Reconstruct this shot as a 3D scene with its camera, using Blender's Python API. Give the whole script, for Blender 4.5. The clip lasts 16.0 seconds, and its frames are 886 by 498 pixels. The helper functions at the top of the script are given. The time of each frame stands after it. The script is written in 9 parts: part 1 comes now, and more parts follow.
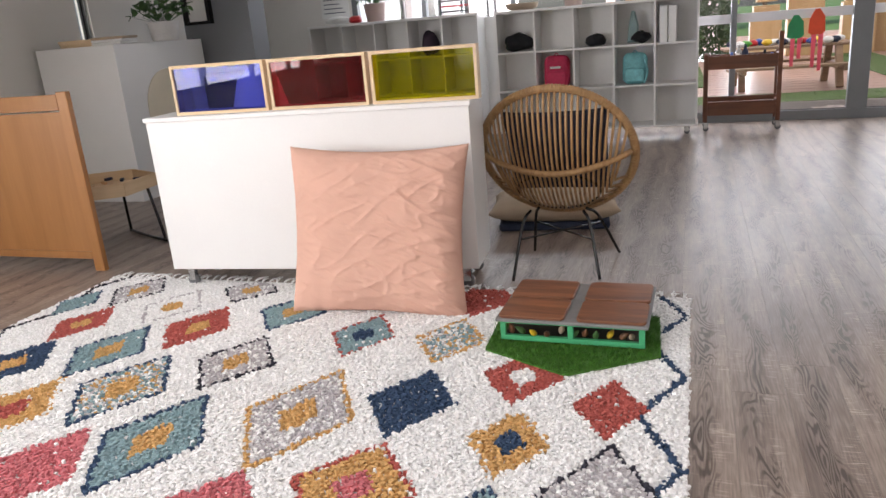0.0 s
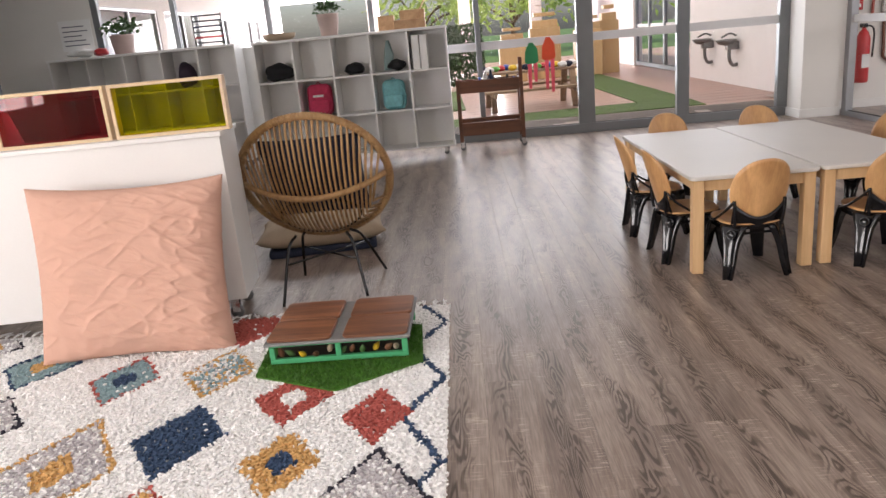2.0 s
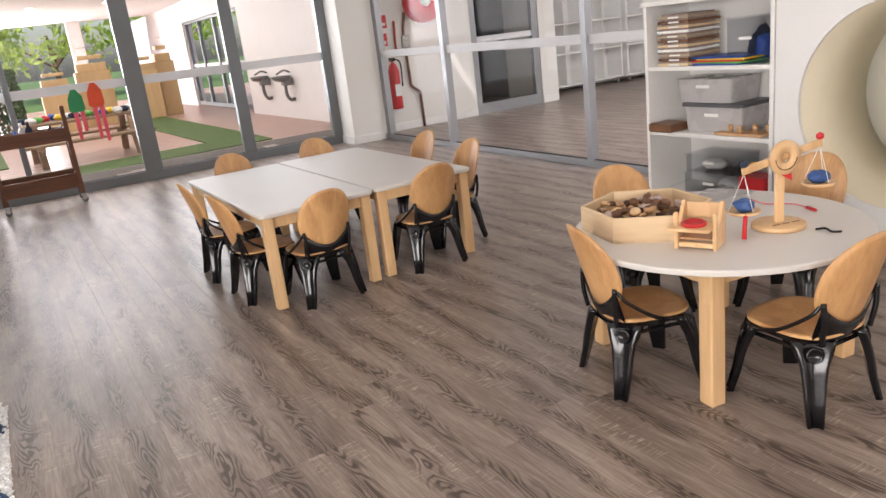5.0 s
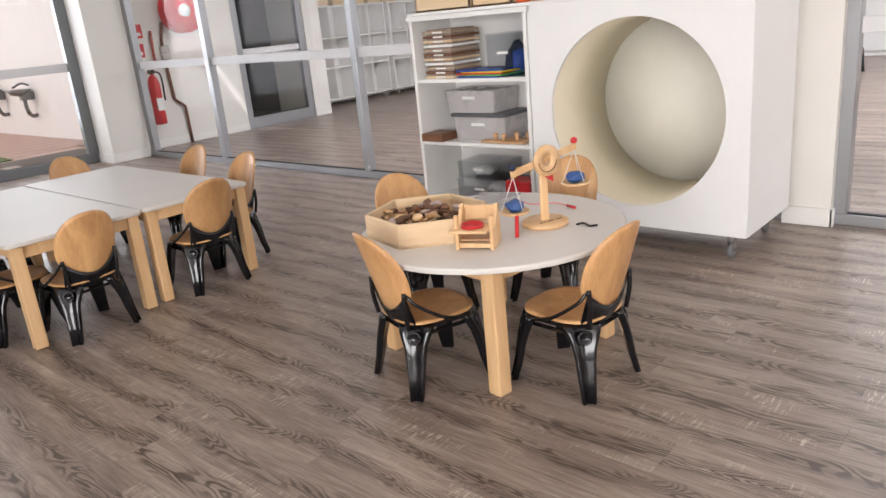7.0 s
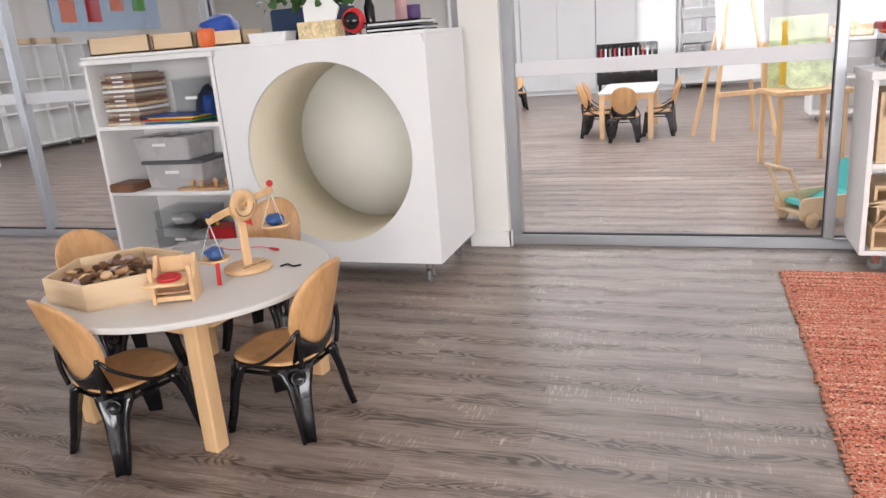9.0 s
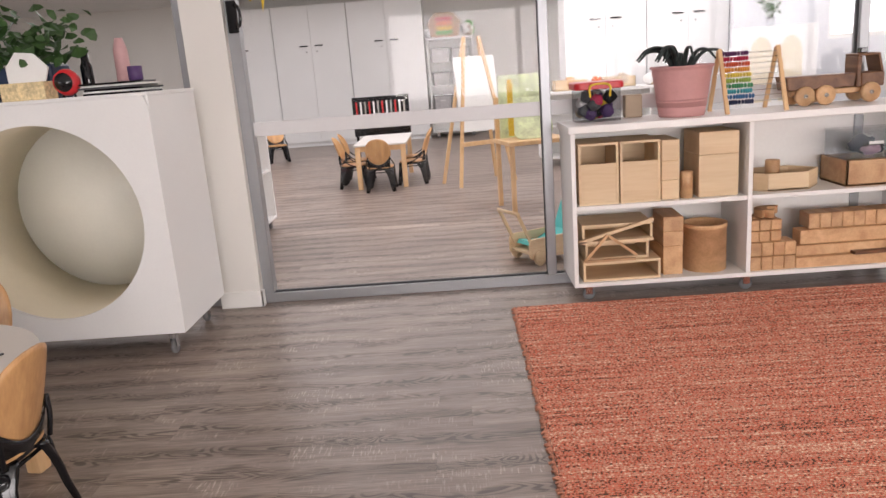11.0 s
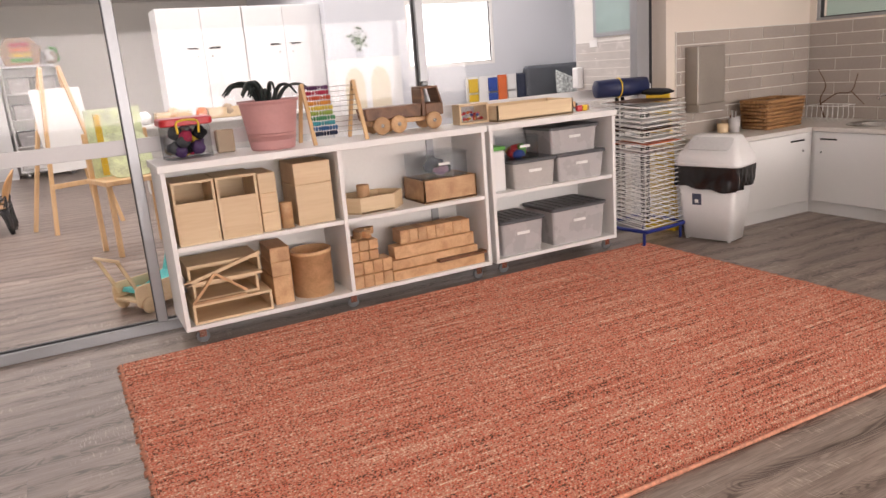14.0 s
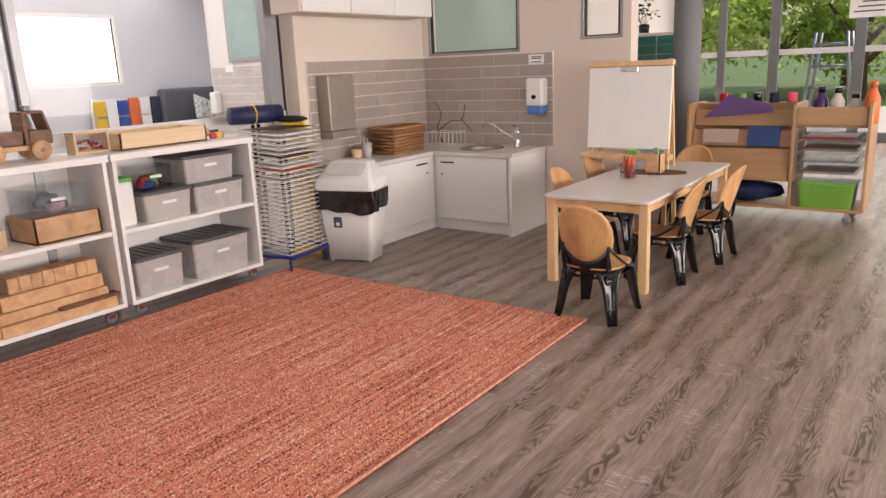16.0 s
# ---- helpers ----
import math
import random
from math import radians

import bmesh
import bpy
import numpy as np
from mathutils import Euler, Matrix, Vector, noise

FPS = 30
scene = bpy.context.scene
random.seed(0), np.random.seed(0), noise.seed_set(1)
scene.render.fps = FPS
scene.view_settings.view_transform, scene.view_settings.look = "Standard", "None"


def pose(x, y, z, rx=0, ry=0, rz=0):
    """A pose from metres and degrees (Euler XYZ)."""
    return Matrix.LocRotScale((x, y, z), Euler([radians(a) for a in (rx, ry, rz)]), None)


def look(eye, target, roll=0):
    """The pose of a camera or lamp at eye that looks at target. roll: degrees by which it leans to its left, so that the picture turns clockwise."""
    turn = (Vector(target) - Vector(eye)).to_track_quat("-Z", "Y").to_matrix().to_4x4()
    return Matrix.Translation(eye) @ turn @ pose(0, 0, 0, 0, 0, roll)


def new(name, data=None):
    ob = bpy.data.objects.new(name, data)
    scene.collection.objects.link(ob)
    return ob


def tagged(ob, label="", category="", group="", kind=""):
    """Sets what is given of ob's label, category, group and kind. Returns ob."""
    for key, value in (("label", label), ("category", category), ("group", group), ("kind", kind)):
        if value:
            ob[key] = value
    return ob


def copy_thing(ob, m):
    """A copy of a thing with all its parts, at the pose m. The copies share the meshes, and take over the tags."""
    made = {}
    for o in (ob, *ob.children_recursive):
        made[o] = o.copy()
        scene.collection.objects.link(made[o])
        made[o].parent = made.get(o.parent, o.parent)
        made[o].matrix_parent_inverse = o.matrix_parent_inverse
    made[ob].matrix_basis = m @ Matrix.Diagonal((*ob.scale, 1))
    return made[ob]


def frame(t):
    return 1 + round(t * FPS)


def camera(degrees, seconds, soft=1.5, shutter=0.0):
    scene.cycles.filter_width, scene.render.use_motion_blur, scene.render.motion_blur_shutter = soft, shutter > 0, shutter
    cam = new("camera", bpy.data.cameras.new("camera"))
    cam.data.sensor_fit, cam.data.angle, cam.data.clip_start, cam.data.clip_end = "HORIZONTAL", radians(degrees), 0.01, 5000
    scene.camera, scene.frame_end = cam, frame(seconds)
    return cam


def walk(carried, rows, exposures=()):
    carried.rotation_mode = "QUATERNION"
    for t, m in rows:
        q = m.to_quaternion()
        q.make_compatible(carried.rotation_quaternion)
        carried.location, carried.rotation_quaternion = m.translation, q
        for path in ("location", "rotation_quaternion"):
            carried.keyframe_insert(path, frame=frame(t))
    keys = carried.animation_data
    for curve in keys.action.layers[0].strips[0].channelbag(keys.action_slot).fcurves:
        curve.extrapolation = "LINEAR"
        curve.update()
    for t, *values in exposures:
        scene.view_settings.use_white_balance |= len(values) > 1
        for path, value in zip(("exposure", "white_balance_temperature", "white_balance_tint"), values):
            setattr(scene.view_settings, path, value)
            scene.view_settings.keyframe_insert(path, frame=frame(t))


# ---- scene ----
cam = camera(62.6, 16.0)
PATH = [
    (0, (0.351, 0.235, 1.335), (-0.289, 2.039, 0.752), -4.7),
    (0.5, (0.411, 0.184, 1.328), (-0.061, 2.037, 0.742), -4.6),
    (1, (0.434, 0.166, 1.329), (0.1, 2.049, 0.745), -4.6),
    (1.5, (0.458, 0.156, 1.33), (0.248, 2.06, 0.758), -4.9),
    (2, (0.498, 0.148, 1.329), (0.419, 2.067, 0.769), -5.3),
    (2.5, (0.556, 0.152, 1.332), (0.638, 2.072, 0.777), -5.9),
    (3, (0.599, 0.16, 1.331), (0.873, 2.061, 0.776), -6.4),
    (3.5, (0.637, 0.17, 1.337), (1.119, 2.028, 0.777), -6.8),
    (4, (0.658, 0.175, 1.347), (1.329, 1.973, 0.784), -6.8),
    (4.2, (0.65, 0.182, 1.345), (1.388, 1.954, 0.781), -6.9),
    (6.5, (0.616, 0.23, 1.333), (1.894, 1.643, 0.726), -5.7),
    (7, (0.61, 0.225, 1.328), (2.017, 1.511, 0.723), -5.5),
    (7.5, (0.609, 0.215, 1.326), (2.133, 1.364, 0.727), -5.3),
    (8, (0.61, 0.203, 1.326), (2.244, 1.193, 0.735), -5.1),
    (8.5, (0.611, 0.186, 1.323), (2.341, 1.007, 0.745), -4.9),
    (9, (0.613, 0.157, 1.33), (2.422, 0.798, 0.767), -4.6),
    (9.5, (0.617, 0.11, 1.342), (2.484, 0.578, 0.799), -4.4),
    (12, (0.627, -0.115, 1.384), (2.561, -0.33, 0.924), -4.6),
    (12.5, (0.629, -0.132, 1.374), (2.539, -0.511, 0.915), -4.7),
    (13, (0.628, -0.152, 1.396), (2.494, -0.694, 0.922), -4.6),
    (13.5, (0.621, -0.187, 1.391), (2.432, -0.889, 0.913), -4.6),
    (14, (0.616, -0.226, 1.406), (2.344, -1.104, 0.914), -4.5),
    (14.5, (0.602, -0.263, 1.403), (2.222, -1.328, 0.911), -4.2),
    (15, (0.645, -0.27, 1.432), (2.114, -1.531, 0.929), -3.6),
    (15.5, (0.635, -0.298, 1.433), (1.941, -1.727, 0.934), -3.1),
    (16, (0.598, -0.338, 1.422), (1.737, -1.909, 0.935), -2.5),
]
# stops, kelvin and tint of the phone's picture
EXPOSE = [(0, 0.42, 6250, 14), (2.5, 0.44, 6550, 16), (4.0, 0.55, 6550, 15), (7.5, 0.66, 6250, 13), (9.5, 0.45, 6100, 14), (12.0, 0.08, 6800, 20), (16, 0.23, 6850, 20)]
walk(cam, [(t, look(eye, target, roll)) for t, eye, target, roll in PATH], EXPOSE)

# ---- world, sun, window light, added ceiling fills ----
world = bpy.data.worlds.new("sky")
scene.world = world
world.use_nodes = True
wn = world.node_tree
sky = wn.nodes.new("ShaderNodeTexSky")
sky.sky_type, sky.sun_disc = "NISHITA", False
sky.sun_elevation, sky.sun_rotation = radians(52), radians(230)
sky.air_density, sky.dust_density = 1.0, 3.0
wn.links.new(sky.outputs[0], wn.nodes["Background"].inputs[0])
wn.nodes["Background"].inputs[1].default_value = 0.15


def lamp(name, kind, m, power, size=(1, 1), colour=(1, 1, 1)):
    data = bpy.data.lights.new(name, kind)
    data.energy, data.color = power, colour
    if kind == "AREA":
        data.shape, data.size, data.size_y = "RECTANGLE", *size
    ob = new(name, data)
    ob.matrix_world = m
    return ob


sun = lamp("sun", "SUN", look((0, 0, 10), (6.0, 5.0, 0)), 4.0, colour=(1.0, 0.95, 0.88))
sun.data.angle = radians(2)
lamp("window_light_north", "AREA", look((0.4, 9.62, 1.5), (0.4, 0, 0.9)), 105, (8.2, 2.1), (0.90, 0.95, 1.0))
lamp("window_light_south", "AREA", look((0.8, -13.25, 1.5), (0.8, 0, 0.9)), 75, (7.2, 2.4), (1.0, 0.96, 0.88))
lamp("window_light_west", "AREA", look((-5.85, -3.9, 1.6), (5, -3.9, 1.2)), 640, (10.2, 1.8), (1.0, 0.97, 0.93))
# Unseen fill below the next room's closed ceiling, added to brighten it.
lamp("skylight_east_room", "AREA", look((9.6, -0.2, 2.93), (9.6, -0.2, 0)), 535, (7.5, 15.0))
lamp("sky_light_verandah", "AREA", look((-1.6, 27.4, 1.5), (-1.6, 0, 0.6)), 1000, (7.6, 2.6), (0.98, 0.99, 1.0))
lamp("verandah_downlights", "AREA", look((0.2, 16.0, 2.83), (0.2, 16.0, 0)), 300, (9.5, 11.5), (1.0, 0.97, 0.94))
# Added fill under the flat ceiling; brightens rug, floor and tabletops.
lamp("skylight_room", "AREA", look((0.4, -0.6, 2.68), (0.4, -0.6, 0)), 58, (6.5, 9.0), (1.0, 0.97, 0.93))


# ---- materials ----
def material(name, colour, rough=0.5, metal=0.0, vary=0.12, scale=6.0, bump=0.0, fine=60.0, spec=0.5, stretch=(1, 1, 1), per=0.0, **more):
    """A surface with grain and wear at two scales; per: how far repeats differ from each other."""
    m = bpy.data.materials.new(name)
    m.use_nodes = True
    t = m.node_tree
    n, link = t.nodes, t.links.new
    b = n["Principled BSDF"]
    co = n.new("ShaderNodeTexCoord")
    info = n.new("ShaderNodeObjectInfo")
    mp = n.new("ShaderNodeMapping")
    mp.inputs["Scale"].default_value = stretch
    shift = n.new("ShaderNodeVectorMath")
    shift.operation = "MULTIPLY_ADD"
    comb = n.new("ShaderNodeCombineXYZ")
    for i in range(3):
        link(info.outputs["Random"], comb.inputs[i])
    link(comb.outputs[0], shift.inputs[0])
    shift.inputs[1].default_value = (7.3, 11.1, 5.7)
    link(co.outputs["Object"], shift.inputs[2])
    link(shift.outputs[0], mp.inputs["Vector"])
    a, f = n.new("ShaderNodeTexNoise"), n.new("ShaderNodeTexNoise")
    a.inputs["Scale"].default_value, f.inputs["Scale"].default_value = scale, fine
    a.inputs["Detail"].default_value, f.inputs["Detail"].default_value = 4, 3
    link(mp.outputs[0], a.inputs["Vector"])
    link(mp.outputs[0], f.inputs["Vector"])
    mix = n.new("ShaderNodeMath")
    mix.operation = "MULTIPLY_ADD"
    link(f.outputs["Fac"], mix.inputs[0])
    mix.inputs[1].default_value = 0.5
    link(a.outputs["Fac"], mix.inputs[2])
    rng = n.new("ShaderNodeMapRange")
    rng.inputs["From Min"].default_value, rng.inputs["From Max"].default_value = 0.45, 1.05
    rng.inputs["To Min"].default_value, rng.inputs["To Max"].default_value = 1 - vary, 1 + vary
    link(mix.outputs[0], rng.inputs["Value"])
    val = rng.outputs[0]
    if per:
        pr = n.new("ShaderNodeMapRange")
        pr.inputs["To Min"].default_value, pr.inputs["To Max"].default_value = 1 - per, 1 + per
        link(info.outputs["Random"], pr.inputs["Value"])
        mul = n.new("ShaderNodeMath")
        mul.operation = "MULTIPLY"
        link(val, mul.inputs[0])
        link(pr.outputs[0], mul.inputs[1])
        val = mul.outputs[0]
    col = n.new("ShaderNodeVectorMath")
    col.operation = "SCALE"
    col.inputs[0].default_value = colour
    link(val, col.inputs["Scale"])
    link(col.outputs[0], b.inputs["Base Color"])
    b.inputs["Metallic"].default_value = metal
    b.inputs["Specular IOR Level"].default_value = spec
    rr = n.new("ShaderNodeMapRange")
    rr.inputs["To Min"].default_value, rr.inputs["To Max"].default_value = max(rough - 0.08, 0.02), min(rough + 0.08, 1)
    link(a.outputs["Fac"], rr.inputs["Value"])
    link(rr.outputs[0], b.inputs["Roughness"])
    if bump:
        bp = n.new("ShaderNodeBump")
        bp.inputs["Strength"].default_value, bp.inputs["Distance"].default_value = bump, 0.004
        link(f.outputs["Fac"], bp.inputs["Height"])
        link(bp.outputs[0], b.inputs["Normal"])
    for key, value in more.items():
        b.inputs[key.replace("_", " ")].default_value = value
    return m


def glass(name, colour=(1, 1, 1), rough=0.0, gloss=1.0):
    """Clear sheet: seen through straight, with a mirror gloss that grows towards grazing angles."""
    m = bpy.data.materials.new(name)
    m.use_nodes = True
    t = m.node_tree
    t.nodes.remove(t.nodes["Principled BSDF"])
    tr, gl, mx, lw = (t.nodes.new("ShaderNode" + k) for k in ("BsdfTransparent", "BsdfGlossy", "MixShader", "LayerWeight"))
    power, scale = t.nodes.new("ShaderNodeMath"), t.nodes.new("ShaderNodeMath")
    power.operation, scale.operation = "POWER", "MULTIPLY_ADD"
    power.inputs[1].default_value = 5.0
    scale.inputs[1].default_value, scale.inputs[2].default_value = 0.6 * gloss, 0.035 * gloss
    tr.inputs[0].default_value = (*colour, 1)
    gl.inputs["Roughness"].default_value = rough
    lw.inputs[0].default_value = 0.5
    t.links.new(lw.outputs["Facing"], power.inputs[0])
    t.links.new(power.outputs[0], scale.inputs[0])
    t.links.new(scale.outputs[0], mx.inputs[0])
    t.links.new(tr.outputs[0], mx.inputs[1])
    t.links.new(gl.outputs[0], mx.inputs[2])
    t.links.new(mx.outputs[0], t.nodes["Material Output"].inputs[0])
    return m


def wood(name, light, dark, rough=0.45, ring=14.0, per=0.08, axis=2):
    """Planed timber: long streaks along one axis, fine pores across."""
    m = bpy.data.materials.new(name)
    m.use_nodes = True
    n, link = m.node_tree.nodes, m.node_tree.links.new
    b = n["Principled BSDF"]
    co, info, mp = n.new("ShaderNodeTexCoord"), n.new("ShaderNodeObjectInfo"), n.new("ShaderNodeMapping")
    st = [ring, ring, ring]
    st[axis] = ring * 0.09
    mp.inputs["Scale"].default_value = st
    comb = n.new("ShaderNodeVectorMath")
    comb.operation = "MULTIPLY_ADD"
    cx = n.new("ShaderNodeCombineXYZ")
    for i in range(3):
        link(info.outputs["Random"], cx.inputs[i])
    link(cx.outputs[0], comb.inputs[0])
    comb.inputs[1].default_value = (3.1, 5.3, 4.7)
    link(co.outputs["Object"], comb.inputs[2])
    link(comb.outputs[0], mp.inputs["Vector"])
    a, f = n.new("ShaderNodeTexNoise"), n.new("ShaderNodeTexNoise")
    a.inputs["Scale"].default_value, a.inputs["Detail"].default_value, a.inputs["Distortion"].default_value = 1.0, 5, 0.6
    f.inputs["Scale"].default_value, f.inputs["Detail"].default_value = 9.0, 3
    link(mp.outputs[0], a.inputs["Vector"])
    link(mp.outputs[0], f.inputs["Vector"])
    s = n.new("ShaderNodeMath")
    s.operation = "MULTIPLY_ADD"
    link(f.outputs["Fac"], s.inputs[0])
    s.inputs[1].default_value = 0.35
    link(a.outputs["Fac"], s.inputs[2])
    r = n.new("ShaderNodeValToRGB")
    r.color_ramp.elements[0].position, r.color_ramp.elements[1].position = 0.45, 0.9
    r.color_ramp.elements[0].color, r.color_ramp.elements[1].color = (*dark, 1), (*light, 1)
    link(s.outputs[0], r.inputs[0])
    pr = n.new("ShaderNodeMapRange")
    pr.inputs["To Min"].default_value, pr.inputs["To Max"].default_value = 1 - per, 1 + per
    link(info.outputs["Random"], pr.inputs["Value"])
    v = n.new("ShaderNodeVectorMath")
    v.operation = "SCALE"
    link(r.outputs[0], v.inputs[0])
    link(pr.outputs[0], v.inputs["Scale"])
    link(v.outputs[0], b.inputs["Base Color"])
    b.inputs["Roughness"].default_value = rough
    bp = n.new("ShaderNodeBump")
    bp.inputs["Strength"].default_value, bp.inputs["Distance"].default_value = 0.15, 0.002
    link(s.outputs[0], bp.inputs["Height"])
    link(bp.outputs[0], b.inputs["Normal"])
    return m


def plank_floor(name):
    """Grey-brown timber-look vinyl: a dark cathedral figure down each plank, saw marks across and pale chalky streaks."""
    m = bpy.data.materials.new(name)
    m.use_nodes = True
    n, link = m.node_tree.nodes, m.node_tree.links.new
    b = n["Principled BSDF"]
    geo, info = n.new("ShaderNodeNewGeometry"), n.new("ShaderNodeObjectInfo")

    def calc(op, x, y=None, z=None):
        q = n.new("ShaderNodeMath")
        q.operation = op
        for k, v in enumerate((x, y, z)):
            if v is None:
                continue
            if isinstance(v, (int, float)):
                q.inputs[k].default_value = v
            else:
                link(v, q.inputs[k])
        return q.outputs[0]

    def span(x, a, b_, c=0.0, d=1.0):
        q = n.new("ShaderNodeMapRange")
        for k, v in zip(("From Min", "From Max", "To Min", "To Max"), (a, b_, c, d)):
            q.inputs[k].default_value = v
        link(x, q.inputs["Value"])
        return q.outputs[0]

    each = calc("ADD", info.outputs["Random"], geo.outputs["Random Per Island"])
    cx = n.new("ShaderNodeCombineXYZ")
    for i in range(3):
        link(each, cx.inputs[i])
    sh = n.new("ShaderNodeVectorMath")
    sh.operation = "MULTIPLY_ADD"
    link(cx.outputs[0], sh.inputs[0])
    sh.inputs[1].default_value = (13.7, 31.3, 3.0)
    link(geo.outputs["Position"], sh.inputs[2])

    def noise_of(scale, detail, distort, s):
        mp, t = n.new("ShaderNodeMapping"), n.new("ShaderNodeTexNoise")
        mp.inputs["Scale"].default_value = s
        t.inputs["Scale"].default_value, t.inputs["Detail"].default_value, t.inputs["Distortion"].default_value = scale, detail, distort
        link(sh.outputs[0], mp.inputs["Vector"])
        link(mp.outputs[0], t.inputs["Vector"])
        return t.outputs["Fac"]

    xyz = n.new("ShaderNodeSeparateXYZ")
    link(geo.outputs["Position"], xyz.inputs[0])
    across = calc("FRACT", calc("MULTIPLY", calc("ADD", xyz.outputs[0], 5.5), 1 / 0.182))
    wander = span(noise_of(1.6, 2, 0, (0.2, 1, 1)), 0.3, 0.7, -0.25, 0.25)
    off = calc("ABSOLUTE", calc("ADD", calc("ADD", across, -0.5), wander))
    heart = span(calc("ADD", off, span(noise_of(7, 3, 0.5, (1, 0.3, 1)), 0.3, 0.7, -0.12, 0.12)), 0.03, 0.27, 1.0, 0.0)
    field = noise_of(7.5, 2.5, 0.9, (1, 0.16, 1))
    rings = calc("SINE", calc("MULTIPLY_ADD", field, 150.0, calc("MULTIPLY", off, 34.0)))
    rings = span(rings, -0.25, 0.8)
    streak, pore, blotch = noise_of(26, 4, 0.8, (1, 0.07, 1)), noise_of(170, 2, 0, (1, 0.06, 1)), noise_of(3.2, 3, 0.4, (1, 0.4, 1))
    saw = span(noise_of(130, 1, 0, (0.14, 1, 1)), 0.56, 0.70)
    patch = span(noise_of(4.5, 3, 0, (1, 0.6, 1)), 0.50, 0.64)
    cut = calc("MULTIPLY", calc("MULTIPLY", saw, patch), calc("SUBTRACT", 1.0, heart))
    dark = calc("MULTIPLY", calc("MULTIPLY_ADD", rings, 0.86, 0.14), heart)
    tone = calc("MULTIPLY_ADD", span(streak, 0.3, 0.7), 0.24, calc("MULTIPLY_ADD", span(blotch, 0.3, 0.7), 0.24, calc("MULTIPLY_ADD", span(pore, 0.3, 0.7), 0.24, 0.17)))
    v = calc("MULTIPLY_ADD", dark, -0.62, calc("MULTIPLY_ADD", cut, 0.50, tone))
    r = n.new("ShaderNodeValToRGB")
    e = r.color_ramp.elements
    e[0].position, e[0].color = 0.0, (0.080, 0.056, 0.043, 1)
    e[1].position, e[1].color = 1.0, (0.49, 0.405, 0.34, 1)
    e.new(0.45).color = (0.225, 0.174, 0.145, 1)
    link(v, r.inputs[0])
    s = n.new("ShaderNodeVectorMath")
    s.operation = "SCALE"
    link(r.outputs[0], s.inputs[0])
    link(span(each, 0.0, 2.0, 0.92, 1.08), s.inputs["Scale"])
    link(s.outputs[0], b.inputs["Base Color"])
    link(span(streak, 0.0, 1.0, 0.25, 0.44), b.inputs["Roughness"])
    bp = n.new("ShaderNodeBump")
    bp.inputs["Strength"].default_value, bp.inputs["Distance"].default_value = 0.25, 0.002
    link(v, bp.inputs["Height"])
    link(bp.outputs[0], b.inputs["Normal"])
    return m


FLOOR = plank_floor("vinyl_plank")
WHITE = material("white_laminate", (0.80, 0.80, 0.79), 0.38, vary=0.03, scale=2, fine=90)
TABLETOP = material("pale_table_laminate", (0.66, 0.635, 0.60), 0.42, vary=0.04, scale=3, fine=120)
WHITE_SHELF = material("white_melamine", (0.82, 0.81, 0.79), 0.45, vary=0.04, scale=3)
PAINT = material("white_paint", (0.76, 0.74, 0.70), 0.8, vary=0.03, scale=1.5, bump=0.04, fine=250)
WARM_PAINT = material("cream_paint", (0.74, 0.66, 0.58), 0.8, vary=0.03, scale=1.5, bump=0.04, fine=250)
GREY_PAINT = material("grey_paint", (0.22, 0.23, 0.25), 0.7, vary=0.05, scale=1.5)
PALE_GREY = material("pale_grey_paint", (0.62, 0.64, 0.67), 0.8, vary=0.04, scale=1.5)
SKIRT = material("skirting_gloss", (0.80, 0.79, 0.76), 0.35, vary=0.03)
CEIL = material("ceiling_paint", (0.82, 0.82, 0.80), 0.9, vary=0.02)
FRAME = material("grey_aluminium", (0.20, 0.21, 0.22), 0.4, 0.5, vary=0.06)
SILVER = material("silver_aluminium", (0.36, 0.37, 0.385), 0.38, 0.6, vary=0.05)
BAND = material("frosted_band", (0.70, 0.70, 0.71), 0.5, vary=0.03)
GASKET = material("black_gasket", (0.02, 0.02, 0.022), 0.6)
JOINT = material("plank_joint", (0.075, 0.060, 0.050), 0.7)
GLASS = glass("window_glass", gloss=0.38)
PLY = wood("honey_plywood", (0.68, 0.40, 0.18), (0.44, 0.225, 0.09), 0.42, 11, 0.10, 2)
BEECH = wood("beech_legs", (0.78, 0.53, 0.29), (0.62, 0.38, 0.185), 0.45, 14, 0.05, 2)
PALEWOOD = wood("birch_plywood", (0.76, 0.59, 0.38), (0.63, 0.45, 0.27), 0.55, 9, 0.06, 0)
BLOCKWOOD = wood("block_timber", (0.68, 0.43, 0.23), (0.46, 0.25, 0.12), 0.5, 12, 0.16, 1)
DARKWOOD = wood("walnut_toy", (0.22, 0.10, 0.045), (0.11, 0.045, 0.02), 0.45, 18, 0.08, 1)
CARTWOOD = wood("mahogany_cart", (0.17, 0.060, 0.026), (0.09, 0.031, 0.015), 0.4, 12, 0.05, 0)
OAKPANEL = wood("oak_panel", (0.36, 0.165, 0.05), (0.27, 0.115, 0.032), 0.38, 5, 0.04, 2)
BLACK = material("black_enamel", (0.008, 0.008, 0.010), 0.14, 0.2, vary=0.15, spec=0.6)
CHROME = material("chrome", (0.62, 0.62, 0.62), 0.14, 1.0, vary=0.04)
STEEL = material("brushed_steel", (0.40, 0.385, 0.365), 0.28, 1.0, vary=0.06, stretch=(1, 1, 30))
WHEEL = material("grey_rubber", (0.16, 0.16, 0.165), 0.5)


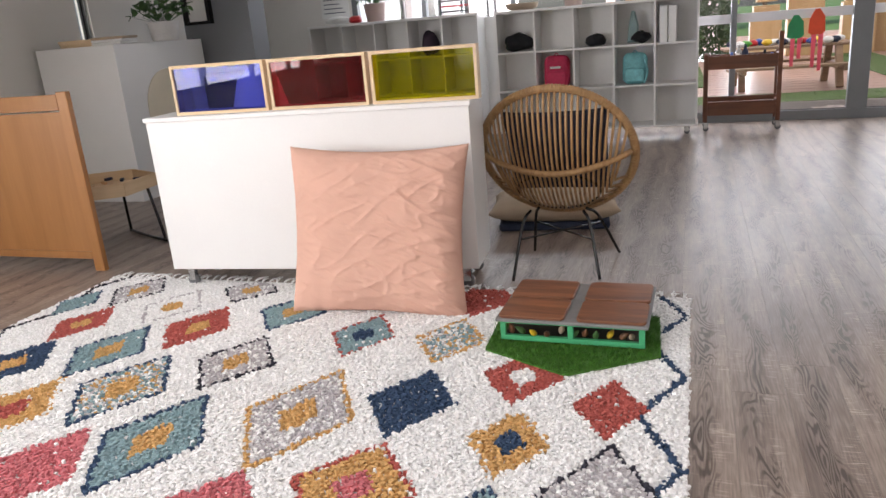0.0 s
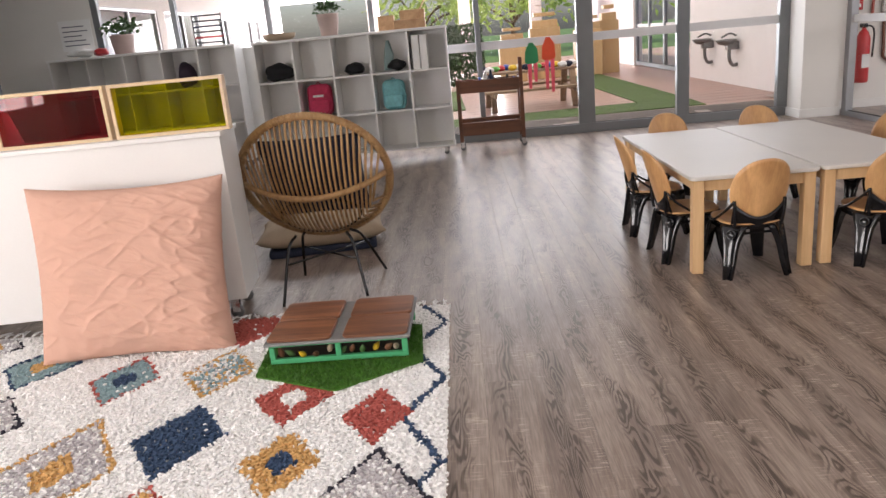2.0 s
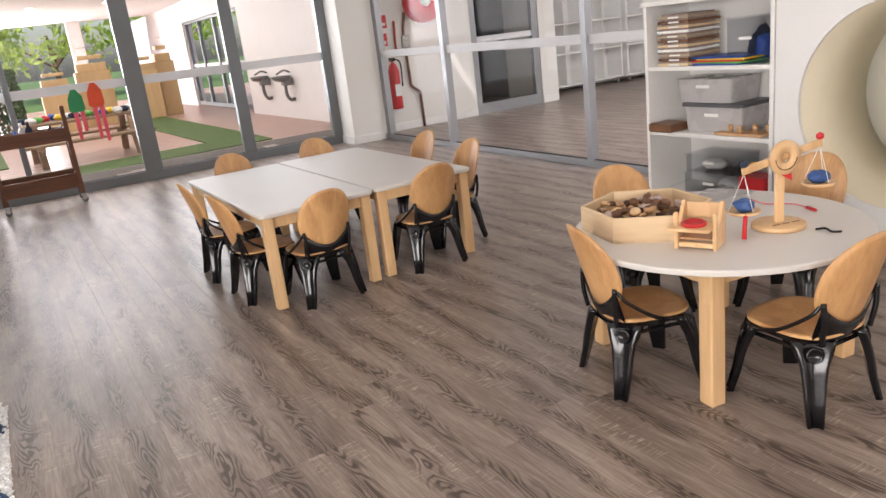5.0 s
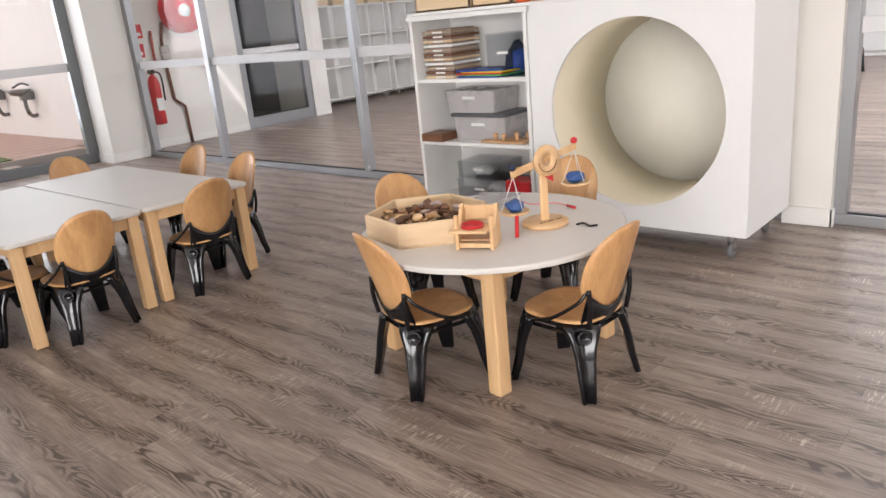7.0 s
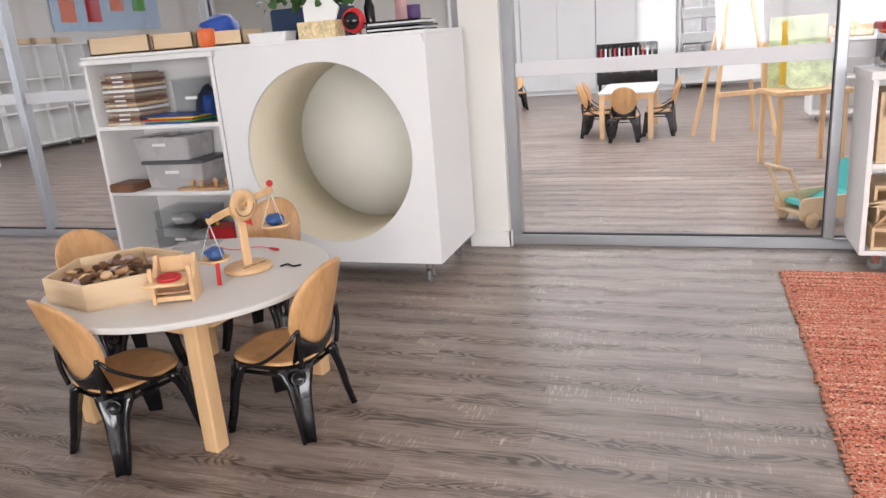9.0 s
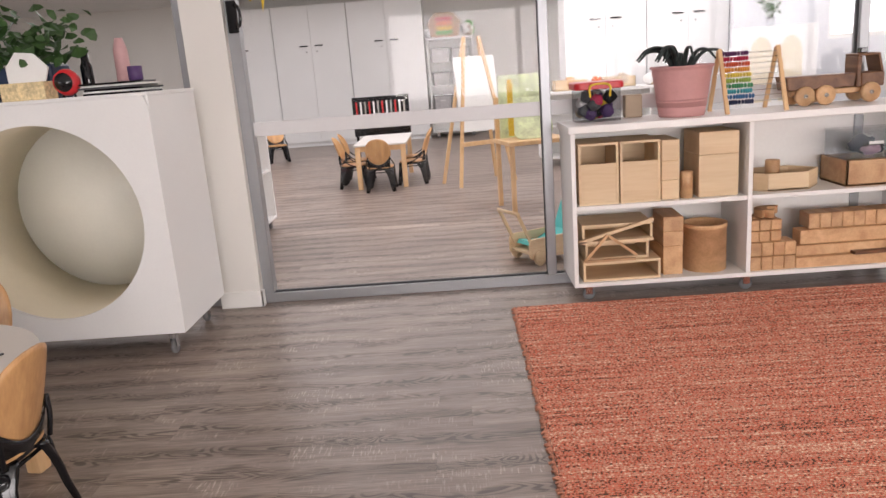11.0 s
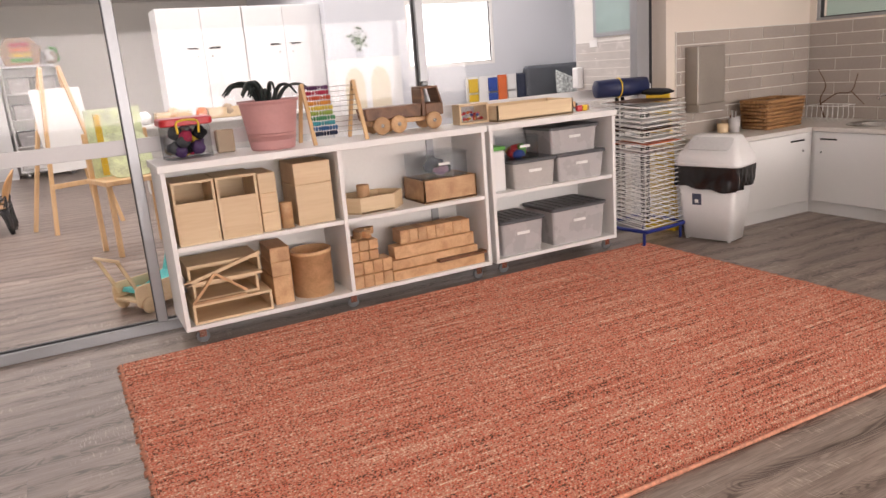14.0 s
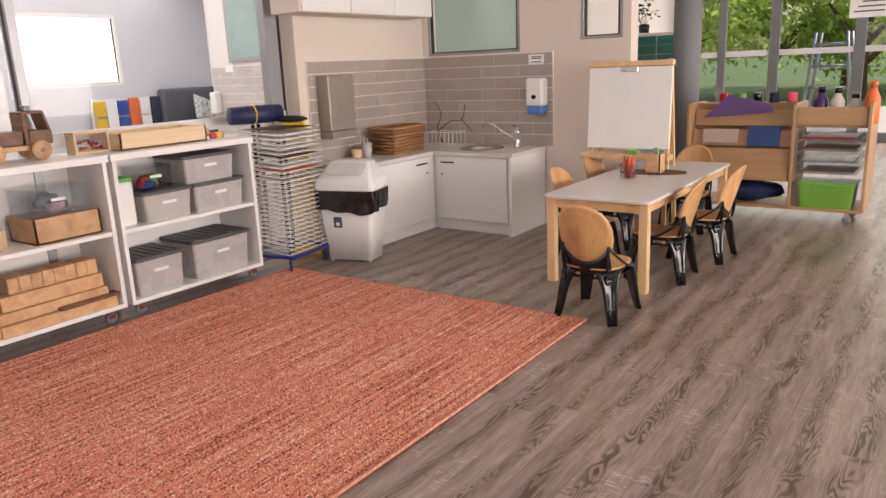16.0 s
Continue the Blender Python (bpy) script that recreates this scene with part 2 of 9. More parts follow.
# ---- building blocks ----
def bm_box(x0, x1, y0, y1, z0, z1, bevel=0.0, seg=1, bm=None, m=None):
    """A box, its edges rounded; added to bm, and turned by m, where these are given."""
    t = bmesh.new()
    bmesh.ops.create_cube(t, size=1.0)
    for v in t.verts:
        v.co = ((x0 + x1) / 2 + v.co.x * (x1 - x0), (y0 + y1) / 2 + v.co.y * (y1 - y0), (z0 + z1) / 2 + v.co.z * (z1 - z0))
    if bevel:
        bmesh.ops.bevel(t, geom=t.edges[:], offset=bevel, segments=seg, affect="EDGES", profile=0.5)
    return merged(t, bm, m)


def merged(t, bm, m=None):
    if m is not None:
        bmesh.ops.transform(t, matrix=m, verts=t.verts)
    if bm is None:
        return t
    me = bpy.data.meshes.new("tmp")
    t.to_mesh(me)
    t.free()
    bm.from_mesh(me)
    bpy.data.meshes.remove(me)
    return bm


def bm_prism(points, z0, z1, bevel=0.0, bm=None, m=None, seg=1):
    """A flat outline made thick."""
    t = bmesh.new()
    lo = [t.verts.new((x, y, z0)) for x, y in points]
    f = t.faces.new(lo)
    r = bmesh.ops.extrude_face_region(t, geom=[f])
    bmesh.ops.translate(t, vec=(0, 0, z1 - z0), verts=[g for g in r["geom"] if isinstance(g, bmesh.types.BMVert)])
    bmesh.ops.recalc_face_normals(t, faces=t.faces)
    if bevel:
        edges = [e for e in t.edges if abs(e.verts[0].co.z - e.verts[1].co.z) < 1e-6]
        bmesh.ops.bevel(t, geom=edges, offset=bevel, segments=seg, affect="EDGES", profile=0.5)
    return merged(t, bm, m)


def bm_lathe(profile, seg=24, bm=None, m=None, closed=False):
    """A turned shape: rows of radius and height."""
    t = bmesh.new()
    rings = []
    for r, z in profile:
        rings.append([t.verts.new((max(r, 1e-4) * math.cos(2 * math.pi * i / seg), max(r, 1e-4) * math.sin(2 * math.pi * i / seg), z)) for i in range(seg)])
    pairs = list(zip(rings, rings[1:])) + ([(rings[-1], rings[0])] if closed else [])
    for a, b in pairs:
        for i in range(seg):
            t.faces.new((a[i], a[(i + 1) % seg], b[(i + 1) % seg], b[i]))
    if not closed:
        for ring in (rings[0], rings[-1]):
            t.faces.new(ring)
    bmesh.ops.recalc_face_normals(t, faces=t.faces)
    for f in t.faces:
        f.smooth = True
    return merged(t, bm, m)


def bm_tube(path, r, seg=8, bm=None, m=None, closed=False, r1=None):
    """A round bar along a path; r1: its radius at the far end."""
    t = bmesh.new()
    pts = [Vector(p) for p in path]
    rings, up = [], None
    k = len(pts)
    for i, p in enumerate(pts):
        a, b = (pts[i - 1], pts[(i + 1) % k]) if closed else (pts[max(i - 1, 0)], pts[min(i + 1, k - 1)])
        d = (b - a).normalized()
        if up is None:
            up = d.orthogonal().normalized()
        up = (up - d * up.dot(d)).normalized()
        side = d.cross(up)
        rad = r if r1 is None else r + (r1 - r) * i / (k - 1)
        rings.append([t.verts.new(p + rad * (math.cos(2 * math.pi * j / seg) * up + math.sin(2 * math.pi * j / seg) * side)) for j in range(seg)])
    for a, b in list(zip(rings, rings[1:])) + ([(rings[-1], rings[0])] if closed else []):
        for j in range(seg):
            t.faces.new((a[j], a[(j + 1) % seg], b[(j + 1) % seg], b[j]))
    if not closed:
        t.faces.new(rings[0])
        t.faces.new(rings[-1])
    bmesh.ops.recalc_face_normals(t, faces=t.faces)
    for f in t.faces:
        f.smooth = True
    return merged(t, bm, m)


def part(name, bm, mat, parent=None, label="", m=None):
    me = bpy.data.meshes.new(name)
    bm.to_mesh(me)
    bm.free()
    for x in mat if isinstance(mat, (list, tuple)) else (mat,):
        me.materials.append(x)
    ob = new(name, me)
    if parent is not None:
        ob.parent = parent
    if m is not None:
        ob.matrix_basis = m
    if label:
        ob["label"] = label
    return ob


def thing(name, m, label, category, group="", kind=""):
    ob = new(name)
    ob.empty_display_size = 0.1
    ob.matrix_basis = m
    return tagged(ob, label, category, group, kind)


def solo(name, bm, mat, label, category, m=None, group="", kind=""):
    return tagged(part(name, bm, mat, None, "", m), label, category, group, kind)


def structure(name, bm, mat, label, category="wall", m=None):
    return solo(name, bm, mat, label, category, m, "", "structure")


def ellipse(cx, cy, a, b, k=24, power=2.0, phase=0.0):
    out = []
    for i in range(k):
        w = 2 * math.pi * i / k + phase
        c, s = math.cos(w), math.sin(w)
        out.append((cx + a * math.copysign(abs(c) ** (2 / power), c), cy + b * math.copysign(abs(s) ** (2 / power), s)))
    return out


def rounded(x0, x1, y0, y1, r, k=5):
    out = []
    for cx, cy, w in ((x1 - r, y1 - r, 0), (x0 + r, y1 - r, 90), (x0 + r, y0 + r, 180), (x1 - r, y0 + r, 270)):
        for i in range(k + 1):
            a = radians(w + 90 * i / k)
            out.append((cx + r * math.cos(a), cy + r * math.sin(a)))
    return out


def arc(points, k=8):
    """A smooth line through a few points."""
    p = [Vector(q) for q in points]
    p = [2 * p[0] - p[1]] + p + [2 * p[-1] - p[-2]]
    out = []
    for i in range(1, len(p) - 2):
        for j in range(k):
            t = j / k
            out.append(0.5 * (2 * p[i] + (p[i + 1] - p[i - 1]) * t + (2 * p[i - 1] - 5 * p[i] + 4 * p[i + 1] - p[i + 2]) * t * t + (3 * p[i] - p[i - 1] - 3 * p[i + 1] + p[i + 2]) * t ** 3))
    return out + [p[-2]]


# ---- the shell ----
NORTH, EAST, SINK, SOUTH, WEST = 9.45, 5.07, -6.13, -13.4, -5.4
HIGH = 2.72
structure("floor", bm_box(-5.6, 16.4, -13.6, 11.2, -0.14, -0.004), JOINT, "grey-brown timber-look vinyl plank floor", "floor")
FLOOR_OB = bpy.data.objects["floor"]
structure("ceiling", bm_box(-5.6, 5.3, -13.6, 9.6, HIGH, HIGH + 0.15), CEIL, "flat white plasterboard ceiling", "ceiling")
structure("ceiling_east_room", bm_box(5.3, 16.4, -8.5, 11.2, 2.95, 3.1), CEIL, "flat white ceiling of the next room", "ceiling")


def wall(name, x0, x1, y0, y1, z0, z1, mat, label, holes=(), axis="x"):
    """A wall with real openings: holes are rows of from, to, bottom, top along the wall."""
    bm = bmesh.new()
    lo, hi = (x0, x1) if axis == "x" else (y0, y1)
    cuts = sorted({lo, hi, *(h[0] for h in holes), *(h[1] for h in holes)})
    for a, b in zip(cuts, cuts[1:]):
        spans, z = [], z0
        for h in sorted((h for h in holes if h[0] <= a and h[1] >= b), key=lambda h: h[2]):
            spans.append((z, h[2]))
            z = h[3]
        spans.append((z, z1))
        for p, q in spans:
            if q - p > 1e-3:
                bm_box(*((a, b, y0, y1) if axis == "x" else (x0, x1, a, b)), p, q, bm=bm)
    bmesh.ops.remove_doubles(bm, verts=bm.verts, dist=1e-5)
    return structure(name, bm, mat, label)


wall("wall_north", -5.4, 5.07, NORTH, NORTH + 0.15, 0, HIGH, PAINT, "white painted wall with wide glazed opening", [(-3.9, 4.56, 0, 2.45)])
wall("wall_west", WEST - 0.15, WEST, -13.6, 9.6, 0, HIGH, PAINT, "white painted side wall with windows", [(-9.0, 1.2, 0.7, 2.45), (6.26, 6.44, 0.6, 2.4)], "y")
wall("wall_south", WEST, 5.3, SOUTH - 0.15, SOUTH, 0, HIGH, PAINT, "wall with wide glazed doors to the garden", [(-3.0, 4.6, 0, 2.5)])
wall("wall_sink", 2.86, 5.3, SINK - 0.15, SINK, 0, HIGH, WARM_PAINT, "cream wall behind the sink bench with small windows", [(3.87, 4.87, 1.515, 2.35), (2.93, 3.30, 1.585, 2.35)])
wall("wall_east_kitchen", 4.93, 5.2, SINK, -4.47, 0, HIGH, WARM_PAINT, "cream painted wall beside the glass wall", (), "y")
wall("wall_east_foyer", 4.93, 5.2, -13.4, SINK - 0.15, 0, HIGH, PAINT, "white foyer wall", (), "y")
wall("wall_nib_east", 4.97, 5.17, 1.245, 1.49, 0, HIGH, PAINT, "white nib wall between two runs of glass", (), "y")
wall("wall_over_glass", EAST - 0.07, EAST + 0.08, -4.47, NORTH, 2.45, HIGH, PAINT, "white bulkhead over the glass wall", (), "y")
structure("column_north_east", bm_box(4.55, 5.0, 9.05, NORTH, 0, HIGH, 0.004), PAINT, "off-white painted square corner column", "column")
structure("column_south", bm_lathe([(0.135, 0), (0.135, HIGH)], 24, m=pose(3.0, -8.0, 0)), GREY_PAINT, "dark grey round steel column", "column")
structure("wall_grey_west", bm_box(-4.72, -3.92, 7.0, 7.3, 0, HIGH), GREY_PAINT, "dark grey painted short wall", "wall")


def skirting(pts, depth=0.015, high=0.105):
    bm = bmesh.new()
    for x0, x1, y0, y1 in pts:
        bm_box(x0, x1, y0, y1, 0, high, 0.003, bm=bm)
    structure("baseboard", bm, SKIRT, "white glossy skirting board", "baseboard")


skirting([(4.955, 4.97, 1.23, 1.5), (4.955, 5.0, 1.228, 1.245)])
skirting([(4.535, 4.55, 9.04, NORTH), (4.55, 5.0, 9.035, 9.05), (5.0, 5.015, 9.05, NORTH)])
skirting([(2.86, 3.60, SINK, SINK + 0.014)])
skirting([(WEST, WEST + 0.015, -13.0, 9.4)])


def window_run(name, label, along, fixed, a, b, posts, frame_mat, band, sill=0.055, head=2.45, post=0.055, z0=0.0, deep=0.09, band_h=0.085):
    """Framed glazing between a and b: posts at the given places, sill, head, a frosted band and one pane a bay."""
    base = thing(name, pose(0, 0, 0), label, "window", kind="structure")

    def box(p, q, lo, hi, d=deep, off=0.0):
        if along == "x":
            return bm_box(p, q, fixed - d / 2 + off, fixed + d / 2 + off, lo, hi, 0.003)
        return bm_box(fixed - d / 2 + off, fixed + d / 2 + off, p, q, lo, hi, 0.003)

    part("window_sill", box(a, b, z0, z0 + sill), frame_mat, base)
    part("window_head", box(a, b, head - 0.06, head), frame_mat, base)
    edges = sorted([a, *[p for p, _ in posts], b])
    for p, w in posts:
        part("window_frame", box(p - w / 2, p + w / 2, z0 + sill, head - 0.06, deep - 0.006), frame_mat, base)
    for p, q in zip(edges, edges[1:]):
        lo, hi = p + post / 2, q - post / 2
        pane = part("pane", box(lo, hi, z0 + sill, head - 0.06, 0.008), GLASS, base)
        pane.visible_shadow = False
        for s in (lo, hi):
            part("gasket", box(s - 0.004, s + 0.004, z0 + sill, head - 0.06, 0.03), GASKET, base)
        part("gasket", box(lo, hi, z0 + sill, z0 + sill + 0.008, 0.03), GASKET, base)
        if band:
            part("frosted_band", box(lo, hi, band, band + band_h, 0.014), BAND, base)
    return base


window_run("window_north", "grey aluminium glazed doors and windows to the verandah", "x", NORTH + 0.02, -3.9, 4.56,
           [(-3.86, 0.08), (-2.9, 0.06), (-1.75, 0.06), (-0.5, 0.06), (0.78, 0.065), (2.08, 0.20), (3.27, 0.15), (4.49, 0.13)], FRAME, 1.11, sill=0.11, band_h=0.1)
window_run("window_east_long", "silver aluminium framed glass wall to the next room", "y", EAST, 1.49, 9.05,
           [(1.52, 0.06), (3.3, 0.05), (5.1, 0.065), (7.42, 0.08), (9.0, 0.10)], SILVER, 1.06)
window_run("window_east_door", "silver framed fixed glass panel to the next room", "y", EAST, -4.47, 1.245,
           [(1.215, 0.075), (-0.585, 0.055), (-2.43, 0.055), (-4.33, 0.12)], SILVER, 1.045, sill=0.06)
window_run("window_south", "dark framed glazed doors facing the garden", "x", SOUTH + 0.02, -3.0, 4.6,
           [(-2.95, 0.1), (-1.0, 0.12), (0.6, 0.14), (2.07, 0.15), (3.28, 0.15), (4.1, 0.12), (4.55, 0.1)], FRAME, 1.36, sill=0.14, head=2.5, band_h=0.09)
window_run("window_sink", "grey framed interior window over the splashback", "x", SINK - 0.03, 3.87, 4.87, [(3.885, 0.03), (4.855, 0.03)], SILVER, 0, sill=0.025, head=2.35, z0=1.515, deep=0.05)
FROST = glass("sea_green_frost", (0.76, 0.87, 0.85), 0.3, 0.8)
frost = structure("window_sink_film", bm_box(3.90, 4.84, SINK - 0.10, SINK - 0.094, 1.54, 2.3), FROST, "sea green tinted inner sheet behind the sink window", "window")
frost.visible_shadow = False
window_run("window_small", "small grey framed window", "x", SINK - 0.03, 2.93, 3.30, [(2.945, 0.03), (3.285, 0.03)], SILVER, 0, sill=0.025, head=2.35, z0=1.585, deep=0.05)
window_run("window_west", "white framed side windows", "y", WEST - 0.07, -9.0, 1.2, [(-8.97, 0.06), (-7.1, 0.08), (-5.2, 0.08), (-3.3, 0.08), (-1.4, 0.08), (1.17, 0.06)], SILVER, 0, head=2.45, z0=0.7)
window_run("window_west_small", "narrow side window behind the grey wall", "y", WEST - 0.07, 6.26, 6.44, [(6.27, 0.02), (6.43, 0.02)], SILVER, 0, head=2.4, z0=0.6)


# ---- furniture ----
def castor(parent, x, y, high=0.09, r=0.037):
    c = part("castor", bm_box(-0.022, 0.022, -0.022, 0.022, high - 0.012, high), CHROME, parent, m=pose(x, y, 0))
    fork = bmesh.new()
    for s in (-0.017, 0.017):
        bm_box(-0.012, 0.026, s - 0.002, s + 0.002, r, high - 0.012, bm=fork)
    bm_box(-0.012, 0.026, -0.02, 0.02, high - 0.013, high - 0.010, bm=fork)
    part("fork", fork, CHROME, c)
    part("wheel", bm_lathe([(r * 0.45, -0.011), (r * 0.9, -0.011), (r, -0.006), (r, 0.006), (r * 0.9, 0.011), (r * 0.45, 0.011)], 14, m=pose(0.008, 0, r, 90)), WHEEL, c)


def leg_channel(a, b, k, bm):
    """A pressed-steel chair leg: a shallow folded plate, broad at its shoulder, from a down to b."""
    a, b = Vector(a), Vector(b)
    out = Vector((b.x, b.y, 0)).normalized()
    side = Vector((-out.y, out.x, 0))
    rows = []
    for t, w in ((0, 0.130), (0.07, 0.124), (0.16, 0.108), (0.28, 0.084), (0.45, 0.072), (0.7, 0.062), (1, 0.049)):
        c = a.lerp(b, t) + out * 0.007 * math.sin(math.pi * min(t * 1.5, 1))
        w, d = w * k, (0.014 + 0.006 * (1 - t)) * k
        rows.append([bm.verts.new(c + side * sx * w / 2 + out * dx * d) for sx, dx in
                     ((-1, -0.9), (-1, 0.3), (-0.74, 0.75), (-0.45, 0.15), (-0.12, 0.0), (0.12, 0.0), (0.45, 0.15), (0.74, 0.75), (1, 0.3), (1, -0.9))])
    for p, q in zip(rows, rows[1:]):
        for j in range(9):
            bm.faces.new((p[j], p[j + 1], q[j + 1], q[j])).smooth = True
        bm.faces.new((p[9], p[0], q[0], q[9]))
    bm.faces.new(rows[-1])
    bm.faces.new(rows[0])
    bmesh.ops.recalc_face_normals(bm, faces=bm.faces)
    return bm


def bent_sheet(a, b, power, thick, place, rings=7, seg=40):
    """A rounded plywood sheet with a full mesh, so that it can be pressed into a curve by place(x, y, z)."""
    t = bmesh.new()
    sides = []
    for z in (-thick / 2, thick / 2):
        rows = [[t.verts.new(place(0, 0, z))]]
        for r in range(1, rings + 1):
            f = (r / rings) ** 0.8
            rows.append([t.verts.new(place(x, y, z * (0.7 if r == rings else 1))) for x, y in ellipse(0, 0, a * f, b * f, seg, power)])
        for q in range(seg):
            t.faces.new((rows[0][0], rows[1][q], rows[1][(q + 1) % seg])).smooth = True
            for u, v in zip(rows[1:], rows[2:]):
                t.faces.new((u[q], v[q], v[(q + 1) % seg], u[(q + 1) % seg])).smooth = True
        sides.append(rows[-1])
    for q in range(seg):
        t.faces.new((sides[0][q], sides[0][(q + 1) % seg], sides[1][(q + 1) % seg], sides[1][q]))
    bmesh.ops.recalc_face_normals(t, faces=t.faces)
    return t


def kid_chair(m, k=1.0):
    """A child's metal-framed chair with a plywood seat and oval back; it faces +x."""
    c = thing("child_chair", m, "small black metal chair with honey plywood seat and oval back", "chair", "children's chairs")
    sz = 0.285 * k
    part("seat", bent_sheet(0.160 * k, 0.155 * k, 3.0, 0.012, lambda x, y, z: (x, y, sz + z - 0.012 * math.cos(x / k * 9) * math.cos(y / k * 9))), PLY, c)

    def back(x, y, z):
        return (-0.156 * k - 0.30 * (y + 0.15 * k) + 2.2 * x * x / k + z, x, 0.468 * k + y)

    part("backrest", bent_sheet(0.147 * k, 0.160 * k, 2.25, 0.013, back), PLY, c, "oval honey plywood backrest")
    frame = bm_prism(ellipse(0, 0, 0.144 * k, 0.138 * k, 24, 3.0), sz - 0.034, sz - 0.014, 0.004)
    hoop = [(-0.15 * k, -0.118 * k, sz - 0.02), (-0.162 * k, -0.124 * k, 0.34 * k), (-0.160 * k, -0.128 * k, 0.41 * k)]
    for s in (1, -1):
        bm_tube(arc([(x, s * y, z) for x, y, z in hoop]), 0.009 * k, 8, frame)
    part("seat_frame", frame, BLACK, c)
    low = bmesh.new()
    n, rows = 14, []
    for dz in (-0.012, -0.016):
        for f in (0.0, 0.5, 1.0):
            row = []
            for q in range(n + 1):
                u = -1 + 2 * q / n
                top = 0.322 + 0.078 * u * u
                x, y, z = 0.128 * u * k, (0.272 + (top - 0.272) * f) * k - 0.468 * k, dz * k
                row.append(low.verts.new(back(x, y, z)))
            rows.append(row)
    for p, q in ((0, 1), (1, 2), (3, 4), (4, 5)):
        for i in range(n):
            low.faces.new((rows[p][i], rows[p][i + 1], rows[q][i + 1], rows[q][i])).smooth = True
    for i in range(n):
        low.faces.new((rows[2][i], rows[2][i + 1], rows[5][i + 1], rows[5][i]))
    bmesh.ops.recalc_face_normals(low, faces=low.faces)
    part("back_bracket", low, BLACK, c)
    for s in (1, -1):
        part("side_arm", bm_tube(arc([(-0.150 * k, s * 0.128 * k, 0.40 * k), (-0.125 * k, s * 0.148 * k, 0.362 * k), (-0.03 * k, s * 0.166 * k, 0.296 * k), (0.06 * k, s * 0.158 * k, 0.268 * k), (0.115 * k, s * 0.13 * k, 0.262 * k)]), 0.0068 * k, 8), BLACK, c)
    for sx, sy in ((1, 1), (1, -1), (-1, 1), (-1, -1)):
        lo = part("leg", leg_channel((sx * 0.116 * k, sy * 0.110 * k, sz - 0.016), (sx * 0.170 * k, sy * 0.158 * k, 0.0), k, bmesh.new()), BLACK, c)
        ang = math.degrees(math.atan2(sy * 0.158, sx * 0.170))
        part("boss", bm_lathe([(0.026 * k, 0), (0.026 * k, 0.005), (0.020 * k, 0.008), (0.018 * k, 0.003), (0.002, 0.003)], 18,
                              m=pose(sx * 0.124 * k, sy * 0.117 * k, sz - 0.055 * k, 0, 0, ang) @ pose(0.017, 0, 0, 0, 80, 0)), BLACK, lo)
    for s in (1, -1):
        part("brace", bm_box(-0.11 * k, 0.11 * k, s * 0.114 * k - 0.004, s * 0.114 * k + 0.004, sz - 0.066 * k, sz - 0.054 * k), BLACK, c)
        part("brace", bm_box(s * 0.118 * k - 0.004, s * 0.118 * k + 0.004, -0.106 * k, 0.106 * k, sz - 0.066 * k, sz - 0.054 * k), BLACK, c)
    return c


def table(name, x0, x1, y0, y1, high, label, leg=0.058, inset=0.018):
    cx, cy = (x0 + x1) / 2, (y0 + y1) / 2
    t = thing(name, pose(cx, cy, 0), label, "table", "children's tables")
    a, b = (x1 - x0) / 2, (y1 - y0) / 2
    part("tabletop", bm_prism(rounded(-a, a, -b, b, 0.035), high - 0.022, high, 0.004), TABLETOP, t, "white laminate top with pale edge")
    p, q = a - inset - leg / 2, b - inset - leg / 2
    for sx in (1, -1):
        for sy in (1, -1):
            part("leg", bm_box(sx * p - leg / 2, sx * p + leg / 2, sy * q - leg / 2, sy * q + leg / 2, 0, high - 0.022, 0.006, 2), BEECH, t)
    for s in (1, -1):
        part("rail", bm_box(-p + leg / 2, p - leg / 2, s * q - 0.011, s * q + 0.011, high - 0.085, high - 0.022, 0.002), BEECH, t)
        part("rail", bm_box(s * p - 0.011, s * p + 0.011, -q + leg / 2, q - leg / 2, high - 0.085, high - 0.022, 0.002), BEECH, t)
    return t


table("rectangular_table", 1.635, 2.292, 3.815, 5.42, 0.528, "white topped low table on square beech legs")
table("rectangular_table", 2.306, 2.95, 3.83, 5.44, 0.528, "white topped low table pushed against its neighbour")
table("rectangular_table", 2.085, 2.80, -6.30, -4.50, 0.588, "white topped low table beside the orange rug")

CHAIR = kid_chair(pose(2.475, 2.04, 0, 0, 0, -17))
for x, y, a in ((2.745, 1.56, 86), (2.97, 2.50, 253), (3.42, 2.06, 186), (1.73, 4.20, 2), (1.70, 4.77, -3), (1.94, 3.89, 93), (2.64, 3.92, 88), (3.00, 4.23, 178),
                (3.08, 4.92, 184), (2.02, 5.45, 270), (2.68, 5.45, 268)):
    copy_thing(CHAIR, pose(x, y, 0, 0, 0, a))
CHAIR3 = kid_chair(pose(2.235, -4.10, 0, 0, 0, -91), 1.08)
for x, y, a in ((2.17, -4.98, 3), (2.08, -5.58, -2), (2.76, -5.10, 180), (2.78, -5.70, 176), (2.46, -6.42, 92)):
    copy_thing(CHAIR3, pose(x, y, 0, 0, 0, a))

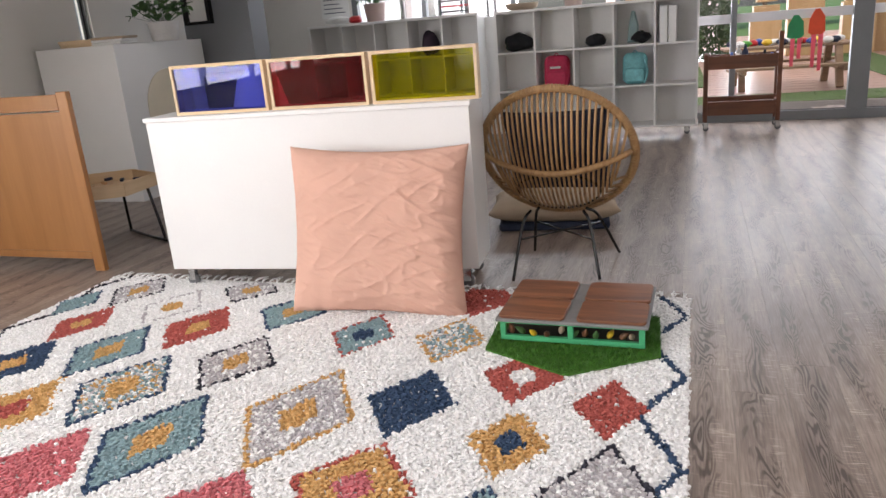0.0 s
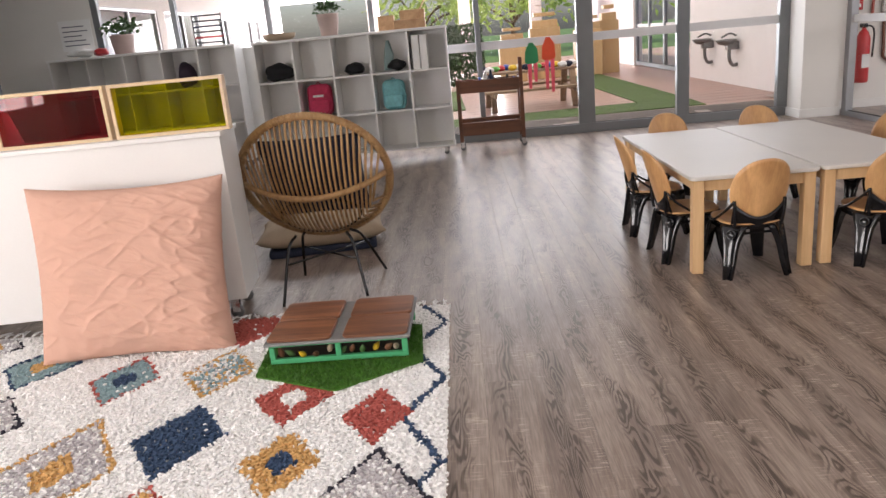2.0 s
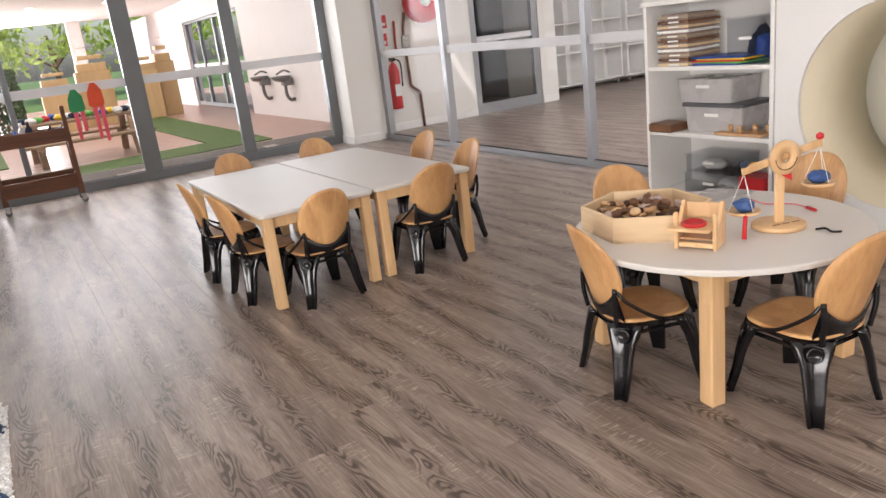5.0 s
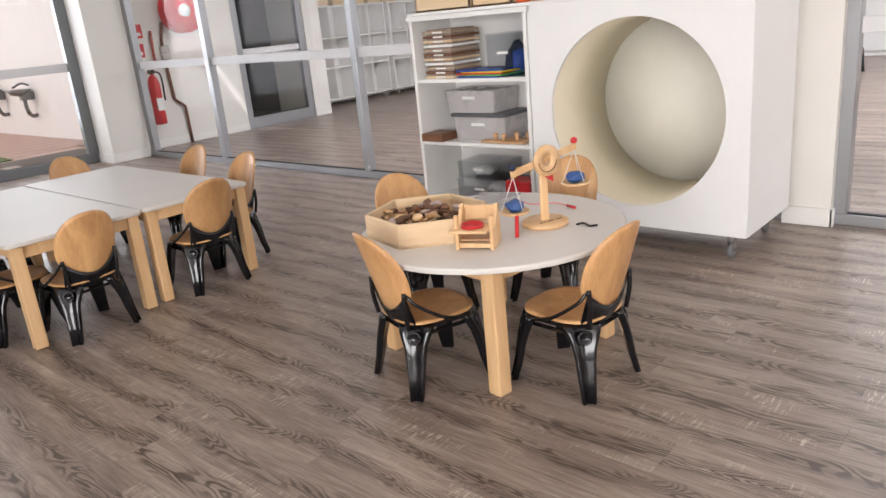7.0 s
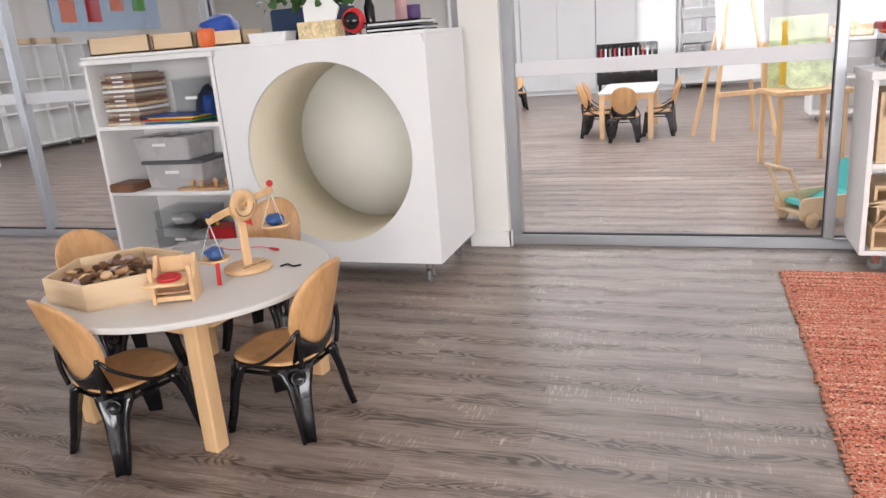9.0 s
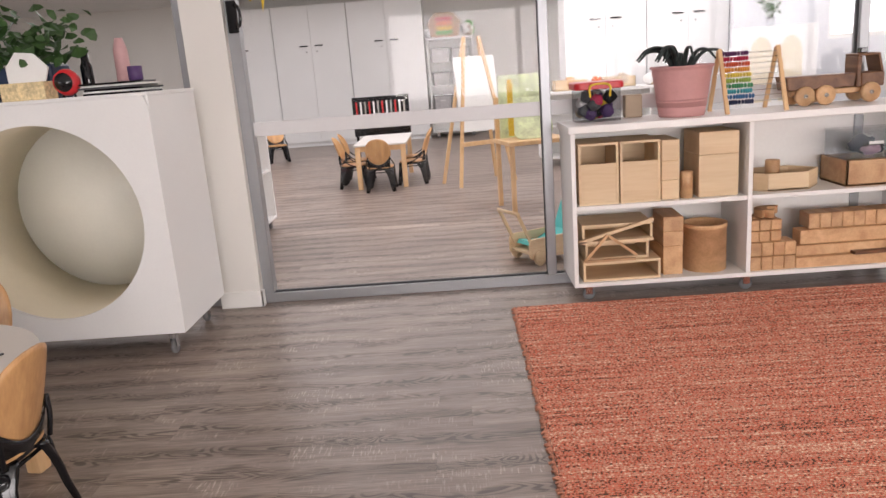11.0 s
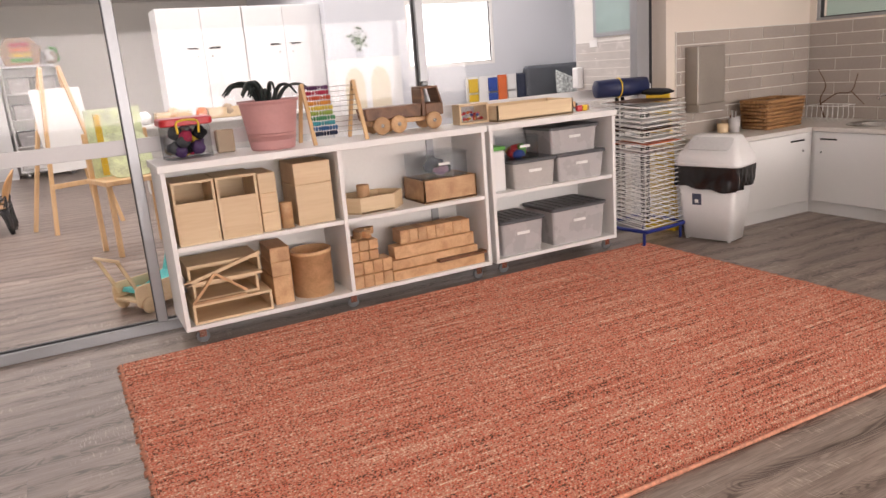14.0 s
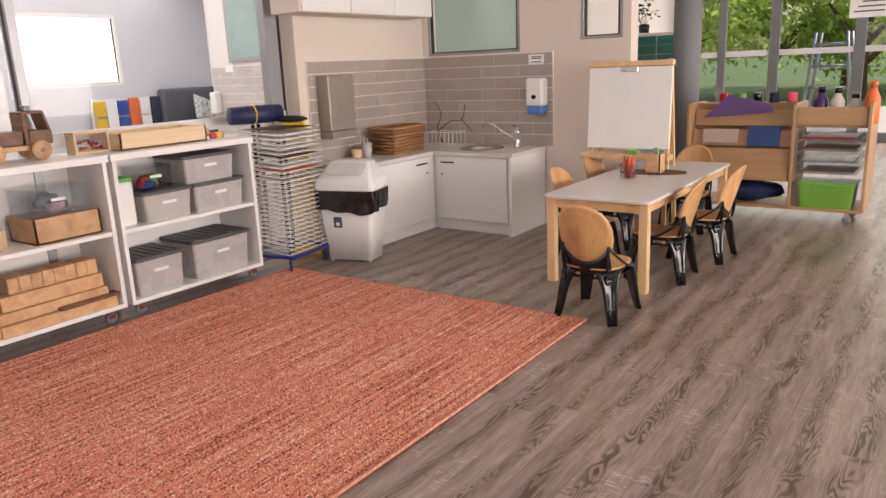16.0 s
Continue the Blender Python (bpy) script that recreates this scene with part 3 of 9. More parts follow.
# round table
rt = thing("round_table", pose(2.83, 1.98, 0), "round white topped low table on beech legs", "table", "children's tables")
part("tabletop", bm_prism(ellipse(0, 0, 0.53, 0.53, 72), 0.493, 0.515, 0.004), TABLETOP, rt)
for a in (217, 307, 127, 37):
    part("leg", bm_box(-0.031, 0.031, -0.031, 0.031, 0, 0.493, 0.007, 2), BEECH, rt, m=pose(0.44 * math.cos(radians(a)), 0.44 * math.sin(radians(a)), 0, 0, 0, a + 45))
for a in (82, 172, 262, 352):
    part("rail", bm_box(-0.26, 0.26, -0.011, 0.011, 0.425, 0.493, 0.002), BEECH, rt, m=pose(0.30 * math.cos(radians(a)), 0.30 * math.sin(radians(a)), 0, 0, 0, a + 90))


def open_shelf(name, m, wide, deep, z0, z1, uprights, shelves, label, t=0.025, top=0.04, back=True, castors=((0.08, 0.06),)):
    """A white open shelf unit; local x runs along it, its open front at y = 0 facing -y."""
    u = thing(name, m, label, "shelf unit")
    part("bottom", bm_box(0, wide, 0, deep, z0, z0 + t, 0.002), WHITE_SHELF, u)
    part("top", bm_box(-0.012, wide + 0.012, -0.012, deep + 0.012, z1 - top, z1, 0.003), WHITE_SHELF, u)
    for x in uprights:
        part("upright", bm_box(x, x + t, 0, deep, z0 + t, z1 - top, 0.002), WHITE_SHELF, u)
    for a, b, z in shelves:
        part("shelf", bm_box(a, b, 0.006, deep - 0.012, z - t / 2, z + t / 2, 0.002), WHITE_SHELF, u)
    if back:
        part("back_panel", bm_box(t, wide - t, deep - 0.012, deep, z0 + t, z1 - top), WHITE_SHELF, u)
    for x, y in castors:
        castor(u, x, y, z0)
    return u


# block shelves on castors under the glass wall
U = pose(4.628, -0.66, 0, 0, 0, -90)
open_shelf("block_shelf", U, 1.965, 0.42, 0.088, 1.005, (0, 0.97, 1.94), ((0.025, 0.97, 0.545), (0.995, 1.94, 0.545)), "white open shelf unit on castors filled with wooden blocks",
           castors=((0.08, 0.05), (0.98, 0.05), (1.87, 0.05), (0.08, 0.36), (1.87, 0.36)))
V = pose(4.628, -2.66, 0, 0, 0, -90)
open_shelf("box_shelf", V, 1.03, 0.42, 0.085, 1.005, (0, 1.005), ((0.025, 1.005, 0.54),), "white open shelf unit on castors holding grey lidded boxes",
           castors=((0.07, 0.05), (0.96, 0.05), (0.07, 0.36), (0.96, 0.36)))

# cubby cabinet with round hideaway
hc = thing("hideaway_cabinet", pose(4.165, 1.425, 0), "white cabinet on castors with a large round crawl hole", "cabinet")
K = 96
front = bmesh.new()
cy, cz, rr = 0.615, 0.748, 0.496
ring_in = [(cy + rr * math.cos(2 * math.pi * i / K), cz + rr * math.sin(2 * math.pi * i / K)) for i in range(K)]


def square_hit(i, y0=0.0, y1=1.245, z0=0.138, z1=1.345):
    c, s = math.cos(2 * math.pi * i / K), math.sin(2 * math.pi * i / K)
    d = min(((y1 - cy) / c if c > 1e-9 else 9), ((y0 - cy) / c if c < -1e-9 else 9), ((z1 - cz) / s if s > 1e-9 else 9), ((z0 - cz) / s if s < -1e-9 else 9))
    return cy + d * c, cz + d * s


va = [[front.verts.new((x, y, z)) for y, z in ring_in] for x in (0.0, 0.02)]
vb = [[front.verts.new((x, *square_hit(i))) for i in range(K)] for x in (0.0, 0.02)]
for i in range(K):
    j = (i + 1) % K
    front.faces.new((va[0][i], va[0][j], vb[0][j], vb[0][i]))
    front.faces.new((va[1][j], va[1][i], vb[1][i], vb[1][j]))
    front.faces.new((va[0][j], va[0][i], va[1][i], va[1][j]))
    front.faces.new((vb[0][i], vb[0][j], vb[1][j], vb[1][i]))
bmesh.ops.recalc_face_normals(front, faces=front.faces)
part("front_panel", front, WHITE, hc)
CREAM = material("cream_liner", (0.74, 0.67, 0.52), 0.6, vary=0.04)
PALE = material("white_liner", (0.90, 0.89, 0.82), 0.6, vary=0.03)
liner = bm_lathe([(rr, 0.02), (rr, 0.62), (rr + 0.008, 0.62), (rr + 0.008, 0.02)], K, m=pose(0, cy, cz) @ pose(0, 0, 0, 0, 90, 0), closed=True)
part("tunnel", liner, CREAM, hc, "cream lined round tunnel")
part("tunnel_back", bm_lathe([(rr + 0.01, 0.62), (rr + 0.01, 0.635)], K, m=pose(0, cy, cz) @ pose(0, 0, 0, 0, 90, 0)), PALE, hc)
part("side_panel", bm_box(0.02, 0.66, 0, 0.018, 0.138, 1.345, 0.002), WHITE, hc)
part("side_panel", bm_box(0.02, 0.66, 1.227, 1.245, 0.138, 1.345, 0.002), WHITE, hc)
part("top", bm_box(-0.004, 0.664, -0.004, 2.16, 1.345, 1.363, 0.002), WHITE, hc)
part("bottom", bm_box(0.02, 0.66, 0.018, 1.227, 0.138, 0.156), WHITE, hc)
for y in (0.10, 1.13):
    castor(hc, 0.07, y, 0.138, 0.042)
    castor(hc, 0.58, y, 0.138, 0.042)
H = pose(4.165, 3.585, 0, 0, 0, -90)
open_shelf("puzzle_shelf", H, 0.905, 0.40, 0.13, 1.343, (0, 0.88), ((0.025, 0.88, 0.94), (0.025, 0.88, 0.54)), "white open shelf with puzzles and clear boxes", castors=((0.08, 0.06), (0.82, 0.06)), top=0.03)

# low white toy cabinet facing the rug
wcm = pose(-2.475, 3.525, 0, 0, 0, 5.2)
wc = thing("toy_cabinet", wcm, "low white cabinet on castors, its plain back to the rug", "cabinet")
part("body", bm_box(0, 1.80, 0, 0.36, 0.115, 0.958, 0.002), WHITE, wc)
part("top", bm_box(-0.008, 1.81, -0.012, 0.375, 0.958, 0.982, 0.003), WHITE, wc)
for x in (0.08, 1.72):
    for y in (0.05, 0.31):
        castor(wc, x, y, 0.115, 0.036)

# wall of cubbies, two units
def cubby(m, cols, cell, deep, z0, label):
    w, t = cols * cell, 0.022
    u = thing("cubby_shelf", m, label, "shelf unit")
    z1 = z0 + 3 * 0.432
    part("back_panel", bm_box(0, w, deep, deep + 0.012, z0, z1), WHITE_SHELF, u)
    part("top", bm_box(-0.02, w + 0.02, -0.012, deep + 0.012, z1, z1 + 0.03, 0.003), WHITE_SHELF, u)
    part("bottom", bm_box(-0.02, w + 0.02, 0, deep + 0.012, z0 - 0.02, z0, 0.002), WHITE_SHELF, u)
    for i in range(cols + 1):
        part("upright", bm_box(i * cell - t / 2, i * cell + t / 2, 0, deep, z0, z1, 0.002), WHITE_SHELF, u)
    for k in (1, 2):
        for i in range(cols):
            part("shelf", bm_box(i * cell + t / 2, (i + 1) * cell - t / 2, 0.004, deep, z0 + k * 0.432 - t / 2, z0 + k * 0.432 + t / 2), WHITE_SHELF, u)
    for x in (0.1, w - 0.1):
        for y in (0.06, deep - 0.06):
            castor(u, x, y, z0 - 0.02, 0.03)
    return u


CUB = pose(-1.77, 8.60, 0)
cubby(CUB, 5, 0.433, 0.38, 0.115, "white cubby shelf on castors with children's bags")
CUB2 = pose(-4.20, 8.75, 0)
cubby(CUB2, 5, 0.433, 0.38, 0.13, "white cubby shelf beside the window wall")


# ---- kitchenette ----
TILE = material("taupe_glazed_tile", (0.41, 0.36, 0.32), 0.18, vary=0.10, scale=2.5, per=0.05, spec=0.6)
GROUT = material("pale_grout", (0.74, 0.71, 0.66), 0.8)
BENCH = material("white_stone_bench", (0.66, 0.63, 0.59), 0.35, vary=0.06, scale=40, fine=300)
bt = 0.70
bench = thing("sink_bench_cabinet", pose(0, 0, 0), "white corner base cabinets with black handles under the sink bench", "cabinet")
part("body", bm_box(4.44, 4.915, -6.115, -4.56, 0.10, bt - 0.032), WHITE, bench)
part("body", bm_box(3.66, 4.44, -6.115, -5.55, 0.10, 0.50), WHITE, bench)
part("back_rail", bm_box(3.66, 4.44, -6.115, -6.09, 0.50, bt - 0.032), WHITE, bench)
part("front_rail", bm_box(3.66, 4.44, -5.57, -5.552, 0.50, bt - 0.032), WHITE, bench)
part("end_panel", bm_box(3.625, 3.655, -6.115, -5.515, 0, bt - 0.032, 0.002), WHITE, bench)
part("end_panel", bm_box(4.42, 4.915, -4.555, -4.53, 0, bt - 0.032, 0.002), WHITE, bench)
part("kickboard", bm_box(4.455, 4.47, -5.57, -4.56, 0.0, 0.10), WHITE, bench)
part("kickboard", bm_box(3.66, 4.455, -5.585, -5.57, 0.0, 0.10), WHITE, bench)
for x0, x1, y0, y1, hx in ((4.420, 4.438, -5.50, -4.575, 0), (3.675, 4.40, -5.548, -5.53, 1)):
    d = part("door", bm_box(x0, x1, y0, y1, 0.105, bt - 0.04, 0.003), WHITE, bench)
    if hx:
        part("handle", bm_box(4.20, 4.34, -5.522, -5.514, 0.60, 0.612, 0.003), BLACK, d)
        part("lock", bm_lathe([(0.009, 0), (0.009, 0.006)], 12, m=pose(4.34, -5.53, 0.50, 90)), CHROME, d)
    else:
        part("handle", bm_box(4.404, 4.412, -5.42, -5.26, 0.60, 0.612, 0.003), BLACK, d)
        part("lock", bm_lathe([(0.009, 0), (0.009, 0.006)], 12, m=pose(4.42, -5.42, 0.52, 0, -90)), CHROME, d)
top = bm_prism([(3.605, -6.118), (4.918, -6.118), (4.918, -4.52), (4.40, -4.52), (4.40, -5.50), (3.605, -5.50), (3.605, -5.8198)]
              + [(4.10 + 0.178 * math.cos(a), -5.82 + 0.178 * math.sin(a)) for a in (math.pi - 0.001 - 2 * (math.pi - 0.001) * j / 40 for j in range(41))] + [(3.605, -5.8202)], bt - 0.032, bt)
worktop = solo("worktop", top, BENCH, "pale stone corner worktop", "worktop")
sink = thing("sink", pose(4.10, -5.82, bt), "round stainless steel sink with chrome mixer tap", "sink")
part("bowl", bm_lathe([(0.20, 0.001), (0.20, 0.005), (0.172, 0.006), (0.167, -0.005), (0.155, -0.12), (0.10, -0.142), (0.02, -0.145), (0.02, -0.15), (0.105, -0.147), (0.16, -0.124), (0.174, -0.005), (0.176, 0.001)], 40, closed=True), STEEL, sink)
tap = thing("mixer_tap", pose(3.80, -5.93, bt) @ Matrix.Diagonal((1.15, 1.15, 1.25, 1)), "chrome sink mixer with curved spout", "tap")
part("base", bm_lathe([(0.026, 0), (0.026, 0.01), (0.02, 0.02), (0.019, 0.09), (0.023, 0.10), (0.023, 0.125), (0.012, 0.13)], 20), CHROME, tap)
part("spout", bm_tube(arc([(0, 0, 0.06), (0.08, 0.03, 0.10), (0.18, 0.06, 0.165), (0.235, 0.075, 0.175), (0.26, 0.08, 0.15)]), 0.010, 10), CHROME, tap)
part("lever", bm_tube([(0, 0, 0.127), (-0.01, -0.01, 0.14), (0.045, -0.015, 0.15)], 0.006, 8), CHROME, tap)
cup = thing("wall_cupboard", pose(0, 0, 0), "white overhead cupboard above the splashback", "cupboard")
part("body", bm_box(4.62, 4.925, -5.85, -4.25, 1.845, 2.5, 0.003), WARM_PAINT, cup)
for y in (-5.845, -5.315, -4.785):
    part("door", bm_box(4.60, 4.618, y, y + 0.522, 1.85, 2.5, 0.003), WHITE, cup)
for nm, x0, x1, y0, y1 in (("splashback_east", 4.918, 4.93, SINK, -4.56), ("splashback_south", 3.545, 4.918, SINK, SINK + 0.012)):
    structure(nm, bm_box(x0, x1, y0, y1, bt, bt + 0.805), GROUT, "taupe gloss subway tiles with pale grout", "splashback")
dispenser = thing("towel_dispenser", pose(4.912, -4.80, 0.885), "brushed steel paper towel dispenser on the tiles", "dispenser")
DULL = material("satin_steel", (0.36, 0.325, 0.29), 0.5, 0.8, vary=0.06)
part("box", bm_box(-0.13, 0, -0.15, 0.15, 0.06, 0.50, 0.008, 2), DULL, dispenser)
part("paper_tray", bm_box(-0.14, 0, -0.148, 0.148, 0, 0.06, 0.004), DULL, dispenser)
PAPER = material("white_paper", (0.82, 0.82, 0.80), 0.9, vary=0.03)
part("paper_towel", bm_prism([(-0.16, -0.1), (-0.06, -0.12), (-0.05, 0.13), (-0.15, 0.09)], -0.004, 0.0), PAPER, dispenser)
BLUE = material("blue_soap", (0.06, 0.20, 0.55), 0.3)
soap = thing("soap_dispenser", pose(3.67, SINK + 0.018, 0.985) @ Matrix.Diagonal((1.4, 1.2, 1.12, 1)), "white wall soap dispenser with blue soap", "dispenser")
part("cover", bm_box(-0.06, 0.06, 0.0, 0.095, 0.06, 0.27, 0.02, 3), WHITE, soap)
part("soap_pack", bm_box(-0.055, 0.055, 0.002, 0.085, 0.0, 0.062, 0.012, 2), BLUE, soap)
part("lens", bm_prism(ellipse(0, 0, 0.016, 0.016, 16), 0, 0.004, m=pose(0, 0.094, 0.13, -90)), BLACK, soap)
sign = thing("hygiene_sign", pose(3.70, SINK + 0.022, 1.44), "small laminated white notice above the tiles", "sign")
part("card", bm_box(-0.075, 0.075, 0, 0.003, -0.035, 0.045, 0.001), PAPER, sign)
INK = material("dark_ink", (0.05, 0.06, 0.10), 0.7)
for z in (0.025, 0.012, -0.018):
    part("text_bar", bm_box(-0.05, 0.045, 0.003, 0.004, z - 0.004, z + 0.004), INK, sign)


# ---- rugs ----
def rug_motifs():
    """Diamonds of the Berber rug: centre, half width along x, half along y, outline, fill, inner colour."""
    return [
        (-0.62, 2.475, 0.175, 0.265, None, "navy", None), (-0.20, 2.27, 0.155, 0.22, None, "ochre", "navy"), (0.10, 2.555, 0.135, 0.21, None, "red", None),
        (-0.25, 2.735, 0.165, 0.22, None, "red", "cream"), (0.13, 2.02, 0.19, 0.30, "black", "grey", None), (-1.06, 3.02, 0.165, 0.235, "red", "teal", "navy"),
        (-0.64, 3.03, 0.165, 0.24, "ochre", "speckle", None), (-1.0, 2.31, 0.225, 0.375, "ochre", "grey", "ochre"), (-0.61, 1.94, 0.215, 0.255, "red", "ochre", "pink"),
        (-1.51, 2.67, 0.195, 0.265, "black", "grey", "ochre"), (-1.45, 2.05, 0.215, 0.34, "navy", "teal", "ochre"), (-1.86, 2.37, 0.215, 0.32, "navy", "speckle", "ochre"),
        (-1.94, 2.99, 0.18, 0.27, None, "red", "ochre"), (-2.21, 2.68, 0.195, 0.29, "navy", "teal", "ochre"), (-2.27, 3.22, 0.18, 0.25, "grey", "cream", "ochre"),
        (-2.66, 3.42, 0.17, 0.24, "black", "grey", "ochre"), (-1.96, 3.50, 0.18, 0.19, "black", "grey", "ochre"), (-2.62, 2.94, 0.15, 0.24, None, "red", "ochre"),
        (-1.55, 3.24, 0.19, 0.25, "navy", "teal", "ochre"), (-2.20, 2.12, 0.20, 0.30, None, "ochre", "red"), (-2.58, 2.48, 0.18, 0.26, None, "navy", "ochre"),
        (-1.75, 1.78, 0.20, 0.30, None, "pink", None), (-1.0, 1.70, 0.22, 0.25, None, "pink", "cream"), (-0.62, 3.52, 0.18, 0.24, None, "red", None),
        (-0.20, 1.78, 0.17, 0.25, "navy", "teal", None), (-1.1, 3.55, 0.18, 0.22, "navy", "teal", "ochre"), (-0.24, 3.25, 0.17, 0.24, None, "ochre", "red"),
        (-2.95, 2.15, 0.18, 0.28, None, "red", None), (-2.9, 3.2, 0.12, 0.2, "navy", "teal", None)]


RX0, RX1, RY0, RY1 = -3.02, 0.36, 1.35, 3.66
TUFT = {k: material("rug_" + k, c, 0.95, vary=0.3, scale=70, fine=400, spec=0.1) for k, c in dict(
    cream=(0.91, 0.905, 0.90), navy=(0.055, 0.09, 0.16), ochre=(0.64, 0.39, 0.16), red=(0.48, 0.125, 0.105), grey=(0.54, 0.515, 0.53), black=(0.045, 0.045, 0.06),
    teal=(0.28, 0.40, 0.43), pink=(0.62, 0.20, 0.22)).items()}
NAMES = list(TUFT)


def rug_colour(x, y, rnd):
    for cx, cy, a, b, line, fill, inner in rug_motifs_list:
        d = abs(x - cx) / a + abs(y - cy) / b
        if d < 1.0:
            if line and d > 0.90:
                return line
            if inner and d < 0.36:
                return inner
            if fill == "speckle":
                return rnd.choice(("cream", "cream", "teal", "teal", "ochre", "grey"))
            if rnd.random() < 0.014:
                return "cream"
            if fill == "ochre" and d > 0.86 and rnd.random() < 0.5:
                return "cream"
            if fill == "grey" and rnd.random() < 0.30:
                return "cream"
            return fill
    for x0, s in ((0.27, 1), (-2.93, -1)):
        w = x0 + s * 0.075 * (abs(((y + 0.18) / 0.30) % 2 - 1) * 2 - 1)
        if abs(x - w) < 0.014:
            return "navy" if s > 0 else "black"
    return "cream"


rug_motifs_list = rug_motifs()


def shag_rug():
    rnd = random.Random(4)
    step = 0.0125
    vs, fs, mi = [], [], []
    ny, nx = int((RY1 - RY0) / step), int((RX1 - RX0) / step)
    for j in range(ny):
        for i in range(nx):
            x = RX0 + (i + 0.5 + 0.5 * (j % 2) + rnd.uniform(-0.3, 0.3)) * step
            y = RY0 + (j + 0.5 + rnd.uniform(-0.3, 0.3)) * step
            if -2.6 < x < -0.9 and y > 3.62:
                continue
            c = NAMES.index(rug_colour(x, y, rnd))
            r, h = step * rnd.uniform(0.60, 0.85), rnd.uniform(0.011, 0.021)
            tx, ty, w = x + rnd.uniform(-0.008, 0.008), y + rnd.uniform(-0.008, 0.008), rnd.uniform(0, 6.28)
            k = len(vs)
            for q in range(4):
                vs.append((x + r * math.cos(w + q * 1.571), y + r * math.sin(w + q * 1.571), 0.004))
            for q in range(4):
                vs.append((tx + 0.8 * r * math.cos(w + 0.3 + q * 1.571), ty + 0.8 * r * math.sin(w + 0.3 + q * 1.571), h))
            for q in range(4):
                fs.append((k + q, k + (q + 1) % 4, k + 4 + (q + 1) % 4, k + 4 + q))
            fs.append((k + 4, k + 5, k + 6, k + 7))
            mi += [c] * 5
    me = bpy.data.meshes.new("rug_pile")
    me.from_pydata(vs, [], fs)
    for n in NAMES:
        me.materials.append(TUFT[n])
    me.polygons.foreach_set("material_index", mi)
    me.update()
    return me


rug = thing("shag_rug", pose(0, 0, 0), "thick cream Berber shag rug with coloured diamonds and fringe", "rug")
part("backing", bm_box(RX0, RX1, RY0, RY1, 0.0, 0.006), TUFT["cream"], rug)
pile = new("shag_pile", shag_rug())
pile.parent = rug
pile["kind"] = "stuff"
rnd = random.Random(9)
fr = bmesh.new()
for i in range(70):
    x = RX0 + 0.03 + (RX1 - RX0 - 0.06) * i / 69
    a = rnd.uniform(-0.035, 0.035)
    for s in range(3):
        dx = rnd.uniform(-0.018, 0.018)
        bm_tube([(x, RY1 - 0.01, 0.012), (x + a * 0.4 + dx, RY1 + 0.035, 0.014), (x + a + dx, RY1 + 0.05 + rnd.uniform(0, 0.045), 0.005)], 0.0045, 5, fr, r1=0.0025)
part("fringe", fr, TUFT["cream"], rug, "knotted cream fringe")


def woven(name):
    m = bpy.data.materials.new(name)
    m.use_nodes = True
    n, link = m.node_tree.nodes, m.node_tree.links.new
    b = n["Principled BSDF"]
    geo = n.new("ShaderNodeNewGeometry")

    def nz(s, scale, det=2):
        mp, t = n.new("ShaderNodeMapping"), n.new("ShaderNodeTexNoise")
        mp.inputs["Scale"].default_value = s
        t.inputs["Scale"].default_value, t.inputs["Detail"].default_value = scale, det
        link(geo.outputs["Position"], mp.inputs["Vector"])
        link(mp.outputs[0], t.inputs["Vector"])
        return t.outputs["Fac"]

    band, dash, fleck = nz((1, 0.02, 0), 62, 1), nz((1, 0.16, 0), 110), nz((1, 0.55, 0), 170, 1)
    q = n.new("ShaderNodeMix")
    q.inputs[0].default_value = 0.48
    link(band, q.inputs[2])
    link(dash, q.inputs[3])
    q2 = n.new("ShaderNodeMix")
    q2.inputs[0].default_value = 0.52
    link(q.outputs[0], q2.inputs[2])
    link(fleck, q2.inputs[3])
    r = n.new("ShaderNodeValToRGB")
    e = r.color_ramp.elements
    e[0].position, e[0].color = 0.405, (0.09, 0.055, 0.04, 1)
    e[1].position, e[1].color = 0.63, (0.90, 0.72, 0.54, 1)
    for p, c in ((0.435, (0.36, 0.16, 0.10, 1)), (0.465, (0.76, 0.17, 0.095, 1)), (0.49, (0.62, 0.255, 0.18, 1)), (0.512, (0.78, 0.27, 0.18, 1)), (0.537, (0.54, 0.29, 0.21, 1)), (0.575, (0.78, 0.44, 0.31, 1))):
        e.new(p).color = c
    link(q2.outputs[0], r.inputs[0])
    link(r.outputs[0], b.inputs["Base Color"])
    b.inputs["Roughness"].default_value = 0.92
    b.inputs["Specular IOR Level"].default_value = 0.15
    bp = n.new("ShaderNodeBump")
    bp.inputs["Strength"].default_value, bp.inputs["Distance"].default_value = 0.9, 0.004
    link(fleck, bp.inputs["Height"])
    link(bp.outputs[0], b.inputs["Normal"])
    return m


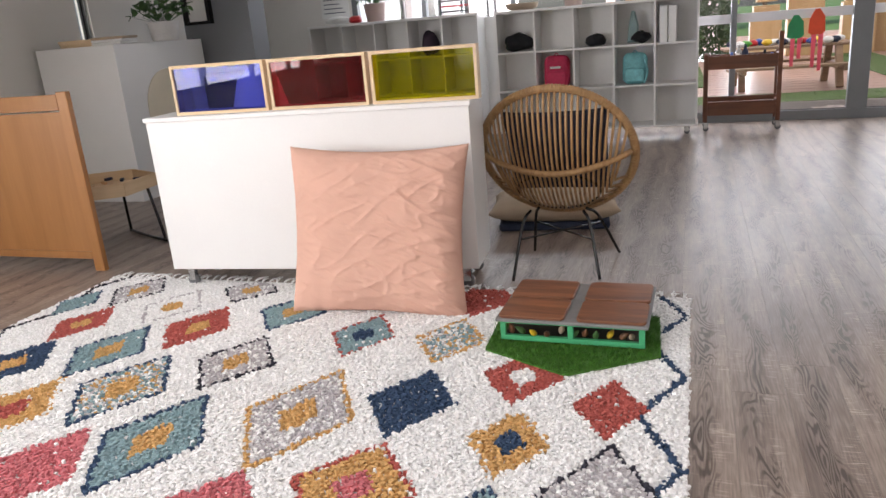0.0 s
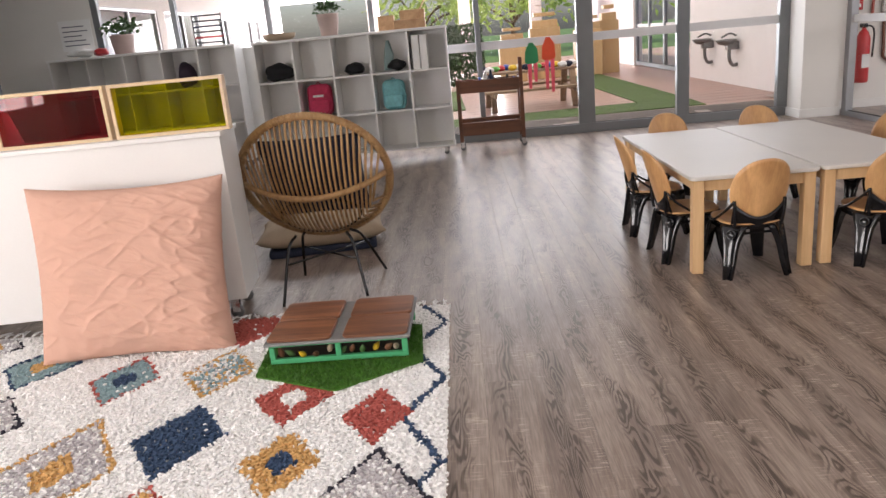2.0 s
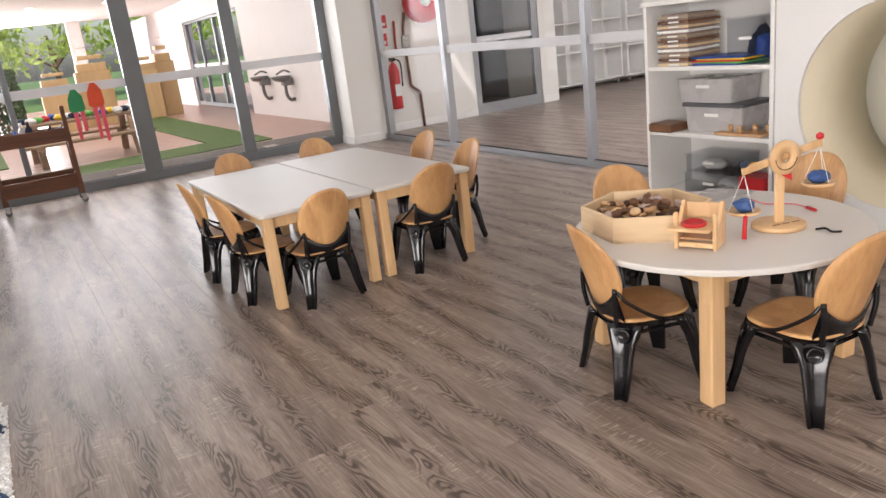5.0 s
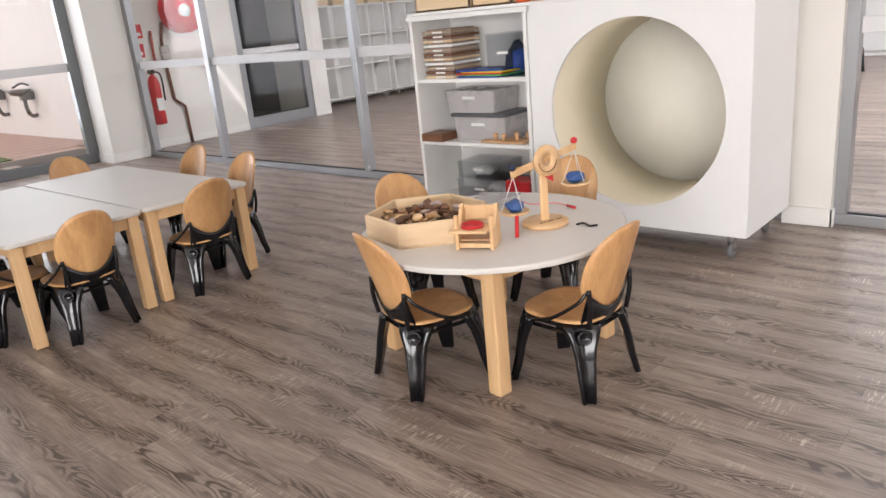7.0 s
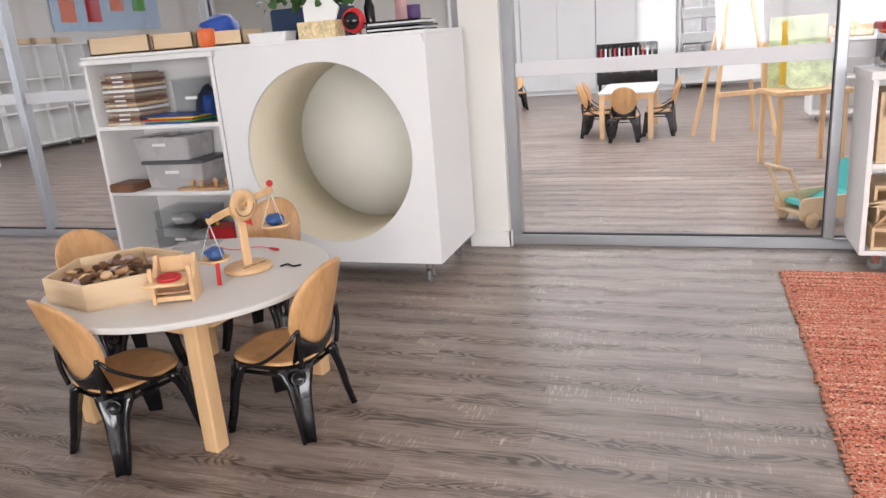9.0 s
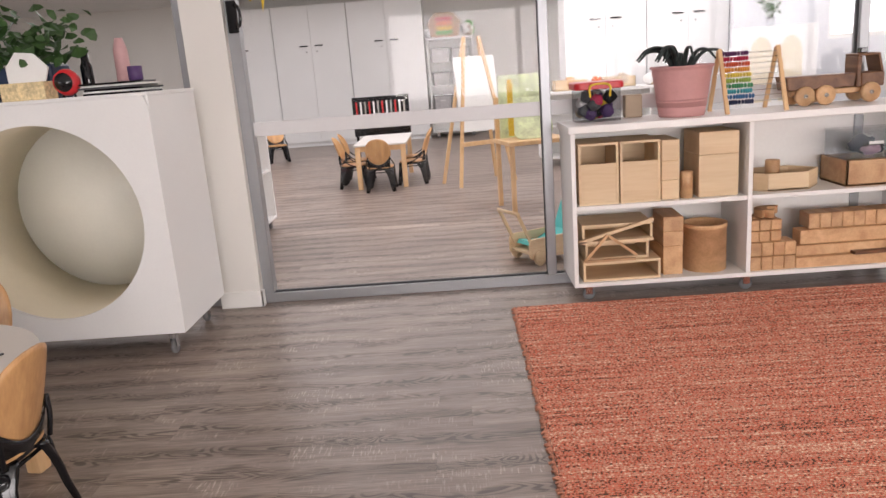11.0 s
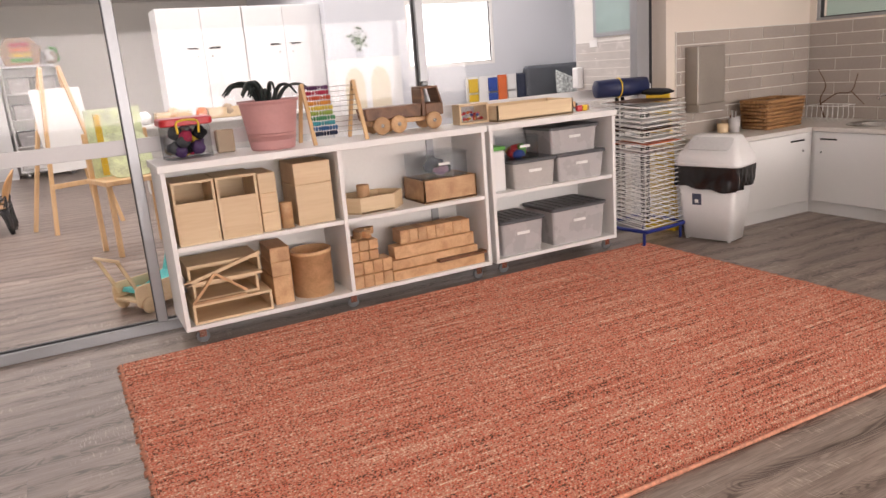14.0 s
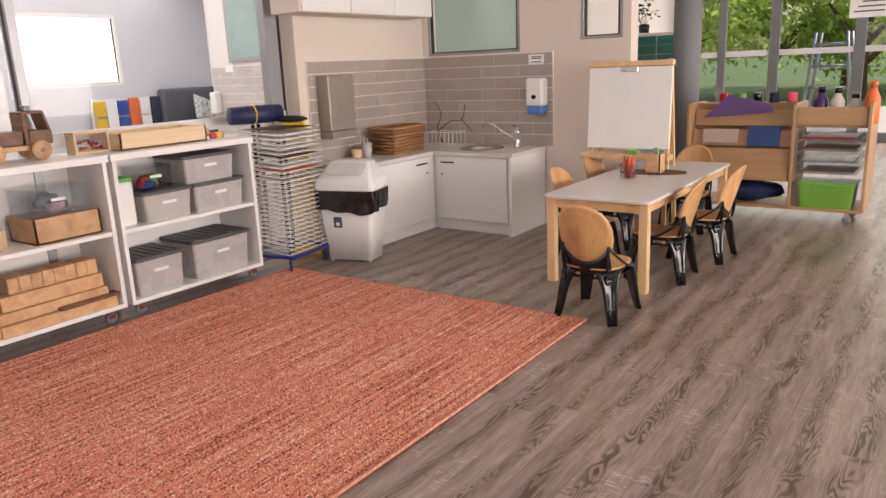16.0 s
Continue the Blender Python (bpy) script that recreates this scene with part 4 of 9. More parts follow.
def rib_rug():
    """Flat-woven rug: one raised rib a row, wavering a little."""
    rnd = random.Random(2)
    x0, x1, y0, y1, n, k = 2.235, 4.60, -3.92, -0.315, 215, 60
    vs, fs = [], []
    w = (x1 - x0) / n
    for i in range(n):
        x = x0 + i * w
        off, la, lb = rnd.uniform(-0.001, 0.001), rnd.uniform(-0.012, 0.012), rnd.uniform(-0.012, 0.012)
        base = len(vs)
        for j in range(k + 1):
            t = j / k
            y = y0 + la + (y1 + lb - y0 - la) * t
            s = 0.004 * noise.noise((x * 1.3, y * 1.1, 0)) + off
            h = 0.0115 + 0.0018 * noise.noise((x * 90, y * 30, 3))
            for q, z in ((0, 0.002), (0.28, h - 0.0006), (0.70, h - 0.0006), (1, 0.002)):
                vs.append((x + q * w + s, y, z))
        for j in range(k):
            for q in range(3):
                a = base + j * 4 + q
                fs.append((a, a + 1, a + 5, a + 4))
    me = bpy.data.meshes.new("ribs")
    me.from_pydata(vs, [], fs)
    me.materials.append(WOVEN)
    me.update()
    return me


WOVEN = woven("woven_orange_wool")
WEFT = material("salmon_binding", (0.58, 0.25, 0.16), 0.9, vary=0.3, scale=60)
mat = thing("woven_rug", pose(0, 0, 0), "large orange and terracotta flat-woven rug", "rug")
part("backing", bm_box(2.23, 4.605, -3.92, -0.315, 0.0, 0.005), WOVEN, mat)
ribs = new("ribs", rib_rug())
ribs.parent = mat
part("binding", bm_tube(arc([(2.232, -3.93, 0.008), (2.228, -2.6, 0.009), (2.236, -1.4, 0.008), (2.23, -0.31, 0.008)], 20), 0.008, 6), WEFT, mat)
ft = bmesh.new()
for i in range(150):
    x = 2.24 + 2.35 * i / 149
    for y, s in ((-3.925, -1), (-0.31, 1)):
        bm_tube([(x, y, 0.009), (x + rnd.uniform(-0.01, 0.01), y + s * rnd.uniform(0.008, 0.026), 0.005)], 0.0055, 4, ft)
part("tassels", ft, WEFT, mat)["kind"] = "stuff"


# ---- floor planks ----
def planks():
    """Real planks along the room: the ones the walk passes are pieces of their own, the rest one sheet."""
    rnd = random.Random(11)
    w, long, g = 0.182, 1.22, 0.0004
    t = bm_box(g, w - g, g, long - g, -0.006, 0.0)
    me = bpy.data.meshes.new("plank")
    t.to_mesh(me)
    t.free()
    me.materials.append(FLOOR)
    vs, fs = [], []
    count = 0
    for i in range(int(21.8 / w)):
        x = -5.5 + i * w
        y = -13.5 - rnd.uniform(0, long)
        while y < (9.5 if x < 5.0 else 11.0):
            if 0.2 < x < 4.6 and -0.4 < y + long / 2 < 6.6 and count < 300:
                ob = new("plank", me)
                ob.location = (x, y, 0)
                ob.parent = FLOOR_OB
                count += 1
            elif not (x > 5.0 and y < -9):
                k = len(vs)
                vs += [(x + g, y + g, 0), (x + w - g, y + g, 0), (x + w - g, y + long - g, 0), (x + g, y + long - g, 0)]
                vs += [(p, q, -0.006) for p, q, _ in vs[k:k + 4]]
                fs += [(k, k + 1, k + 2, k + 3)] + [(k + 4 + j, k + 4 + (j + 1) % 4, k + (j + 1) % 4, k + j) for j in range(4)]
            y += long
    m2 = bpy.data.meshes.new("planks")
    m2.from_pydata(vs, [], fs)
    m2.materials.append(FLOOR)
    m2.update()
    ob = new("planks_beyond", m2)
    ob.parent = FLOOR_OB
    ob["kind"] = "stuff"


planks()


# ---- things round the shag rug ----
def plain(name, colour, rough=0.5, **more):
    return material(name, colour, rough, **more)


NAVY = plain("navy_cloth", (0.022, 0.03, 0.06), 0.85, vary=0.25, fine=300)
BEIGE = plain("beige_cloth", (0.42, 0.33, 0.24), 0.9, vary=0.12, fine=300, bump=0.2)
SALMON = plain("salmon_cotton", (0.63, 0.385, 0.30), 0.85, vary=0.08, scale=5, fine=500, bump=0.12, spec=0.2)
RED, GREENP, YELLOWP = plain("red_plastic", (0.55, 0.02, 0.025), 0.35), plain("green_plastic", (0.10, 0.38, 0.06), 0.4), plain("yellow_plastic", (0.75, 0.50, 0.03), 0.4)
BLUEP, ORANGEP, PINKP = plain("blue_plastic", (0.02, 0.07, 0.35), 0.4), plain("orange_plastic", (0.75, 0.16, 0.04), 0.4), plain("pink_paper", (0.85, 0.12, 0.18), 0.7)
GREYBOX = plain("smoky_grey_plastic", (0.46, 0.445, 0.445), 0.28, vary=0.06)
GREYLID = plain("dark_grey_lid", (0.09, 0.092, 0.10), 0.4, vary=0.06)
LEAF = plain("leaf_green", (0.05, 0.12, 0.03), 0.5, vary=0.35, scale=20, per=0.2)
DARKLEAF = plain("dark_felt_leaf", (0.02, 0.03, 0.028), 0.7, vary=0.2)
TURFM = plain("plastic_turf", (0.05, 0.16, 0.012), 0.55, vary=0.4, scale=30, fine=200)
SOIL = plain("potting_soil", (0.04, 0.028, 0.02), 0.95)
BRONZE = wood("stained_board", (0.27, 0.105, 0.045), (0.11, 0.042, 0.02), 0.5, 22, 0.12, 0)
MINT = plain("green_painted_wood", (0.06, 0.36, 0.16), 0.5, vary=0.15)
CONCRETE = plain("grey_painted_wood", (0.20, 0.20, 0.20), 0.6, vary=0.2)


def cushion_bm(w, h, thick, seed=0, wrinkle=0.02, n=44, pinch=0.10):
    """A stuffed cover: two puffed sheets meeting at a seam, with creases running in from the corners."""
    t = bmesh.new()
    grids = []
    for side in (1, -1):
        g = []
        for j in range(n + 1):
            for i in range(n + 1):
                u, v = 2 * i / n - 1, 2 * j / n - 1
                puff = (max(0, 1 - u ** 4) * max(0, 1 - v ** 4)) ** 0.55
                edge = 1 - pinch * (1 - abs(u) ** 2) * abs(v) ** 3 * 0.6
                edge2 = 1 - pinch * (1 - abs(v) ** 2) * abs(u) ** 3 * 0.6
                x, y = u * w / 2 * edge2, v * h / 2 * edge
                c = noise.noise((u * 1.6 + seed, v * 1.6, side)) * 0.9 + 0.35 * noise.noise((u * 3.0 + v * 2.5 + seed, v * 3.2 - u * 1.5, side * 2)) + 0.5 * (0.4 + max(0, u)) * noise.noise((u * 2.2 + seed, v * 11 + u * 2.5, side * 3)) + 0.28 * abs(noise.noise((u * 9 + v * 3 + seed, v * 6 - u * 4, side * 7)))
                crease = (1 - abs(noise.noise((u * 1.2 + seed, v * 3.2 + 0.8 * u, side * 5))) * 6.0) * (0.4 + 0.6 * max(0, u + 0.3))
                a1 = noise.noise((u * 1.5 + v * 0.9 + seed, v * 5.5 - u * 2.4, side * 9))
                a2 = noise.noise((u * 2.4 + seed, v * 11 + 4.5 * u, side * 11))
                a3 = noise.noise((u * 9 - v * 2, v * 3.0 + seed, side * 13))
                r1 = max(0.0, 1 - 9 * abs(noise.noise((u * 1.1 + seed * 2, v * 2.6 + 0.9 * u, side * 17))))
                r2 = max(0.0, 1 - 7 * abs(noise.noise((u * 1.9 - v * 0.8, v * 6.5 + 2.2 * u + seed, side * 19))))
                near = 0.25 + 0.75 * max(0.0, min(1.0, 0.5 + 0.9 * u - 0.2 * v))
                fold = (0.5 - abs(a1)) ** 3 * 3 + (0.3 + max(0, u) * 1.1) * (0.5 - abs(a2)) ** 3 * 4 + v * v * 0.5 * a3 + near * (0.55 * r1 ** 2 + 0.38 * r2 ** 2)
                z = side * (thick / 2 * puff + wrinkle * puff ** 0.5 * (0.30 * c + 0.10 * max(0, crease) + 0.68 * fold))
                g.append(t.verts.new((x, y, z)))
        grids.append(g)
        for j in range(n):
            for i in range(n):
                q = [g[j * (n + 1) + i], g[j * (n + 1) + i + 1], g[(j + 1) * (n + 1) + i + 1], g[(j + 1) * (n + 1) + i]]
                f = t.faces.new(q if side > 0 else q[::-1])
                f.smooth = True
    bmesh.ops.remove_doubles(t, verts=t.verts, dist=0.0006)
    return t


pc = cushion_bm(0.92, 0.845, 0.21, 3.1, 0.028, 150, 0.13)
solo("floor_cushion", pc, SALMON, "large creased salmon cotton cushion leaning on the white cabinet", "cushion", pose(-1.10, 3.385, 0.399, 77, 1.2, 4))

for i, (x0, x1, col, nm) in enumerate(((0.165, 0.715, (0.30, 0.34, 0.88), "blue"), (0.735, 1.275, (0.72, 0.17, 0.19), "red"), (1.295, 1.845, (0.86, 0.82, 0.02), "yellow"))):
    f = thing("colour_panel", wcm @ pose(0, 0.0, 0.982), f"wooden framed {nm} acrylic viewing panel standing on the cabinet", "panel", "colour panels")
    yy, hh, t = 0.055, 0.262, 0.016
    part("frame", bm_box(x0, x1, yy, yy + 0.07, 0, t, 0.001), PALEWOOD, f)
    part("frame", bm_box(x0, x1, yy, yy + 0.07, hh - t, hh, 0.001), PALEWOOD, f)
    part("frame", bm_box(x0, x0 + t, yy, yy + 0.07, t, hh - t, 0.001), PALEWOOD, f)
    part("frame", bm_box(x1 - t, x1, yy, yy + 0.07, t, hh - t, 0.001), PALEWOOD, f)
    p = part("acrylic_sheet", bm_box(x0 + t, x1 - t, yy + 0.010, yy + 0.013, t, hh - t), glass(nm + "_acrylic", col), f, f"clear {nm} acrylic")

# rattan chair
RATTAN = wood("rattan_cane", (0.43, 0.26, 0.115), (0.24, 0.13, 0.052), 0.5, 30, 0.05, 2)
rc = thing("rattan_chair", pose(-0.335, 4.15, 0), "round woven rattan tub chair on thin black legs", "chair")
TH = radians(62)


def bowl(u, v, k=1.0):
    """A point of the bowl: u across, v up its slope, both from -1 to 1; it bulges towards its back."""
    R, d = 0.41, 0.17 * max(0, 1 - u * u - v * v) ** 0.8 * k
    n = Vector((0, -math.sin(TH), -math.cos(TH)))
    up = Vector((0, -math.cos(TH), math.sin(TH)))
    return Vector((0, 0, 0.633)) + Vector((1, 0, 0)) * u * R + up * v * R + n * d


ring = [bowl(math.cos(a), math.sin(a)) for a in (2 * math.pi * i / 72 for i in range(72))]
part("rim", bm_tube(ring, 0.021, 10, closed=True), RATTAN, rc)
wrap = bmesh.new()
for i in range(140):
    a = 2 * math.pi * i / 140
    c = bowl(math.cos(a), math.sin(a))
    tan = (bowl(math.cos(a + 0.02), math.sin(a + 0.02)) - c).normalized()
    s1 = tan.orthogonal().normalized()
    s2 = tan.cross(s1)
    bm_tube([c + 0.022 * (math.cos(q) * s1 + math.sin(q) * s2) + tan * 0.004 * math.sin(q) for q in (2 * math.pi * j / 10 for j in range(10))], 0.0032, 4, wrap, closed=True)
part("wrapping", wrap, RATTAN, rc)
for i in range(27):
    u = -0.92 + 1.84 * i / 26
    h = math.sqrt(1 - u * u)
    uu = lambda v: u * (1 - 0.22 * (0.5 - 0.5 * v / max(h, 0.1)))
    part("cane", bm_tube([bowl(uu(v) if abs(v) < h * 0.98 else u, v) for v in (h * (2 * j / 14 - 1) for j in range(15))], 0.0078, 6), RATTAN, rc)
band = bmesh.new()
bm_tube([bowl(0.95 * (2 * j / 20 - 1), 0.03 - 0.02 * math.cos(3 * (2 * j / 20 - 1)), 1.10) for j in range(21)], 0.017, 8, band)
part("cross_band", band, RATTAN, rc)
inner = bmesh.new()
bm_tube([bowl(0.55 * math.cos(a), -0.45 + 0.4 * math.sin(a), 0.98) for a in (2 * math.pi * j / 40 for j in range(40))], 0.006, 6, inner, closed=True)
part("seat_ring", inner, BLACK, rc)
for (fx, fy), (tx, ty, tz) in zip(((-0.205, -0.32), (-0.195, 0.22), (0.245, -0.25), (0.305, 0.22)), ((-0.16, -0.10, 0.33), (-0.15, 0.12, 0.30), (0.16, -0.10, 0.33), (0.15, 0.12, 0.30))):
    part("leg", bm_tube(arc([(fx, fy, 0), (0.3 * fx + 0.7 * tx, 0.3 * fy + 0.7 * ty, tz - 0.06), (tx * 0.9, ty * 0.8, tz)]), 0.0085, 8), BLACK, rc)
for a, b in (((-0.175, -0.2, 0.2), (0.21, 0.17, 0.2)), ((0.20, -0.18, 0.2), (-0.172, 0.17, 0.2))):
    part("stretcher", bm_tube([a, b], 0.006, 6), BLACK, rc)
solo("chair_cushion", cushion_bm(0.56, 0.54, 0.10, 8, 0.01, 24), NAVY, "navy cushion in the rattan chair", "cushion", pose(-0.33, 4.135, 0.645, 118, 0, 3))
ott = thing("low_ottoman", pose(-0.52, 5.02, 0, 0, 0, 8), "low beige padded seat on a dark base", "ottoman")
part("base", bm_box(-0.36, 0.36, -0.22, 0.22, 0, 0.06, 0.02, 2), NAVY, ott)
part("pad", cushion_bm(0.86, 0.56, 0.17, 5, 0.012, 30), BEIGE, ott, "", pose(0, 0, 0.135))
sofa = thing("small_armchair", pose(-3.20, 5.22, 0, 0, 0, 4), "small dark blue upholstered armchair behind the white cabinet", "armchair")
part("seat", bm_box(-0.20, 0.18, -0.3, 0.3, 0.0, 0.40, 0.06, 3), NAVY, sofa)
part("backrest", bm_box(-0.24, 0.22, 0.2, 0.36, 0.40, 1.12, 0.06, 3), NAVY, sofa)
part("armrest", bm_box(-0.27, -0.19, -0.3, 0.2, 0.0, 0.72, 0.05, 3), NAVY, sofa)
part("armrest", bm_box(0.17, 0.25, -0.3, 0.2, 0.0, 0.72, 0.05, 3), NAVY, sofa)
egg = solo("tub_seat", bm_lathe([(0.16, 0), (0.22, 0.05), (0.27, 0.3), (0.25, 0.65), (0.16, 0.92), (0.03, 1.02)], 28), WHITE, "white moulded egg shaped seat", "seat", pose(-2.70, 5.05, 0) @ Matrix.Diagonal((0.95, 0.95, 1.16, 1)))

# garden box on turf
hexa = [(-0.11 + 0.41 * math.cos(radians(60 * i + 33)), 3.15 + 0.40 * math.sin(radians(60 * i + 33))) for i in range(6)]
turf = thing("turf_mat", pose(0, 0, 0.018), "six-sided green artificial turf mat on the shag rug", "mat")
part("backing", bm_prism(hexa, 0, 0.006), TURFM, turf)


def blades(poly, n, high, seed, z=0.006):
    rnd = random.Random(seed)
    xs, ys = [p[0] for p in poly], [p[1] for p in poly]
    t = bmesh.new()
    k = 0
    while k < n:
        x, y = rnd.uniform(min(xs), max(xs)), rnd.uniform(min(ys), max(ys))
        inside = False
        for (ax, ay), (bx, by) in zip(poly, poly[1:] + poly[:1]):
            if (ay > y) != (by > y) and x < (bx - ax) * (y - ay) / (by - ay) + ax:
                inside = not inside
        if not inside:
            continue
        k += 1
        a, h, l = rnd.uniform(0, 6.28), high * rnd.uniform(0.6, 1.1), rnd.uniform(-0.012, 0.012)
        dx, dy = 0.0022 * math.cos(a), 0.0022 * math.sin(a)
        q = [t.verts.new(c) for c in ((x - dx, y - dy, z), (x + dx, y + dy, z), (x + dx * 0.3 + l, y + dy * 0.3 + rnd.uniform(-0.01, 0.01), z + h))]
        t.faces.new(q)
    return t


g = part("turf_pile", blades(hexa, 9000, 0.018, 6), TURFM, turf)
g["kind"] = "stuff"
gb = thing("garden_box", pose(-0.105, 3.235, 0.03, 0, 0, -1), "green wooden vegetable box with brown plank lid on the turf mat", "toy box")
for y in (-0.215, 0.19):
    part("rail", bm_box(-0.30, 0.30, y, y + 0.022, 0, 0.022, 0.002), MINT, gb)
    part("rail", bm_box(-0.30, 0.30, y, y + 0.022, 0.078, 0.09, 0.002), MINT, gb)
    for x in (-0.30, -0.012, 0.276):
        part("post", bm_box(x, x + 0.024, y, y + 0.022, 0.022, 0.078, 0.002), MINT, gb)
part("floor_board", bm_box(-0.29, 0.29, -0.19, 0.19, 0.004, 0.012), SOIL, gb)
part("lid_base", bm_box(-0.315, 0.315, -0.235, 0.235, 0.09, 0.104, 0.003), CONCRETE, gb)
for x0, x1 in ((-0.305, -0.025), (0.025, 0.305)):
    for y0, y1 in ((-0.228, -0.006), (0.006, 0.228)):
        part("lid_plank", bm_prism(rounded(x0, x1, y0, y1, 0.025), 0.104, 0.118, 0.003), BRONZE, gb)
rnd = random.Random(3)
for i in range(11):
    v = solo("toy_vegetable", bm_lathe([(0.004, 0), (0.010, 0.006), (0.014, 0.020), (0.010, 0.034), (0.003, 0.050)], 10), (BRONZE, LEAF, YELLOWP, DARKWOOD, BEIGE, LEAF)[i % 6],
             "small toy vegetable inside the garden box", "toy", pose(-0.36 + 0.05 * i, 3.06 + rnd.uniform(-0.01, 0.02), 0.05, rnd.uniform(-60, 60), rnd.uniform(-60, 60), 0), "toy vegetables")

# things by the west wall
ez = thing("wooden_screen", pose(-3.21, 3.77, 0), "orange oak panelled play screen with solid legs", "screen")
part("leg", bm_box(-0.08, 0.0, -0.02, 0.02, 0, 1.14, 0.004), OAKPANEL, ez)
part("leg", bm_box(-1.08, -1.0, -0.02, 0.02, 0, 1.14, 0.004), OAKPANEL, ez)
part("panel", bm_box(-1.0, -0.08, -0.008, 0.008, 0.13, 1.02), OAKPANEL, ez)
part("top_rail", bm_box(-1.0, -0.08, -0.018, 0.018, 1.03, 1.125, 0.003), OAKPANEL, ez)
part("bottom_rail", bm_box(-1.0, -0.08, -0.018, 0.018, 0.08, 0.13, 0.003), OAKPANEL, ez)
ts = thing("tray_table", pose(-3.62, 4.30, 0, 0, 0, -25), "low table with a wooden tray top on bent black tube legs", "table")
part("tray_floor", bm_prism(ellipse(0, 0, 0.36, 0.36, 6), 0.40, 0.415), PALEWOOD, ts)
for i in range(6):
    a, b = radians(60 * i), radians(60 * i + 60)
    mx, my = 0.36 * (math.cos(a) + math.cos(b)) / 2, 0.36 * (math.sin(a) + math.sin(b)) / 2
    part("tray_side", bm_box(-0.18, 0.18, -0.008, 0.008, 0.40, 0.49, 0.001), PALEWOOD, ts, m=pose(mx, my, 0, 0, 0, 60 * i + 120))
for s in (-1, 1):
    part("leg", bm_tube(arc([(-0.22, s * 0.22, 0.41), (-0.28, s * 0.25, 0.05), (-0.24, s * 0.25, 0.013), (0.24, s * 0.25, 0.013), (0.28, s * 0.25, 0.05), (0.22, s * 0.22, 0.41)]), 0.011, 8), BLACK, ts)
for i in range(14):
    solo("loose_part", bm_box(-0.03, 0.03, -0.012, 0.012, 0, 0.02, 0.003), (DARKWOOD, BLOCKWOOD, NAVY)[i % 3], "small wooden piece lying in the tray", "loose part",
         pose(-3.62 + rnd.uniform(-0.2, 0.2), 4.30 + rnd.uniform(-0.2, 0.2), 0.416 + 0.012 * (i % 3), 0, 0, rnd.uniform(0, 180)), "tray pieces")
tw = thing("arch_cabinet", pose(-4.42, 5.6, 0), "tall white cabinet with an arched opening in its side", "cabinet")
part("body", bm_box(-0.9, -0.02, 0, 1.26, 0, 1.41, 0.003), WHITE, tw)
archp = [(0.35 + 0.34 * math.cos(a), 0.82 + 0.34 * math.sin(a)) for a in (math.pi * i / 16 for i in range(17))] + [(0.01, 0.45), (0.04, 0.25), (0.35, 0.12), (0.66, 0.25), (0.69, 0.45)]
part("side_recess", bm_prism(archp, 0, 0.006, m=Matrix(((0, 0, 1, -0.019), (1, 0, 0, 0.28), (0, 1, 0, 0), (0, 0, 0, 1)))), CREAM, tw, "cream lined arched recess")
solo("oval_tray", bm_lathe([(0.02, 0), (0.2, 0), (0.218, 0.06), (0.232, 0.06), (0.214, -0.002)], 28, m=Matrix.Diagonal((1.25, 0.8, 1, 1))), PALEWOOD, "oval wooden tray on the tall cabinet", "tray", pose(-4.95, 5.85, 1.412))


def bush(name, m, pot_profile, potmat, leafmat, n, spread, tall, label, leaf=0.045, seed=1, rim=None):
    """A potted plant: pot, soil, stems and separate bent leaves."""
    rnd = random.Random(seed)
    p = thing(name, m, label, "plant")
    part("pot", bm_lathe(pot_profile, 28), potmat, p)
    rt_, zt = pot_profile[-1]
    zt = max(z for _, z in pot_profile)
    part("soil", bm_lathe([(0.001, zt - 0.02), (rt_ * 0.93, zt - 0.02), (rt_ * 0.93, zt - 0.012)], 20), SOIL, p)
    stems, leaves = bmesh.new(), bmesh.new()
    for i in range(n):
        a, q = rnd.uniform(0, 6.28), rnd.uniform(0.1, 1) ** 0.6
        tip = Vector((spread * q * math.cos(a), spread * q * math.sin(a), zt + tall * rnd.uniform(0.25, 1.0) * (1.15 - 0.6 * q)))
        if i % 3 == 0:
            bm_tube([(0.2 * tip.x, 0.2 * tip.y, zt - 0.015), tip], 0.002, 4, stems)
        l = leaf * rnd.uniform(0.7, 1.25)
        m2 = Matrix.Translation(tip) @ Euler((rnd.uniform(-1.0, 1.0), rnd.uniform(-0.9, 0.9), rnd.uniform(0, 6.28))).to_matrix().to_4x4()
        pts = [(0, 0, 0), (l * 0.35, l * 0.32, 0.1 * l), (l * 0.75, l * 0.26, 0.05 * l), (l, 0, -0.12 * l), (l * 0.75, -l * 0.26, 0.05 * l), (l * 0.35, -l * 0.32, 0.1 * l)]
        vs = [leaves.verts.new(m2 @ Vector(c)) for c in pts]
        mid = leaves.verts.new(m2 @ Vector((l * 0.5, 0, -0.04 * l)))
        for j in range(6):
            leaves.faces.new((vs[j], vs[(j + 1) % 6], mid))
    part("stem", stems, LEAF, p)["kind"] = "stuff"
    part("foliage", leaves, leafmat, p)["kind"] = "stuff"
    return p


